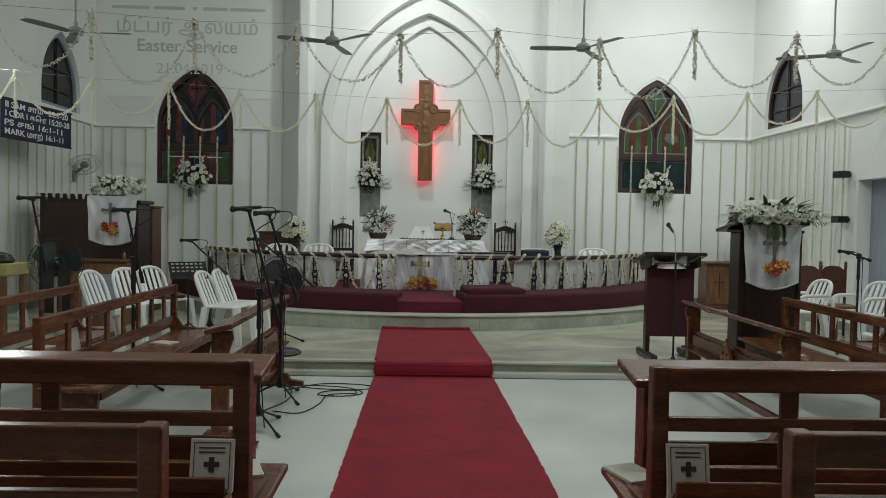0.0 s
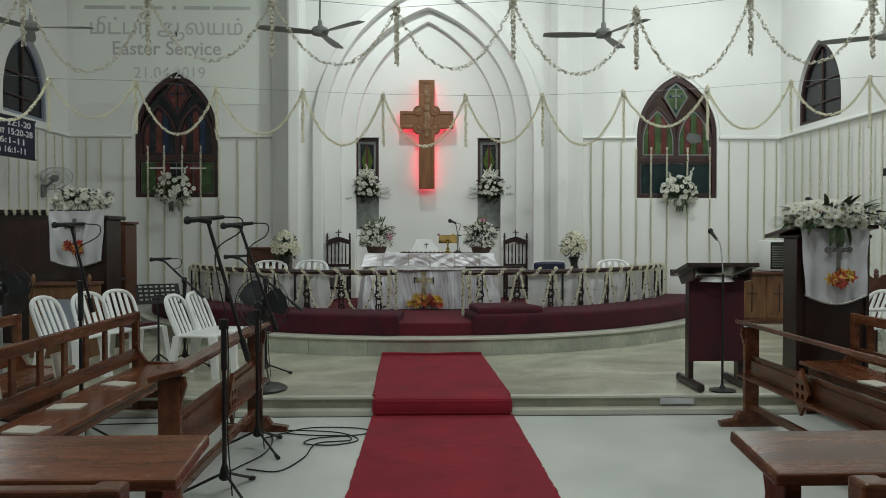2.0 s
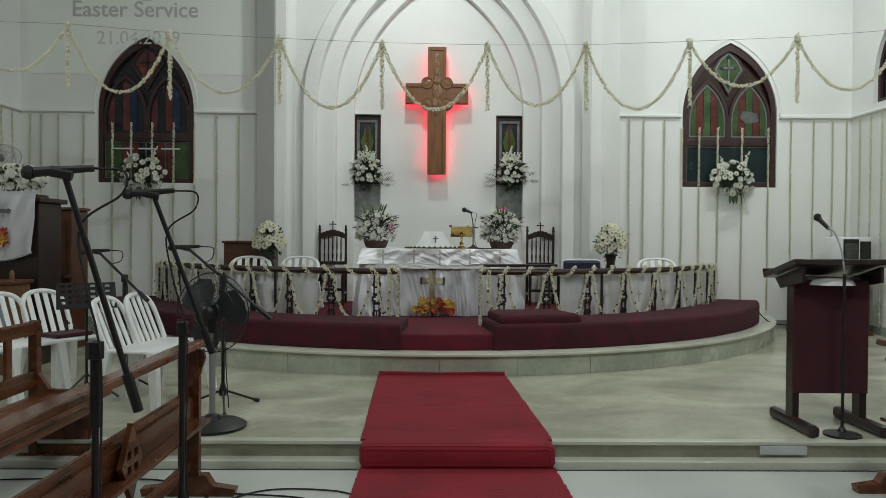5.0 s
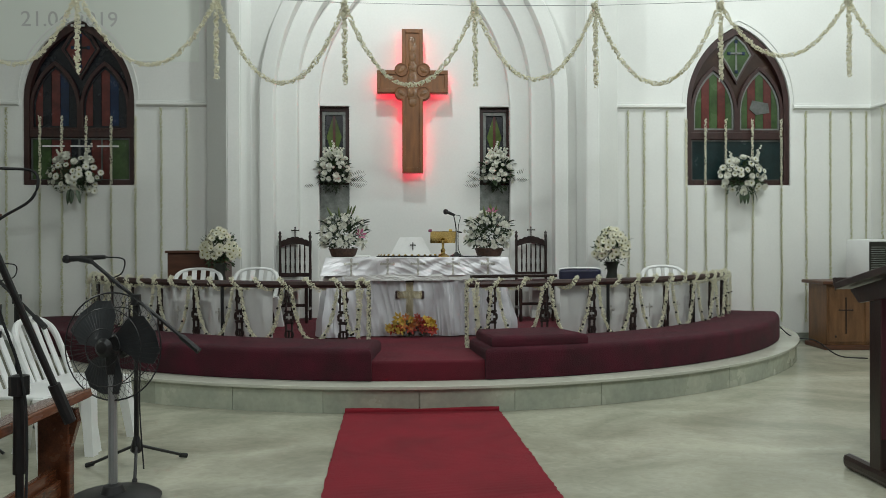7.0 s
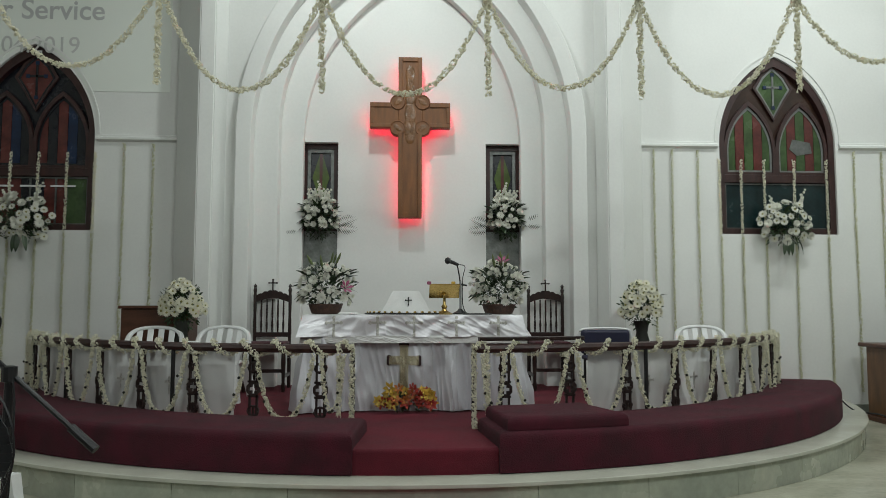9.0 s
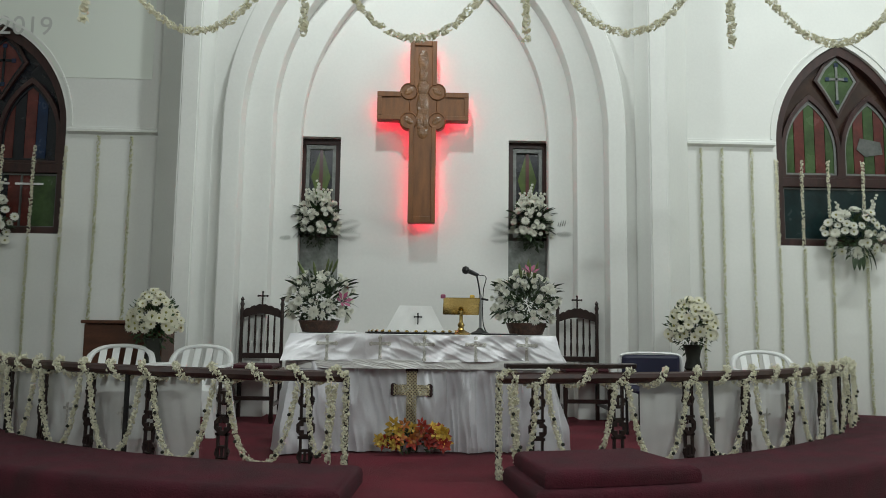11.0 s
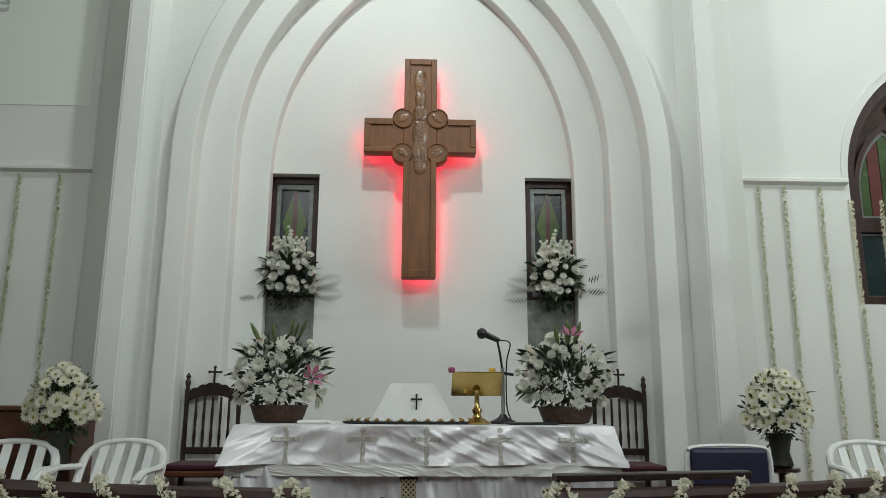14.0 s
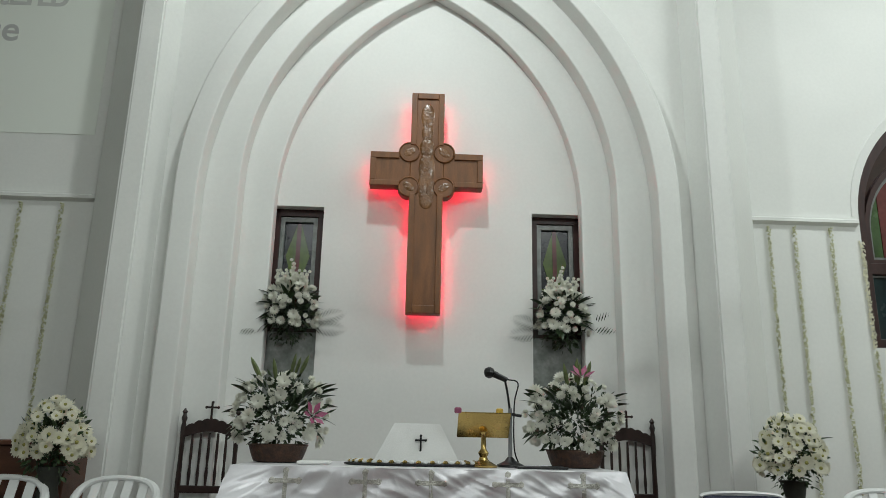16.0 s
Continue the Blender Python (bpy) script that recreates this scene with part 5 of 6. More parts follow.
# ---- flowers round the chancel ----
for x, seed in ((-1.05, 61), (1.105, 62)):
    bouquet("sill_bouquet", "white gladioli and chrysanthemums with fern fronds on the window sill", (x + 0.01, BACK - 0.08, 2.42), (0.21, 0.13, 0.26), 42, [MUMS, MUMS, MUM], seed, fronds=4, spikes=7, leaves=34, blades=(LEAFS,), floor=-0.45, near=0.04, bloom=0.86, frond_size=0.95)
for x, seed in ((4.43, 63), (-4.36, 64)):
    bouquet("window_bouquet", "white gerberas with long leaves fixed below the window", (x, BACK - 0.10, 2.38), (0.33, 0.16, 0.27), 44, [DAISY, DAISY, MUM], seed, leaves=14, spikes=2, drop=5, blades=(LEAFS,))
for x, seed in ((-2.27, 65), (2.39, 66)):
    bouquet("pedestal_bouquet", "tall cone of white gerberas in a dark vase", (x, 12.75, 1.43), (0.215, 0.17, 0.25), 76, [DAISYC], seed, full=True, near=0.042, leaves=2, cone=True, blades=(LEAFS,), floor=-0.4)
    v = thing("flower_vase", "dark vase on a slim black pedestal", "vase", (x, 12.75, DAIS), "flower vases")
    part("vase", lathe([(0.06, 0.52), (0.075, 0.54), (0.055, 0.62), (0.07, 0.70), (0.09, 0.74)], 16), BUD, v, "", True)
    part("pedestal", lathe([(0.15, 0), (0.15, 0.02), (0.03, 0.05), (0.025, 0.48), (0.11, 0.50), (0.11, 0.52)], 16), DARKWOOD, v, "", True)
desk = thing("low_cupboard", "plain red-brown wooden cupboard behind the rail", "cupboard", (-2.55, 13.1, DAIS))
part("body", box(-0.38, 0.30, -0.2, 0.25, 0, 0.86, 0.008), REDWOOD, desk)
part("top", box(-0.40, 0.32, -0.23, 0.26, 0.86, 0.89, 0.006), REDWOOD, desk)

# ---- carpet ----
def carpet_bm(ends, z, thick, rows, seed, ripples=()):
    """A runner between (y, left, right) stations, with uneven edges and low ripples."""
    rng = random.Random(seed)
    bm = bmesh.new()
    y0, y1 = ends[0][0], ends[-1][0]
    top = []
    for k in range(rows + 1):
        y = y0 + (y1 - y0) * k / rows
        a, b = next((p, q) for p, q in zip(ends, ends[1:]) if p[0] <= y <= q[0] + 1e-6)
        f = (y - a[0]) / (b[0] - a[0])
        xl, xr = a[1] + (b[1] - a[1]) * f + rng.uniform(-0.006, 0.006), a[2] + (b[2] - a[2]) * f + rng.uniform(-0.006, 0.006)
        row = []
        for i in range(13):
            u = i / 12
            lift = sum(h * math.exp(-((y - yc - lean * (u - 0.5)) / 0.022) ** 2) * max(0.0, 1 - ((u - uc) / 0.42) ** 2) for yc, uc, h, lean in ripples)
            row.append(bm.verts.new((xl + (xr - xl) * u, y, z + thick + lift)))
        top.append([bm.verts.new((xl, y, z))] + row + [bm.verts.new((xr, y, z))])
    for a, b in zip(top, top[1:]):
        for i in range(len(a) - 1):
            bm.faces.new((a[i], a[i + 1], b[i + 1], b[i]))
    bm.faces.new(top[0]), bm.faces.new(top[-1])
    return bm


RIPPLES = ((2.32, 0.55, 0.010, 0.05), (2.47, 0.42, 0.012, -0.03), (2.60, 0.6, 0.008, 0.06), (2.95, 0.4, 0.009, 0.1), (3.6, 0.6, 0.006, -0.05), (2.15, 0.45, 0.010, 0.0))
car = tagged(part("aisle_carpet", carpet_bm([(-8.0, -0.54, 0.83), (4.5, -0.52, 0.82), (7.545, -0.495, 0.75)], 0.001, 0.011, 620, 3, RIPPLES), RED, None, "", True), "long red aisle carpet running up the step", "carpet", "", "structure")
part("carpet_fold", box(-0.498, 0.752, 7.42, 7.60, 0.0, 0.170, 0.045), RED, car, "", True)
part("carpet_upper", carpet_bm([(7.56, -0.498, 0.752), (9.80, -0.555, 0.66)], 0.154, 0.013, 90, 4), RED, car, "", True)
part("carpet_roll", rod((-0.55, 9.80, 0.175), (0.655, 9.80, 0.175), 0.022), RED, car)


# ---- pews ----
def pew(name, label, group, length, m, top, mid, low, seat_z, gap, mat, rack=False, seat=True):
    """A pew along local x from 0 to length, its back at y = 0, its seat towards +y."""
    p = thing(name, label, "pew", m, group)
    part("top_rail", box(0, length, -0.022, 0.022, top - 0.085, top, 0.008), mat, p)
    part("mid_rail", box(0.05, length - 0.05, -0.016, 0.016, mid - 0.05, mid, 0.005), mat, p)
    part("lower_rail", box(0.05, length - 0.05, -0.018, 0.018, low - 0.07, low, 0.005), mat, p)
    for x in (0.028, length - 0.028):
        part("end_post", box(x - 0.03, x + 0.03, -0.03, 0.03, 0.0, top + 0.004, 0.008), mat, p)
        if seat:
            part("end_panel", plate([(0.031, 0.06), (0.031, seat_z + 0.12), (0.1, seat_z + 0.02), (0.42, seat_z - 0.002), (0.40, 0.3), (0.34, 0.06)], [], 0.04, Matrix.Translation((x + 0.02, 0, 0)) @ turn), mat, p)
        part("foot", box(x - 0.035, x + 0.035, -0.12, 0.46 if seat else 0.2, 0.0, 0.06, 0.02), mat, p)
    k = 1
    while k * gap < length - 0.2:
        part("back_slat", box(k * gap - 0.03, k * gap + 0.03, -0.012, 0.012, low - 0.01, top - 0.08, 0.004), mat, p)
        k += 1
    if seat:
        part("seat", box(-0.035 if rack else -0.07, length + (0.035 if rack else 0.07), 0.035, 0.53 if rack else 0.46, seat_z - 0.035, seat_z, 0.01), mat, p)
        part("seat_apron", box(0.05, length - 0.05, 0.40, 0.42, seat_z - 0.11, seat_z - 0.036, 0.004), mat, p)
    if rack:
        part("book_ledge", box(0.06, length - 0.06, -0.11, -0.019, low - 0.09, low - 0.07, 0.004), mat, p)
        part("book_rail", box(0.06, length - 0.06, -0.115, -0.098, low - 0.07, low - 0.02, 0.004), mat, p)
    return p


def desk(name, label, group, length, m, top, depth, mat, slope=6, carved=False):
    """A book desk along local x from 0 to length; the reader stands at -y."""
    d = thing(name, label, "desk", m, group)
    part("top_board", box(-0.03, length + 0.03, -depth / 2, depth / 2, -0.036, 0, 0.008, m=pose(0, 0, top - 0.01, slope)), mat, d)
    n = max(2, int(length / 1.1) + 1)
    for k in range(n):
        x = 0.06 + (length - 0.12) * k / (n - 1)
        part("upright", box(x - 0.025, x + 0.025, -0.06, 0.06, 0.05, top - 0.05, 0.006), mat, d)
        part("foot", plate([(-0.26, 0), (-0.27, 0.04), (-0.14, 0.06), (-0.1, 0.12), (0.1, 0.12), (0.14, 0.06), (0.27, 0.04), (0.26, 0)], [], 0.07, Matrix.Translation((x + 0.035, 0, 0)) @ turn), mat, d)
        part("bracket", plate([(0.061, top - 0.2), (0.061, top - 0.05), (depth / 2 - 0.02, top - 0.05), (0.09, top - 0.1)], [], 0.03, Matrix.Translation((x + 0.015, 0, 0)) @ turn), mat, d)
    part("mid_rail", box(0.05, length - 0.05, -0.015, 0.015, top * 0.55, top * 0.55 + 0.12, 0.006), mat, d)
    part("book_shelf", box(0.05, length - 0.05, -0.14, 0.12, top * 0.5 - 0.02, top * 0.5, 0.005), mat, d)
    part("low_rail", box(0.05, length - 0.05, -0.02, 0.02, 0.14, 0.20, 0.006), mat, d)
    if carved:
        part("front_panel", box(0.09, length - 0.09, 0.017, 0.033, top * 0.50, top * 0.64, 0.004), mat, d)
        xm = length / 2
        di = part("carved_diamond", plate([(xm - 0.11, top * 0.56), (xm, top * 0.56 + 0.17), (xm + 0.11, top * 0.56), (xm, top * 0.56 - 0.17)], [rect(xm - 0.055, xm - 0.015, top * 0.56 - 0.045, top * 0.56 - 0.008), rect(xm + 0.015, xm + 0.055, top * 0.56 - 0.045, top * 0.56 - 0.008), rect(xm - 0.055, xm - 0.015, top * 0.56 + 0.02, top * 0.56 + 0.055), rect(xm + 0.015, xm + 0.055, top * 0.56 + 0.02, top * 0.56 + 0.055)], 0.024, Matrix.Translation((0, 0.0615, 0))), mat, d)
    return d


def booklet(x, y, z, w, h, turn_deg, label="white printed hymn booklet lying on a pew", upright=False, cross=False):
    b = thing("hymn_booklet", label, "booklet", pose(x, y, z, 80 if upright else 0, 0, turn_deg), "hymn booklets")
    part("cover", box(-w / 2, w / 2, 0, h, -0.005, 0.009, 0.002), PAPER, b)
    part("pages", box(-w / 2 + 0.002, w / 2 + 0.001, 0.002, h - 0.002, -0.004, 0.008), LINEN, b)
    if cross:
        for a, c, d, e in ((-w * 0.42, w * 0.42, h * 0.06, h * 0.07), (-w * 0.42, w * 0.42, h * 0.93, h * 0.94), (-w * 0.42, -w * 0.405, h * 0.06, h * 0.94), (w * 0.405, w * 0.42, h * 0.06, h * 0.94)):
            part("printed_border", box(a, c, d, e, 0.009, 0.0105), INK, b)
        part("printed_cross", box(-0.009, 0.009, h * 0.38, h * 0.66, 0.009, 0.0108), INK, b)
        part("printed_cross", box(-0.026, 0.026, h * 0.48, h * 0.575, 0.009, 0.0112), INK, b)
        for k in range(2):
            part("printed_line", box(-w * 0.3, w * 0.3, h * (0.74 + 0.08 * k), h * (0.765 + 0.08 * k), 0.009, 0.0105), INK, b)


LP = "dark polished mahogany pew with an open slatted back"
for s, xa, xb, xd in ((1, 0.91, 0.80, 0.90), (-1, -0.625, -0.59, -0.67)):
    L = 4.6
    # the two rear pews face the altar
    for x, y in ((xa, 1.655), (xb, 2.395)):
        pew("pew", LP, "nave pews", L, pose(x if s > 0 else x - L, y, 0), 1.115 if y < 2 else 1.13, 0.955, 0.78, 0.60, 0.49, MAHOGANY, rack=True)
    desk("front_desk", "polished mahogany book desk before the front pew", "front desks", L, pose(xd + 0.03 if s > 0 else xd - 0.03 - L, 3.06, 0), 1.0, 0.30, MAHOGANY, 7)
    booklet(xb + s * 0.115, 2.395 - 0.075, 0.70, 0.145, 0.175, 0, "hymn book with a printed cross standing in the pew rack", True, True)
    booklet(xb + s * 0.10, 2.72, 0.605, 0.15, 0.2, 20)
pew("choir_pew", "brown wooden choir pew with a slatted back", "choir pews", 2.75, pose(-2.62, 7.62, 0, 0, 0, -90), 0.92, 0.60, 0.56, 0.46, 0.33, MAHOGANY)
pew("choir_pew", "brown wooden choir pew with a slatted back", "choir pews", 2.75, pose(-3.58, 7.45, 0, 0, 0, -90), 0.92, 0.60, 0.56, 0.46, 0.33, MAHOGANY)
pew("choir_pew", "brown wooden choir pew with a slatted back", "choir pews", 2.9, pose(3.86, 4.62, 0, 0, 0, 90), 0.90, 0.60, 0.56, 0.46, 0.33, MAHOGANY)
pew("choir_pew", "brown wooden choir pew with a slatted back", "choir pews", 2.9, pose(4.9, 4.5, 0, 0, 0, 90), 0.90, 0.60, 0.56, 0.46, 0.33, MAHOGANY)
desk("choir_desk", "brown wooden choir book desk with curved feet", "choir desks", 2.1, pose(-1.42, 7.06, 0, 0, 0, -90), 0.88, 0.20, MAHOGANY, 14, True)
desk("choir_desk", "brown wooden choir book desk with curved feet", "choir desks", 2.05, pose(2.72, 5.08, 0, 0, 0, 90), 0.88, 0.20, MAHOGANY, 14, True)
for x, y, r in ((-2.28, 6.6, 70), (-2.30, 5.9, 95), (-2.25, 5.3, 84), (-3.25, 6.3, 80)):
    booklet(x, y, 0.465, 0.15, 0.21, r)
for x, y, r in ((-2.655, 6.35, 90), (-2.655, 5.55, 90), (-3.61, 6.6, 90)):
    booklet(x - 0.02, y, 0.565, 0.14, 0.19, r, "hymn booklet standing against the pew back", True)
booklet(3.45, 6.4, 0.465, 0.15, 0.21, 10)


# ---- lectern and pulpits ----
lec = thing("lectern", "dark wooden lectern with a maroon cloth panel", "lectern", (2.77, 7.98, 0.15))
for s in (-1, 1):
    part("side_post", box(s * 0.24 - 0.025, s * 0.24 + 0.025, -0.05, 0.05, 0.04, 1.08, 0.006), DARKWOOD, lec)
    part("foot", box(s * 0.24 - 0.035, s * 0.24 + 0.035, -0.33, 0.30, 0.0, 0.085, 0.03), DARKWOOD, lec)
part("cloth_panel", box(-0.268, 0.264, -0.064, -0.051, 0.25, 1.05, 0.004), VELVET, lec, "maroon velvet panel")
part("reading_board", box(-0.345, 0.345, -0.24, 0.24, -0.02, 0.02, 0.006, m=pose(0, 0.02, 1.125, -14)), DARKWOOD, lec)
part("board_lip", box(-0.345, 0.345, 0.225, 0.245, 0.0, 0.05, 0.004, m=pose(0, 0.02, 1.125, -14)), DARKWOOD, lec)
for s in (-1, 1):
    part("cheek", plate([(-0.2, 1.04), (-0.2, 1.15), (0.2, 1.05), (0.12, 0.98)], [], 0.02, Matrix.Translation((s * 0.27 + 0.01, 0, 0)) @ turn), DARKWOOD, lec)
part("white_cloth", lathe([(0.19, 0), (0.18, 0.02), (0.15, 0.05)], 20, at=(0, 0.02, 1.015)), LINEN, lec)


def drape(parent, x0, x1, z0, z1, y, rng, curve=0.14):
    bm = bmesh.new()
    rows = []
    for j in range(25):
        row = []
        for i in range(49):
            u, t = i / 48, j / 24
            x = (x0 + x1) / 2 + (u - 0.5) * (x1 - x0) * (1 - 0.10 * t)
            z = z1 + (z0 - z1) * t - curve * t * math.sin(math.pi * u)
            row.append(bm.verts.new((x, y - 0.012 * (1 - t) * math.sin(26 * abs(u - 0.5) + 9 * t) * min(1, 5 * t) - 0.036 * t * (0.4 + 0.6 * math.sin(u * 11 + t * 2)) - 0.020 * math.sin(u * 19 + 1 + 2 * t * (u - 0.5)) * t - 0.01 * noise.noise((u * 9, t * 2, 3.3)) * t, z)))
        rows.append(row)
    for a, b in zip(rows, rows[1:]):
        for i in range(48):
            bm.faces.new((a[i], a[i + 1], b[i + 1], b[i]))
    cl = part("satin_fall", bm, SHADEDSATIN, parent, "white satin fall with a silver cross", True)
    xc, h = (x0 + x1) / 2, z1 - z0
    part("silver_cross", flat_cross(xc, z1 - h * 0.42, h * 0.34, h * 0.44, h * 0.06, y - 0.062, 0.004), DARKLATTICE, cl)
    for k in range(12):
        a = rng.uniform(0, 6.28)
        r = rng.uniform(0.3, 1) * h * 0.17
        share("silk_bloom", SILKS[(k * 3) % 4], cl, aim((xc + r * math.cos(a), y - 0.070 - 0.002 * k, z1 - h * 0.74 + 0.6 * r * math.sin(a)), (rng.uniform(-.3, .3), -1, 0.2), k))
    part("fringe", tube([(xc + (i / 24 - 0.5) * (x1 - x0) * 0.9, y - 0.028, z0 - curve * math.sin(math.pi * i / 24)) for i in range(25)], 0.012, 5), SILVER, cl)


rng = random.Random(77)
pul = thing("pulpit", "tall dark wooden pulpit with a white satin fall", "pulpit", pose(3.83, 7.80, 0.15, 0, 0, 0))
part("body", box(-0.33, 0.33, 0.012, 0.30, 0.08, 1.43, 0.01), DARKWOOD, pul)
part("front_panel", box(-0.26, 0.26, 0.0, 0.011, 0.14, 1.34, 0.004), DARKWOOD, pul)
part("plinth", box(-0.36, 0.36, -0.02, 0.33, 0.0, 0.08, 0.01), DARKWOOD, pul)
for q in (-0.33, 0.33):
    part("corner_post", box(q - 0.02, q + 0.02, -0.006, 0.03, 0.08, 1.43, 0.006), DARKWOOD, pul)
part("cornice", box(-0.36, 0.36, -0.03, 0.33, 1.43, 1.465, 0.012), DARKWOOD, pul)
part("reading_board", box(-0.41, 0.41, -0.29, 0.29, -0.018, 0.018, 0.006, m=pose(0, 0.24, 1.495, -9)), DARKWOOD, pul)
drape(pul, -0.335, 0.315, 0.90, 1.53, -0.045, rng, 0.085)
bouquet("pulpit_bouquet", "long spray of white gerberas along the pulpit top", (3.82, 7.80, 1.79), (0.49, 0.17, 0.12), 70, [DAISY, DAISY, MUM], 71, leaves=60, fronds=2, drop=6, blades=(LEAFS, LEAFL))
pm = thing("pulpit_microphone", "black microphone on a gooseneck at the pulpit", "microphone", (3.66, 8.0, 1.655))
part("gooseneck", tube(smooth_path([(0.1, 0.05, 0), (0.08, 0, 0.2), (0.02, -0.06, 0.29)]), 0.007), BLACK, pm)
head = lathe([(0.01, -0.05), (0.02, -0.03), (0.03, 0), (0.024, 0.02), (0.006, 0.03)], 12)
bmesh.ops.transform(head, matrix=pose(-0.01, -0.08, 0.295, 0, -75, 0), verts=list(head.verts))
part("mesh_head", head, BLACK, pm, "", True)

lp = thing("reading_pulpit", "dark wooden reading pulpit with a white satin fall", "pulpit", pose(-4.36, 10.50, 0.15))
part("body", box(-0.33, 0.33, -0.25, 0.2, 0, 1.66, 0.01), DARKWOOD, lp)
part("cornice", box(-0.38, 0.38, -0.30, 0.24, 1.66, 1.71, 0.012), DARKWOOD, lp)
drape(lp, -0.345, 0.345, 1.155, 1.765, -0.325, rng, 0.08)
bouquet("pulpit_bouquet", "spray of white gerberas on the reading pulpit", (-4.34, 10.30, 2.05), (0.39, 0.17, 0.13), 56, [DAISY, MUM, MUMS], 72, leaves=36, blades=(LEAFS,))
or_ = thing("organ_cabinet", "large dark wooden organ cabinet against the wall", "organ", pose(-5.35, 11.3, 0.15))
part("body", box(-0.44, 0.62, -0.3, 0.4, 0, 1.76, 0.012), DARKWOOD, or_)
part("front_board", box(-0.36, 0.55, -0.312, -0.301, 0.95, 1.66, 0.006), FRAMEWOOD, or_)
part("top", box(-0.47, 0.65, -0.34, 0.42, 1.76, 1.81, 0.01), DARKWOOD, or_)
part("side_case", box(0.66, 1.13, 0.0, 0.4, 0, 1.62, 0.012), REDWOOD, or_)
part("side_case_top", box(0.652, 1.16, -0.02, 0.41, 1.621, 1.655, 0.008), REDWOOD, or_)
part("side_case_panel", box(0.74, 1.06, -0.012, -0.001, 0.9, 1.5, 0.005), REDWOOD, or_)
part("side_shelf", box(0.64, 1.15, -0.22, -0.002, 0.84, 0.88, 0.006), DARKWOOD, or_)
for k in range(9):
    part("garland_drop", garland_bm([(-0.42 + 0.11 * k, -0.36, 1.82), (-0.42 + 0.11 * k, -0.36, 1.74)], 0.02, 400, rng), CREAM, or_)
part("garland_drop", garland_bm([(-0.47, -0.35, 1.79), (-0.47, -0.35, 0.6)], 0.02, 200, rng), CREAM, or_)
pn = thing("upright_piano", "light brown wooden piano console with a padded cover", "piano", pose(-4.37, 9.92, 0.15))
part("case", box(-0.36, 0.36, -0.18, 0.14, 0, 0.86, 0.012), PINE, pn)
part("lid", box(-0.385, 0.385, -0.22, 0.16, 0.86, 0.895, 0.008), REDWOOD, pn)
part("fall_board", box(-0.20, 0.30, -0.195, -0.181, 0.2, 0.70, 0.004), BLUEGREY, pn)
for s in (-1, 1):
    part("finial", lathe([(0.02, 0), (0.025, 0.06), (0.012, 0.1)], 10, at=(s * 0.33, -0.12, 0.895)), PINE, pn)
kb = thing("side_table", "small table with a yellow cover and a black cap on it", "table", pose(-5.05, 8.35, 0.15))
part("cover", box(-0.4, 0.4, -0.25, 0.25, 0.78, 0.92, 0.015), material("yellow_cloth", (0.42, 0.36, 0.14), 0.8, vary=0.2, scale=5), kb)
for sx in (-1, 1):
    for sy in (-1, 1):
        part("leg", box(sx * 0.34 - 0.03, sx * 0.34 + 0.03, sy * 0.2 - 0.03, sy * 0.2 + 0.03, 0, 0.8), PINE, kb)
cap = tagged(part("cloth_cap", lathe([(0.16, 0), (0.17, 0.03), (0.13, 0.09), (0.05, 0.12)], 16, at=(-4.85, 8.3, 1.075)), BLACK, None, "", True), "black cloth cap lying on the side table", "cap")

# ---- chest and cooler ----
ch = thing("wooden_chest", "brown wooden cupboard with black iron crosses", "cupboard", pose(5.60, 13.17, 0.15, 0, 0, -4) @ Matrix.Diagonal((1, 1, 0.95, 1)))
part("body", box(-0.42, 0.48, -0.24, 0.24, 0.06, 0.86, 0.008), PINE, ch)
part("plinth", box(-0.46, 0.52, -0.28, 0.26, 0.0, 0.06, 0.01), REDWOOD, ch)
part("top", box(-0.50, 0.54, -0.32, 0.27, 0.86, 0.905, 0.012), REDWOOD, ch)
for x0, x1 in ((-0.40, 0.02), (0.05, 0.46)):
    dr = part("door", box(x0, x1, -0.256, -0.24, 0.1, 0.83, 0.006), PINE, ch)
    part("iron_cross", flat_cross((x0 + x1) / 2, 0.45, 0.16, 0.46, 0.016, -0.256, 0.006), IRON, dr)
    for zz in (0.16, 0.78):
        part("corner_stud", box((x0 + x1) / 2 - 0.14, (x0 + x1) / 2 - 0.12, -0.262, -0.256, zz, zz + 0.03), IRON, dr)
ac = thing("air_cooler", "white plastic air cooler with a dark louvred front", "air cooler", pose(5.90, 13.2, 1.011, 0, 0, 8))
part("case", box(-0.22, 0.24, -0.2, 0.2, 0, 0.52, 0.03), PLASTIC, ac, "", True)
part("grille_panel", box(-0.21, 0.03, -0.206, -0.2, 0.04, 0.49, 0.004), BUD, ac)
for k in range(13):
    part("louvre", box(-0.185, 0.01, -0.216, -0.206, 0.08 + 0.028 * k, 0.09 + 0.028 * k), FROST, ac)
part("tank_panel", box(0.05, 0.22, -0.204, -0.2, 0.06, 0.46, 0.004), BUD, ac)


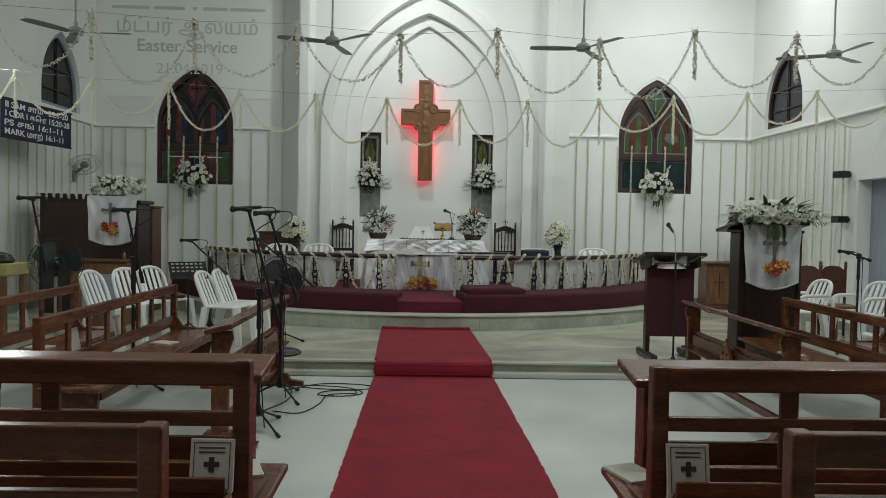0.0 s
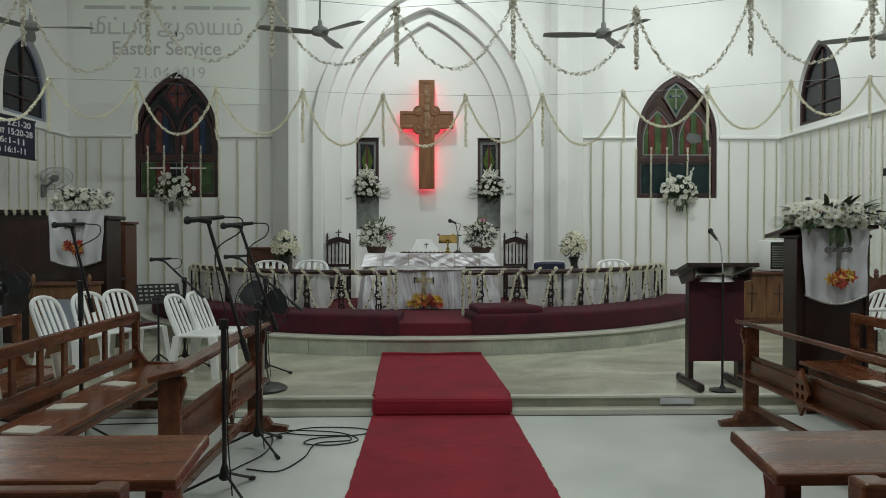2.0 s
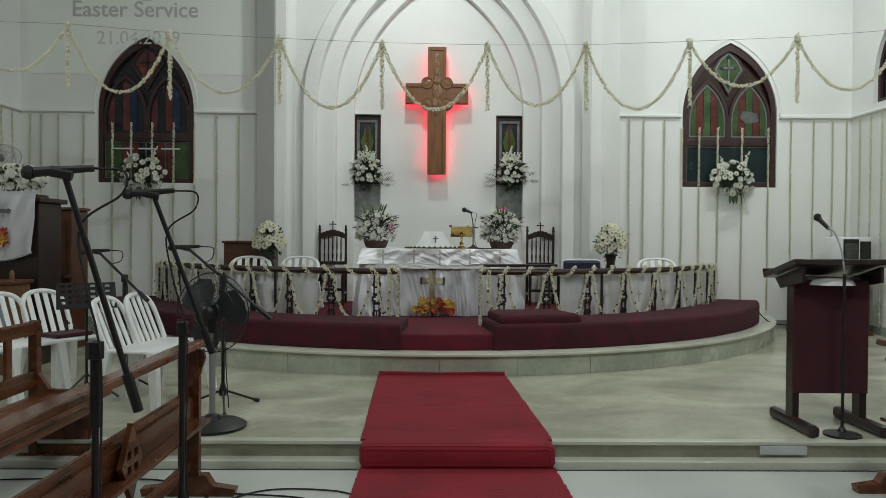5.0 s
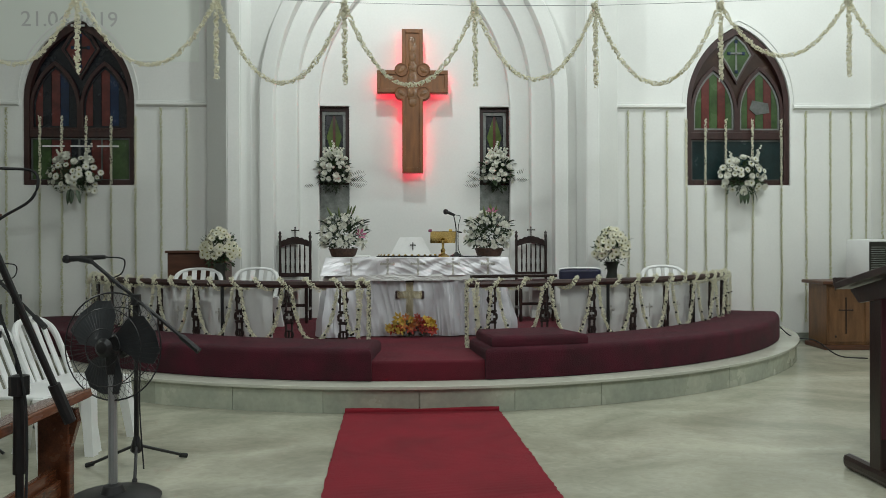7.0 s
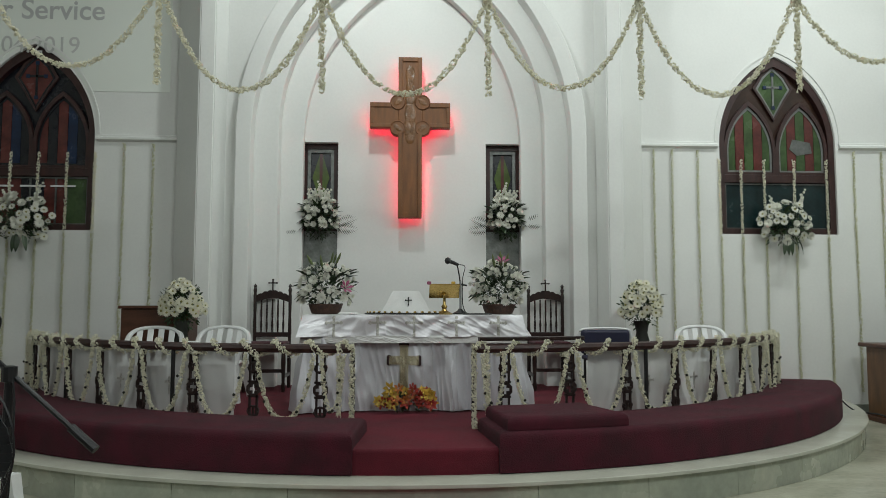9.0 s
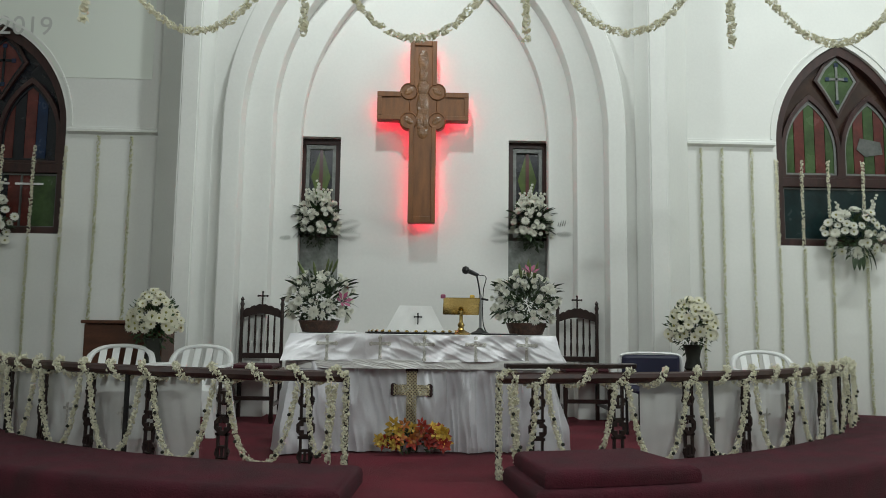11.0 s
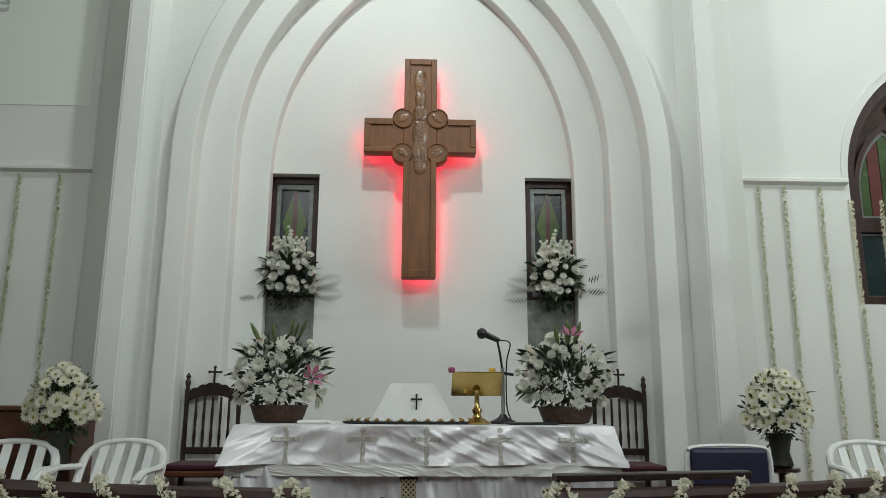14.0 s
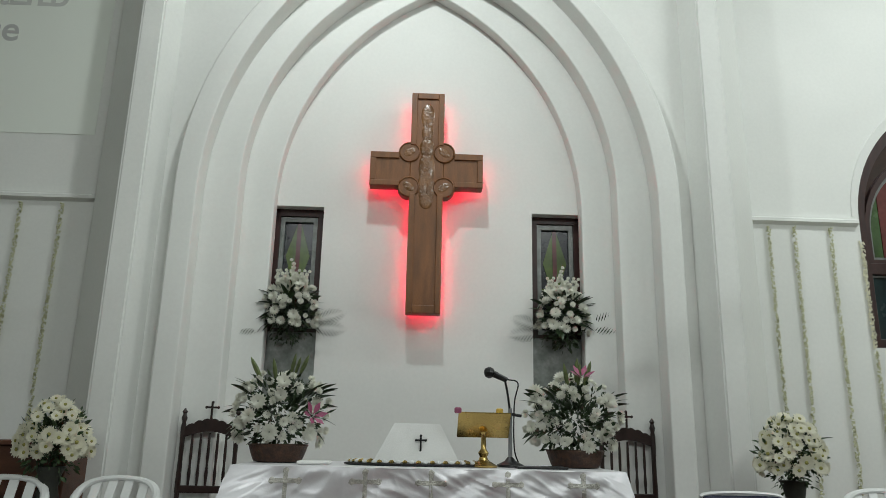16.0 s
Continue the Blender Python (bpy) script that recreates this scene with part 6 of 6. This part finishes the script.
def wooden_chair(x, y, r):
    c = thing("wooden_chair", "brown wooden side chair with a shaped back", "chair", pose(x, y, 0.15, 0, 0, r), "wooden chairs")
    part("seat", box(-0.2, 0.2, -0.2, 0.2, 0.42, 0.455, 0.01), PINE, c)
    part("backrest", plate([(-0.17, 0.55), (-0.17, 0.92), (-0.1, 0.97), (0, 0.985), (0.1, 0.97), (0.17, 0.92), (0.17, 0.55)], [], 0.02, Matrix.Translation((0, 0.18, 0))), REDWOOD, c)
    for sx in (-1, 1):
        part("back_post", lathe([(0.018, 0), (0.018, 0.95), (0.026, 0.98), (0.016, 1.0), (0.024, 1.02), (0.006, 1.05)], 8, at=(sx * 0.19, 0.19, 0)), REDWOOD, c)
        part("front_leg", box(sx * 0.18 - 0.018, sx * 0.18 + 0.018, -0.19, -0.154, 0, 0.42), PINE, c)


for x, y, r in ((5.30, 9.62, -6), (5.74, 9.68, 5)):
    wooden_chair(x, y, r)


# ---- fans ----
def blade_bm(length, w0, w1, twist=12, n=8):
    bm = bmesh.new()
    rows = []
    for k in range(n + 1):
        t = k / n
        w = (w0 + (w1 - w0) * math.sin(t * math.pi * 0.75)) * (1 if t < 0.9 else 0.75)
        c, s = math.cos(radians(twist * (1 - 0.5 * t))), math.sin(radians(twist * (1 - 0.5 * t)))
        rows.append([bm.verts.new((length * t, y * c, y * s + z)) for y, z in ((-w, -0.003), (w, -0.003), (w, 0.003), (-w, 0.003))])
    for a, b in zip(rows, rows[1:]):
        for i in range(4):
            bm.faces.new((a[i], a[(i + 1) % 4], b[(i + 1) % 4], b[i]))
    bm.faces.new(rows[0]), bm.faces.new(rows[-1])
    return bm


GREYPAINT = material("grey_fan_paint", (0.22, 0.23, 0.22), 0.4, vary=0.1, scale=5)
for x, z, r in ((-4.60, 4.04, 0), (-1.255, 4.0, 78), (2.08, 4.0, 58), (5.47, 4.0, 35)):
    f = thing("ceiling_fan", "grey three-blade ceiling fan at rest on a long rod", "ceiling fan", pose(x, 9.6, z), "ceiling fans")
    part("rod", rod((0, 0, 0.05), (0, 0, TOP - z), 0.013), GREYPAINT, f)
    part("motor", lathe([(0.03, -0.06), (0.09, -0.045), (0.105, 0.0), (0.085, 0.035), (0.03, 0.06), (0.025, 0.12)], 20), GREYPAINT, f, "", True)
    part("canopy", lathe([(0.05, TOP - z - 0.08), (0.07, TOP - z - 0.005)], 14), GREYPAINT, f)
    for k in range(3):
        b = part("blade", blade_bm(0.62, 0.045, 0.075), GREYPAINT, f)
        b.matrix_basis = pose(0, 0, -0.02, 0, 0, r + 120 * k) @ Matrix.Translation((0.09, 0, 0))


def cage(R, depth, wires):
    """The wire guard of a fan, its axis along +z."""
    bm = bmesh.new()
    for z, r in ((depth / 2, R * 0.35), (0, R), (-depth / 2, R * 0.35), (depth * 0.36, R * 0.72), (-depth * 0.36, R * 0.72)):
        tube([(r * math.cos(a), r * math.sin(a), z) for a in [2 * math.pi * k / 40 for k in range(41)]], 0.0028 if r < R else 0.0042, 4, bm)
    for k in range(wires):
        a = 2 * math.pi * k / wires
        u = Vector((math.cos(a), math.sin(a), 0))
        for s in (-1, 1):
            tube([u * (R * 0.2) + Vector((0, 0, s * depth * 0.52)), u * (R * 0.72) + Vector((0, 0, s * depth * 0.36)), u * R], 0.0011, 3, bm)
    return bm


def pedestal_fan(x, y, hub, face, lbl, R=0.275):
    f = thing("pedestal_fan", lbl, "fan", pose(x, y, 0.15), "pedestal fans")
    part("base", lathe([(0.23, 0), (0.235, 0.02), (0.2, 0.04), (0.06, 0.055), (0.045, 0.09), (0.02, 0.1)], 28), BLACK, f, "", True)
    part("pole", rod((0, 0, 0.08), (0, 0, hub - 0.12), 0.022), GREYMETAL, f)
    head = part("motor", lathe([(0.03, -0.13), (0.065, -0.12), (0.07, -0.05), (0.05, -0.02)], 18), BLACK, f, "", True)
    head.matrix_basis = Matrix.Translation((0, 0, hub)) @ Vector(face).to_track_quat("Z", "Y").to_matrix().to_4x4()
    part("guard", cage(R, 0.15, 56), BLACK, head, "black wire guard")
    part("hub_cap", lathe([(0.045, 0.06), (0.05, 0.07), (0.03, 0.085), (0.005, 0.088)], 16), BLACK, head)
    for k in range(3):
        bm = bmesh.new()
        pts = [(q * R / 0.275, w * R / 0.275) for q, w in ((0.04, -0.04), (0.09, -0.13), (0.16, -0.17), (0.225, -0.125), (0.25, -0.03), (0.235, 0.07), (0.15, 0.09), (0.04, 0.04))]
        vs = [bm.verts.new((px, py, 0.02 * (py / 0.1))) for px, py in pts]
        fc = bm.faces.new(vs)
        r = bmesh.ops.extrude_face_region(bm, geom=[fc])
        bmesh.ops.translate(bm, vec=(0, 0, 0.004), verts=[v for v in r["geom"] if isinstance(v, bmesh.types.BMVert)])
        b = part("blade", bm, FANBLADE, head)
        b.matrix_basis = pose(0, 0, 0, 0, 0, 25 + 120 * k)
    part("neck", rod((0, 0, hub - 0.14), (0, 0, hub - 0.02), 0.03, 0.04), BLACK, f)


pedestal_fan(-1.565, 7.90, 0.80, (-0.24, -0.97, 0.03), "black pedestal fan on a grey pole and round base", 0.275)
pedestal_fan(-4.0, 7.9, 0.95, (0.25, -0.95, 0.0), "black pedestal fan behind the choir pew")
wf = thing("wall_fan", "grey wall-mounted fan at rest", "wall fan", pose(-6.0, 12.9, 2.53))
part("arm", rod((-0.17, 0.0, -0.16), (0, 0, -0.02), 0.02), GREYPAINT, wf)
part("wall_plate", box(-0.185, -0.15, -0.06, 0.06, -0.3, -0.1, 0.01), GREYPAINT, wf)
g = part("guard", cage(0.27, 0.14, 48), GREYPAINT, wf)
g.matrix_basis = Vector((0.45, -0.45, -0.77)).to_track_quat("Z", "Y").to_matrix().to_4x4()
part("motor", lathe([(0.05, -0.05), (0.07, 0), (0.04, 0.06)], 14), GREYPAINT, wf)

# ---- hymn board ----
hb = thing("scripture_board", "navy board with white scripture readings", "notice board", pose(-5.64, 10.675, 2.945, 0, 0, 83.3))
part("panel", box(-0.78, 0.78, -0.015, 0.015, -0.255, 0.255, 0.006), BOARDBLUE, hb)
for z in (-0.267, 0.267):
    part("frame_bar", box(-0.80, 0.80, -0.02, 0.02, z - 0.011, z + 0.011, 0.004), BLACK, hb)
for x in (-0.5, 0.5):
    part("hanger", rod((x, 0.015, 0.2), (x, 0.50 + 0.12 * x, 0.36), 0.01), BLACK, hb)
for k, line in enumerate(("II SAM \u0b9a\u0bbe\u0bae\u0bc1 22:1-20", "I COR I \u0b95\u0bca 15:20-28", "PS \u0b9a\u0b99\u0bcd 16:1-11", "MARK \u0bae\u0bbe\u0bb1\u0bcd 16:1-11")):
    tx = lettering(line, 0.115, Matrix.Identity(4), WHITE_TEXT_GLINT, hb, 0.002)
    xs = [v.co.x for v in tx.data.vertices]
    wide = (1.40, 1.44, 1.28, 1.30)[k]
    tx.matrix_basis = Matrix.Translation((-0.72 + wide / 2, -0.017, 0.185 - 0.122 * k)) @ Matrix.Rotation(radians(90), 4, "X") @ Matrix.Diagonal((wide / (max(xs) - min(xs)), 1, 1, 1))


# ---- microphone stands, cables ----
def mic_stand(at, clamp, tip, tail, mic_dir, label="black boom microphone stand on a folding tripod"):
    x, y, z0 = at
    s = thing("microphone_stand", label, "microphone stand", (x, y, z0), "microphone stands")
    part("pole", rod((0, 0, 0.1), (0, 0, clamp - z0), 0.014, 0.012), BLACK, s)
    part("sleeve", rod((0, 0, clamp - z0 - 0.28), (0, 0, clamp - z0 - 0.02), 0.02, 0.017), BLACK, s)
    part("tripod_hub", lathe([(0.02, 0.10), (0.035, 0.115), (0.03, 0.15), (0.015, 0.2)], 12), BLACK, s)
    for k in range(3):
        a = 0.4 + 2.094 * k + x
        lg = part("leg", rod((0.02 * math.cos(a), 0.02 * math.sin(a), 0.14), (0.30 * math.cos(a), 0.30 * math.sin(a), 0.02), 0.009), BLACK, s)
        part("rubber_foot", rod((0.28 * math.cos(a), 0.28 * math.sin(a), 0.025), (0.325 * math.cos(a), 0.325 * math.sin(a), 0.012), 0.014), RUBBER, lg)
    c = Vector((0, 0, clamp - z0))
    t, q = Vector(tip) - Vector(at), Vector(tail) - Vector(at)
    part("clamp", lathe([(0.01, -0.035), (0.03, -0.03), (0.03, 0.03), (0.01, 0.035)], 10, at=c), BLACK, s)
    part("boom", rod(q, t, 0.011), BLACK, s)
    part("boom_weight", rod(q, q.lerp(t, 0.16), 0.019), BLACK, s)
    d = Vector(mic_dir).normalized()
    part("mic_clip", rod(t - d * 0.03 - Vector((0, 0, 0.02)), t + d * 0.04, 0.02), BLACK, s)
    mc = part("microphone", rod(t - d * 0.10, t + d * 0.09, 0.012, 0.018), BLACK, s)
    part("mesh_head", lathe([(0.004, -0.025), (0.02, -0.018), (0.024, 0), (0.018, 0.018), (0.004, 0.025)], 10, at=t + d * 0.11), RUBBER, mc)
    side = (t - q).normalized()
    cab = smooth_path([t - d * 0.10, t - d * 0.20 - Vector((0, 0, 0.02)), t - d * 0.19 - Vector((0, 0, 0.10)), t - side * 0.2, c.lerp(t, 0.4) + Vector((0.02, -0.02, -0.02)), c + Vector((0.03, -0.02, -0.05)), Vector((0.03, -0.03, 0.4)), Vector((0.06, -0.05, 0.02))], 6)
    part("cable", tube(cab, 0.0045, 5), RUBBER, s)


mic_stand((-1.26, 5.50, 0), 1.06, (-1.335, 5.42, 1.705), (-1.12, 5.54, 0.83), (-0.95, -0.25, -0.10))
mic_stand((-1.28, 6.47, 0), 1.02, (-1.375, 6.33, 1.685), (-1.145, 6.52, 0.89), (-0.95, -0.25, -0.10))
mic_stand((-1.65, 8.45, 0.15), 1.15, (-1.95, 8.50, 1.395), (-1.27, 8.40, 0.85), (-0.95, -0.25, -0.05))
mic_stand((-2.70, 9.15, 0.15), 1.11, (-2.98, 9.25, 1.345), (-2.45, 9.02, 0.93), (-0.95, -0.25, -0.05))
mic_stand((-3.71, 7.02, 0.0), 1.30, (-3.76, 6.96, 1.79), (-3.67, 7.06, 1.05), (-0.95, -0.25, -0.05))
mic_stand((-2.72, 6.76, 0.0), 1.22, (-2.74, 6.66, 1.69), (-2.66, 6.84, 1.0), (-0.95, -0.25, -0.05))
mic_stand((5.22, 8.45, 0.15), 1.32, (5.10, 8.50, 1.37), (5.34, 8.40, 1.27), (-0.95, -0.25, 0.05))
ls = thing("lectern_microphone", "straight microphone stand with a gooseneck beside the lectern", "microphone stand", (2.755, 7.74, 0.15))
part("base", lathe([(0.12, 0), (0.12, 0.015), (0.03, 0.03), (0.015, 0.06)], 20), BLACK, ls, "", True)
part("pole", rod((0, 0, 0.04), (0.0, 0, 1.1), 0.011), BLACK, ls)
part("gooseneck", tube(smooth_path([(0, 0, 1.08), (0.01, 0.05, 1.24), (0.07, 0.25, 1.38), (0.10, 0.40, 1.42)]), 0.007), GREYMETAL, ls)
part("microphone", rod((0.10, 0.39, 1.415), (0.085, 0.49, 1.485), 0.013, 0.018), BLACK, ls)
part("mesh_head", lathe([(0.006, -0.03), (0.022, -0.02), (0.028, 0), (0.02, 0.022), (0.004, 0.03)], 10, at=(0.082, 0.51, 1.50)), RUBBER, ls)
st = thing("music_stand", "black perforated music stand on a tripod", "music stand", (-2.86, 8.80, 0.15))
part("desk_plate", plate(rect(-0.22, 0.22, -0.14, 0.14), [rect(-0.19 + 0.055 * i, -0.155 + 0.055 * i, -0.09 + 0.06 * j, -0.06 + 0.06 * j) for i in range(7) for j in range(4)], 0.004, pose(0, 0, 0.84, -46, 0, 28)), BLACK, st)
part("pole", rod((0, 0, 0.1), (0, 0, 0.83), 0.011), BLACK, st)
for k in range(3):
    part("leg", rod((0, 0, 0.2), (0.26 * math.cos(2.1 * k), 0.26 * math.sin(2.1 * k), 0.012), 0.009), BLACK, st)
for path in (
    [(-1.3, 6.75), (-1.0, 7.05), (-0.62, 7.05), (-0.46, 6.93), (-0.62, 6.82), (-0.95, 6.84), (-1.15, 6.9)],
    [(-1.25, 6.0), (-1.02, 5.95), (-0.9, 6.25), (-0.86, 6.6), (-0.62, 6.68), (-0.66, 6.8), (-0.9, 6.74), (-0.95, 6.6), (-0.72, 6.56), (-0.55, 6.7), (-0.75, 6.92), (-1.2, 7.0)],
    [(-1.35, 5.95), (-1.2, 6.4), (-1.28, 6.9), (-1.6, 7.2), (-2.2, 7.25), (-2.9, 7.2)],
):
    cb = tagged(part("floor_cable", tube(smooth_path([(x, y, 0.008) for x, y in path], 8), 0.005, 6), RUBBER, None, "", True), "loose black microphone cable coiled on the floor", "cable", "floor cables")
wc = tagged(part("floor_cable", tube(smooth_path([(4.4, 12.75, 0.52), (4.55, 12.65, 0.36), (4.75, 12.5, 0.33), (4.95, 12.35, 0.17), (5.2, 12.2, 0.158)], 8), 0.008, 6), RUBBER, None, "", True), "black cable running off the platform", "cable", "floor cables")
pl = tagged(part("socket_plate", box(2.11, 2.42, 7.555, 7.5645, 0.072, 0.127, 0.002), GREYPLATE), "white cover plate fixed on the step", "cover plate")
for z in (2.45, 1.79):
    w = thing("wall_speaker", "small black loudspeaker on a wall bracket", "loudspeaker", pose(EAST, 10.45, z), "wall speakers")
    part("cabinet", box(-0.22, -0.06, -0.1, 0.1, -0.05, 0.05, 0.01), BLACK, w)
    part("bracket", box(-0.06, 0.0, -0.02, 0.02, -0.03, 0.03), BLACK, w)

# skirting
for nm, b in (("baseboard_1", (4.9, EAST - 0.001, BACK - 0.025, BACK, 0.15, 0.27)), ("baseboard_2", (WEST + 0.001, -4.9, BACK - 0.025, BACK, 0.15, 0.27)), ("baseboard_3", (EAST - 0.025, EAST, 10.26, BACK - 0.026, 0.15, 0.27)), ("baseboard_4", (WEST, WEST + 0.025, 7.66, BACK - 0.026, 0.15, 0.27))):
    structure(nm, box(*b), STRIP, "low grey-green skirting", "baseboard")

fc = thing("folded_vestment", "folded maroon cloth with a small black cross on a chair", "cloth", pose(-3.27, 9.29, 0.15 + 0.442, 0, 0, 60))
part("fold", box(-0.17, 0.17, -0.13, 0.13, 0, 0.035, 0.012), VELVET, fc)
part("small_cross", flat_cross(0.0, 0.09, 0.05, 0.10, 0.014, 0.0, 0.012, False), BLACK, fc)
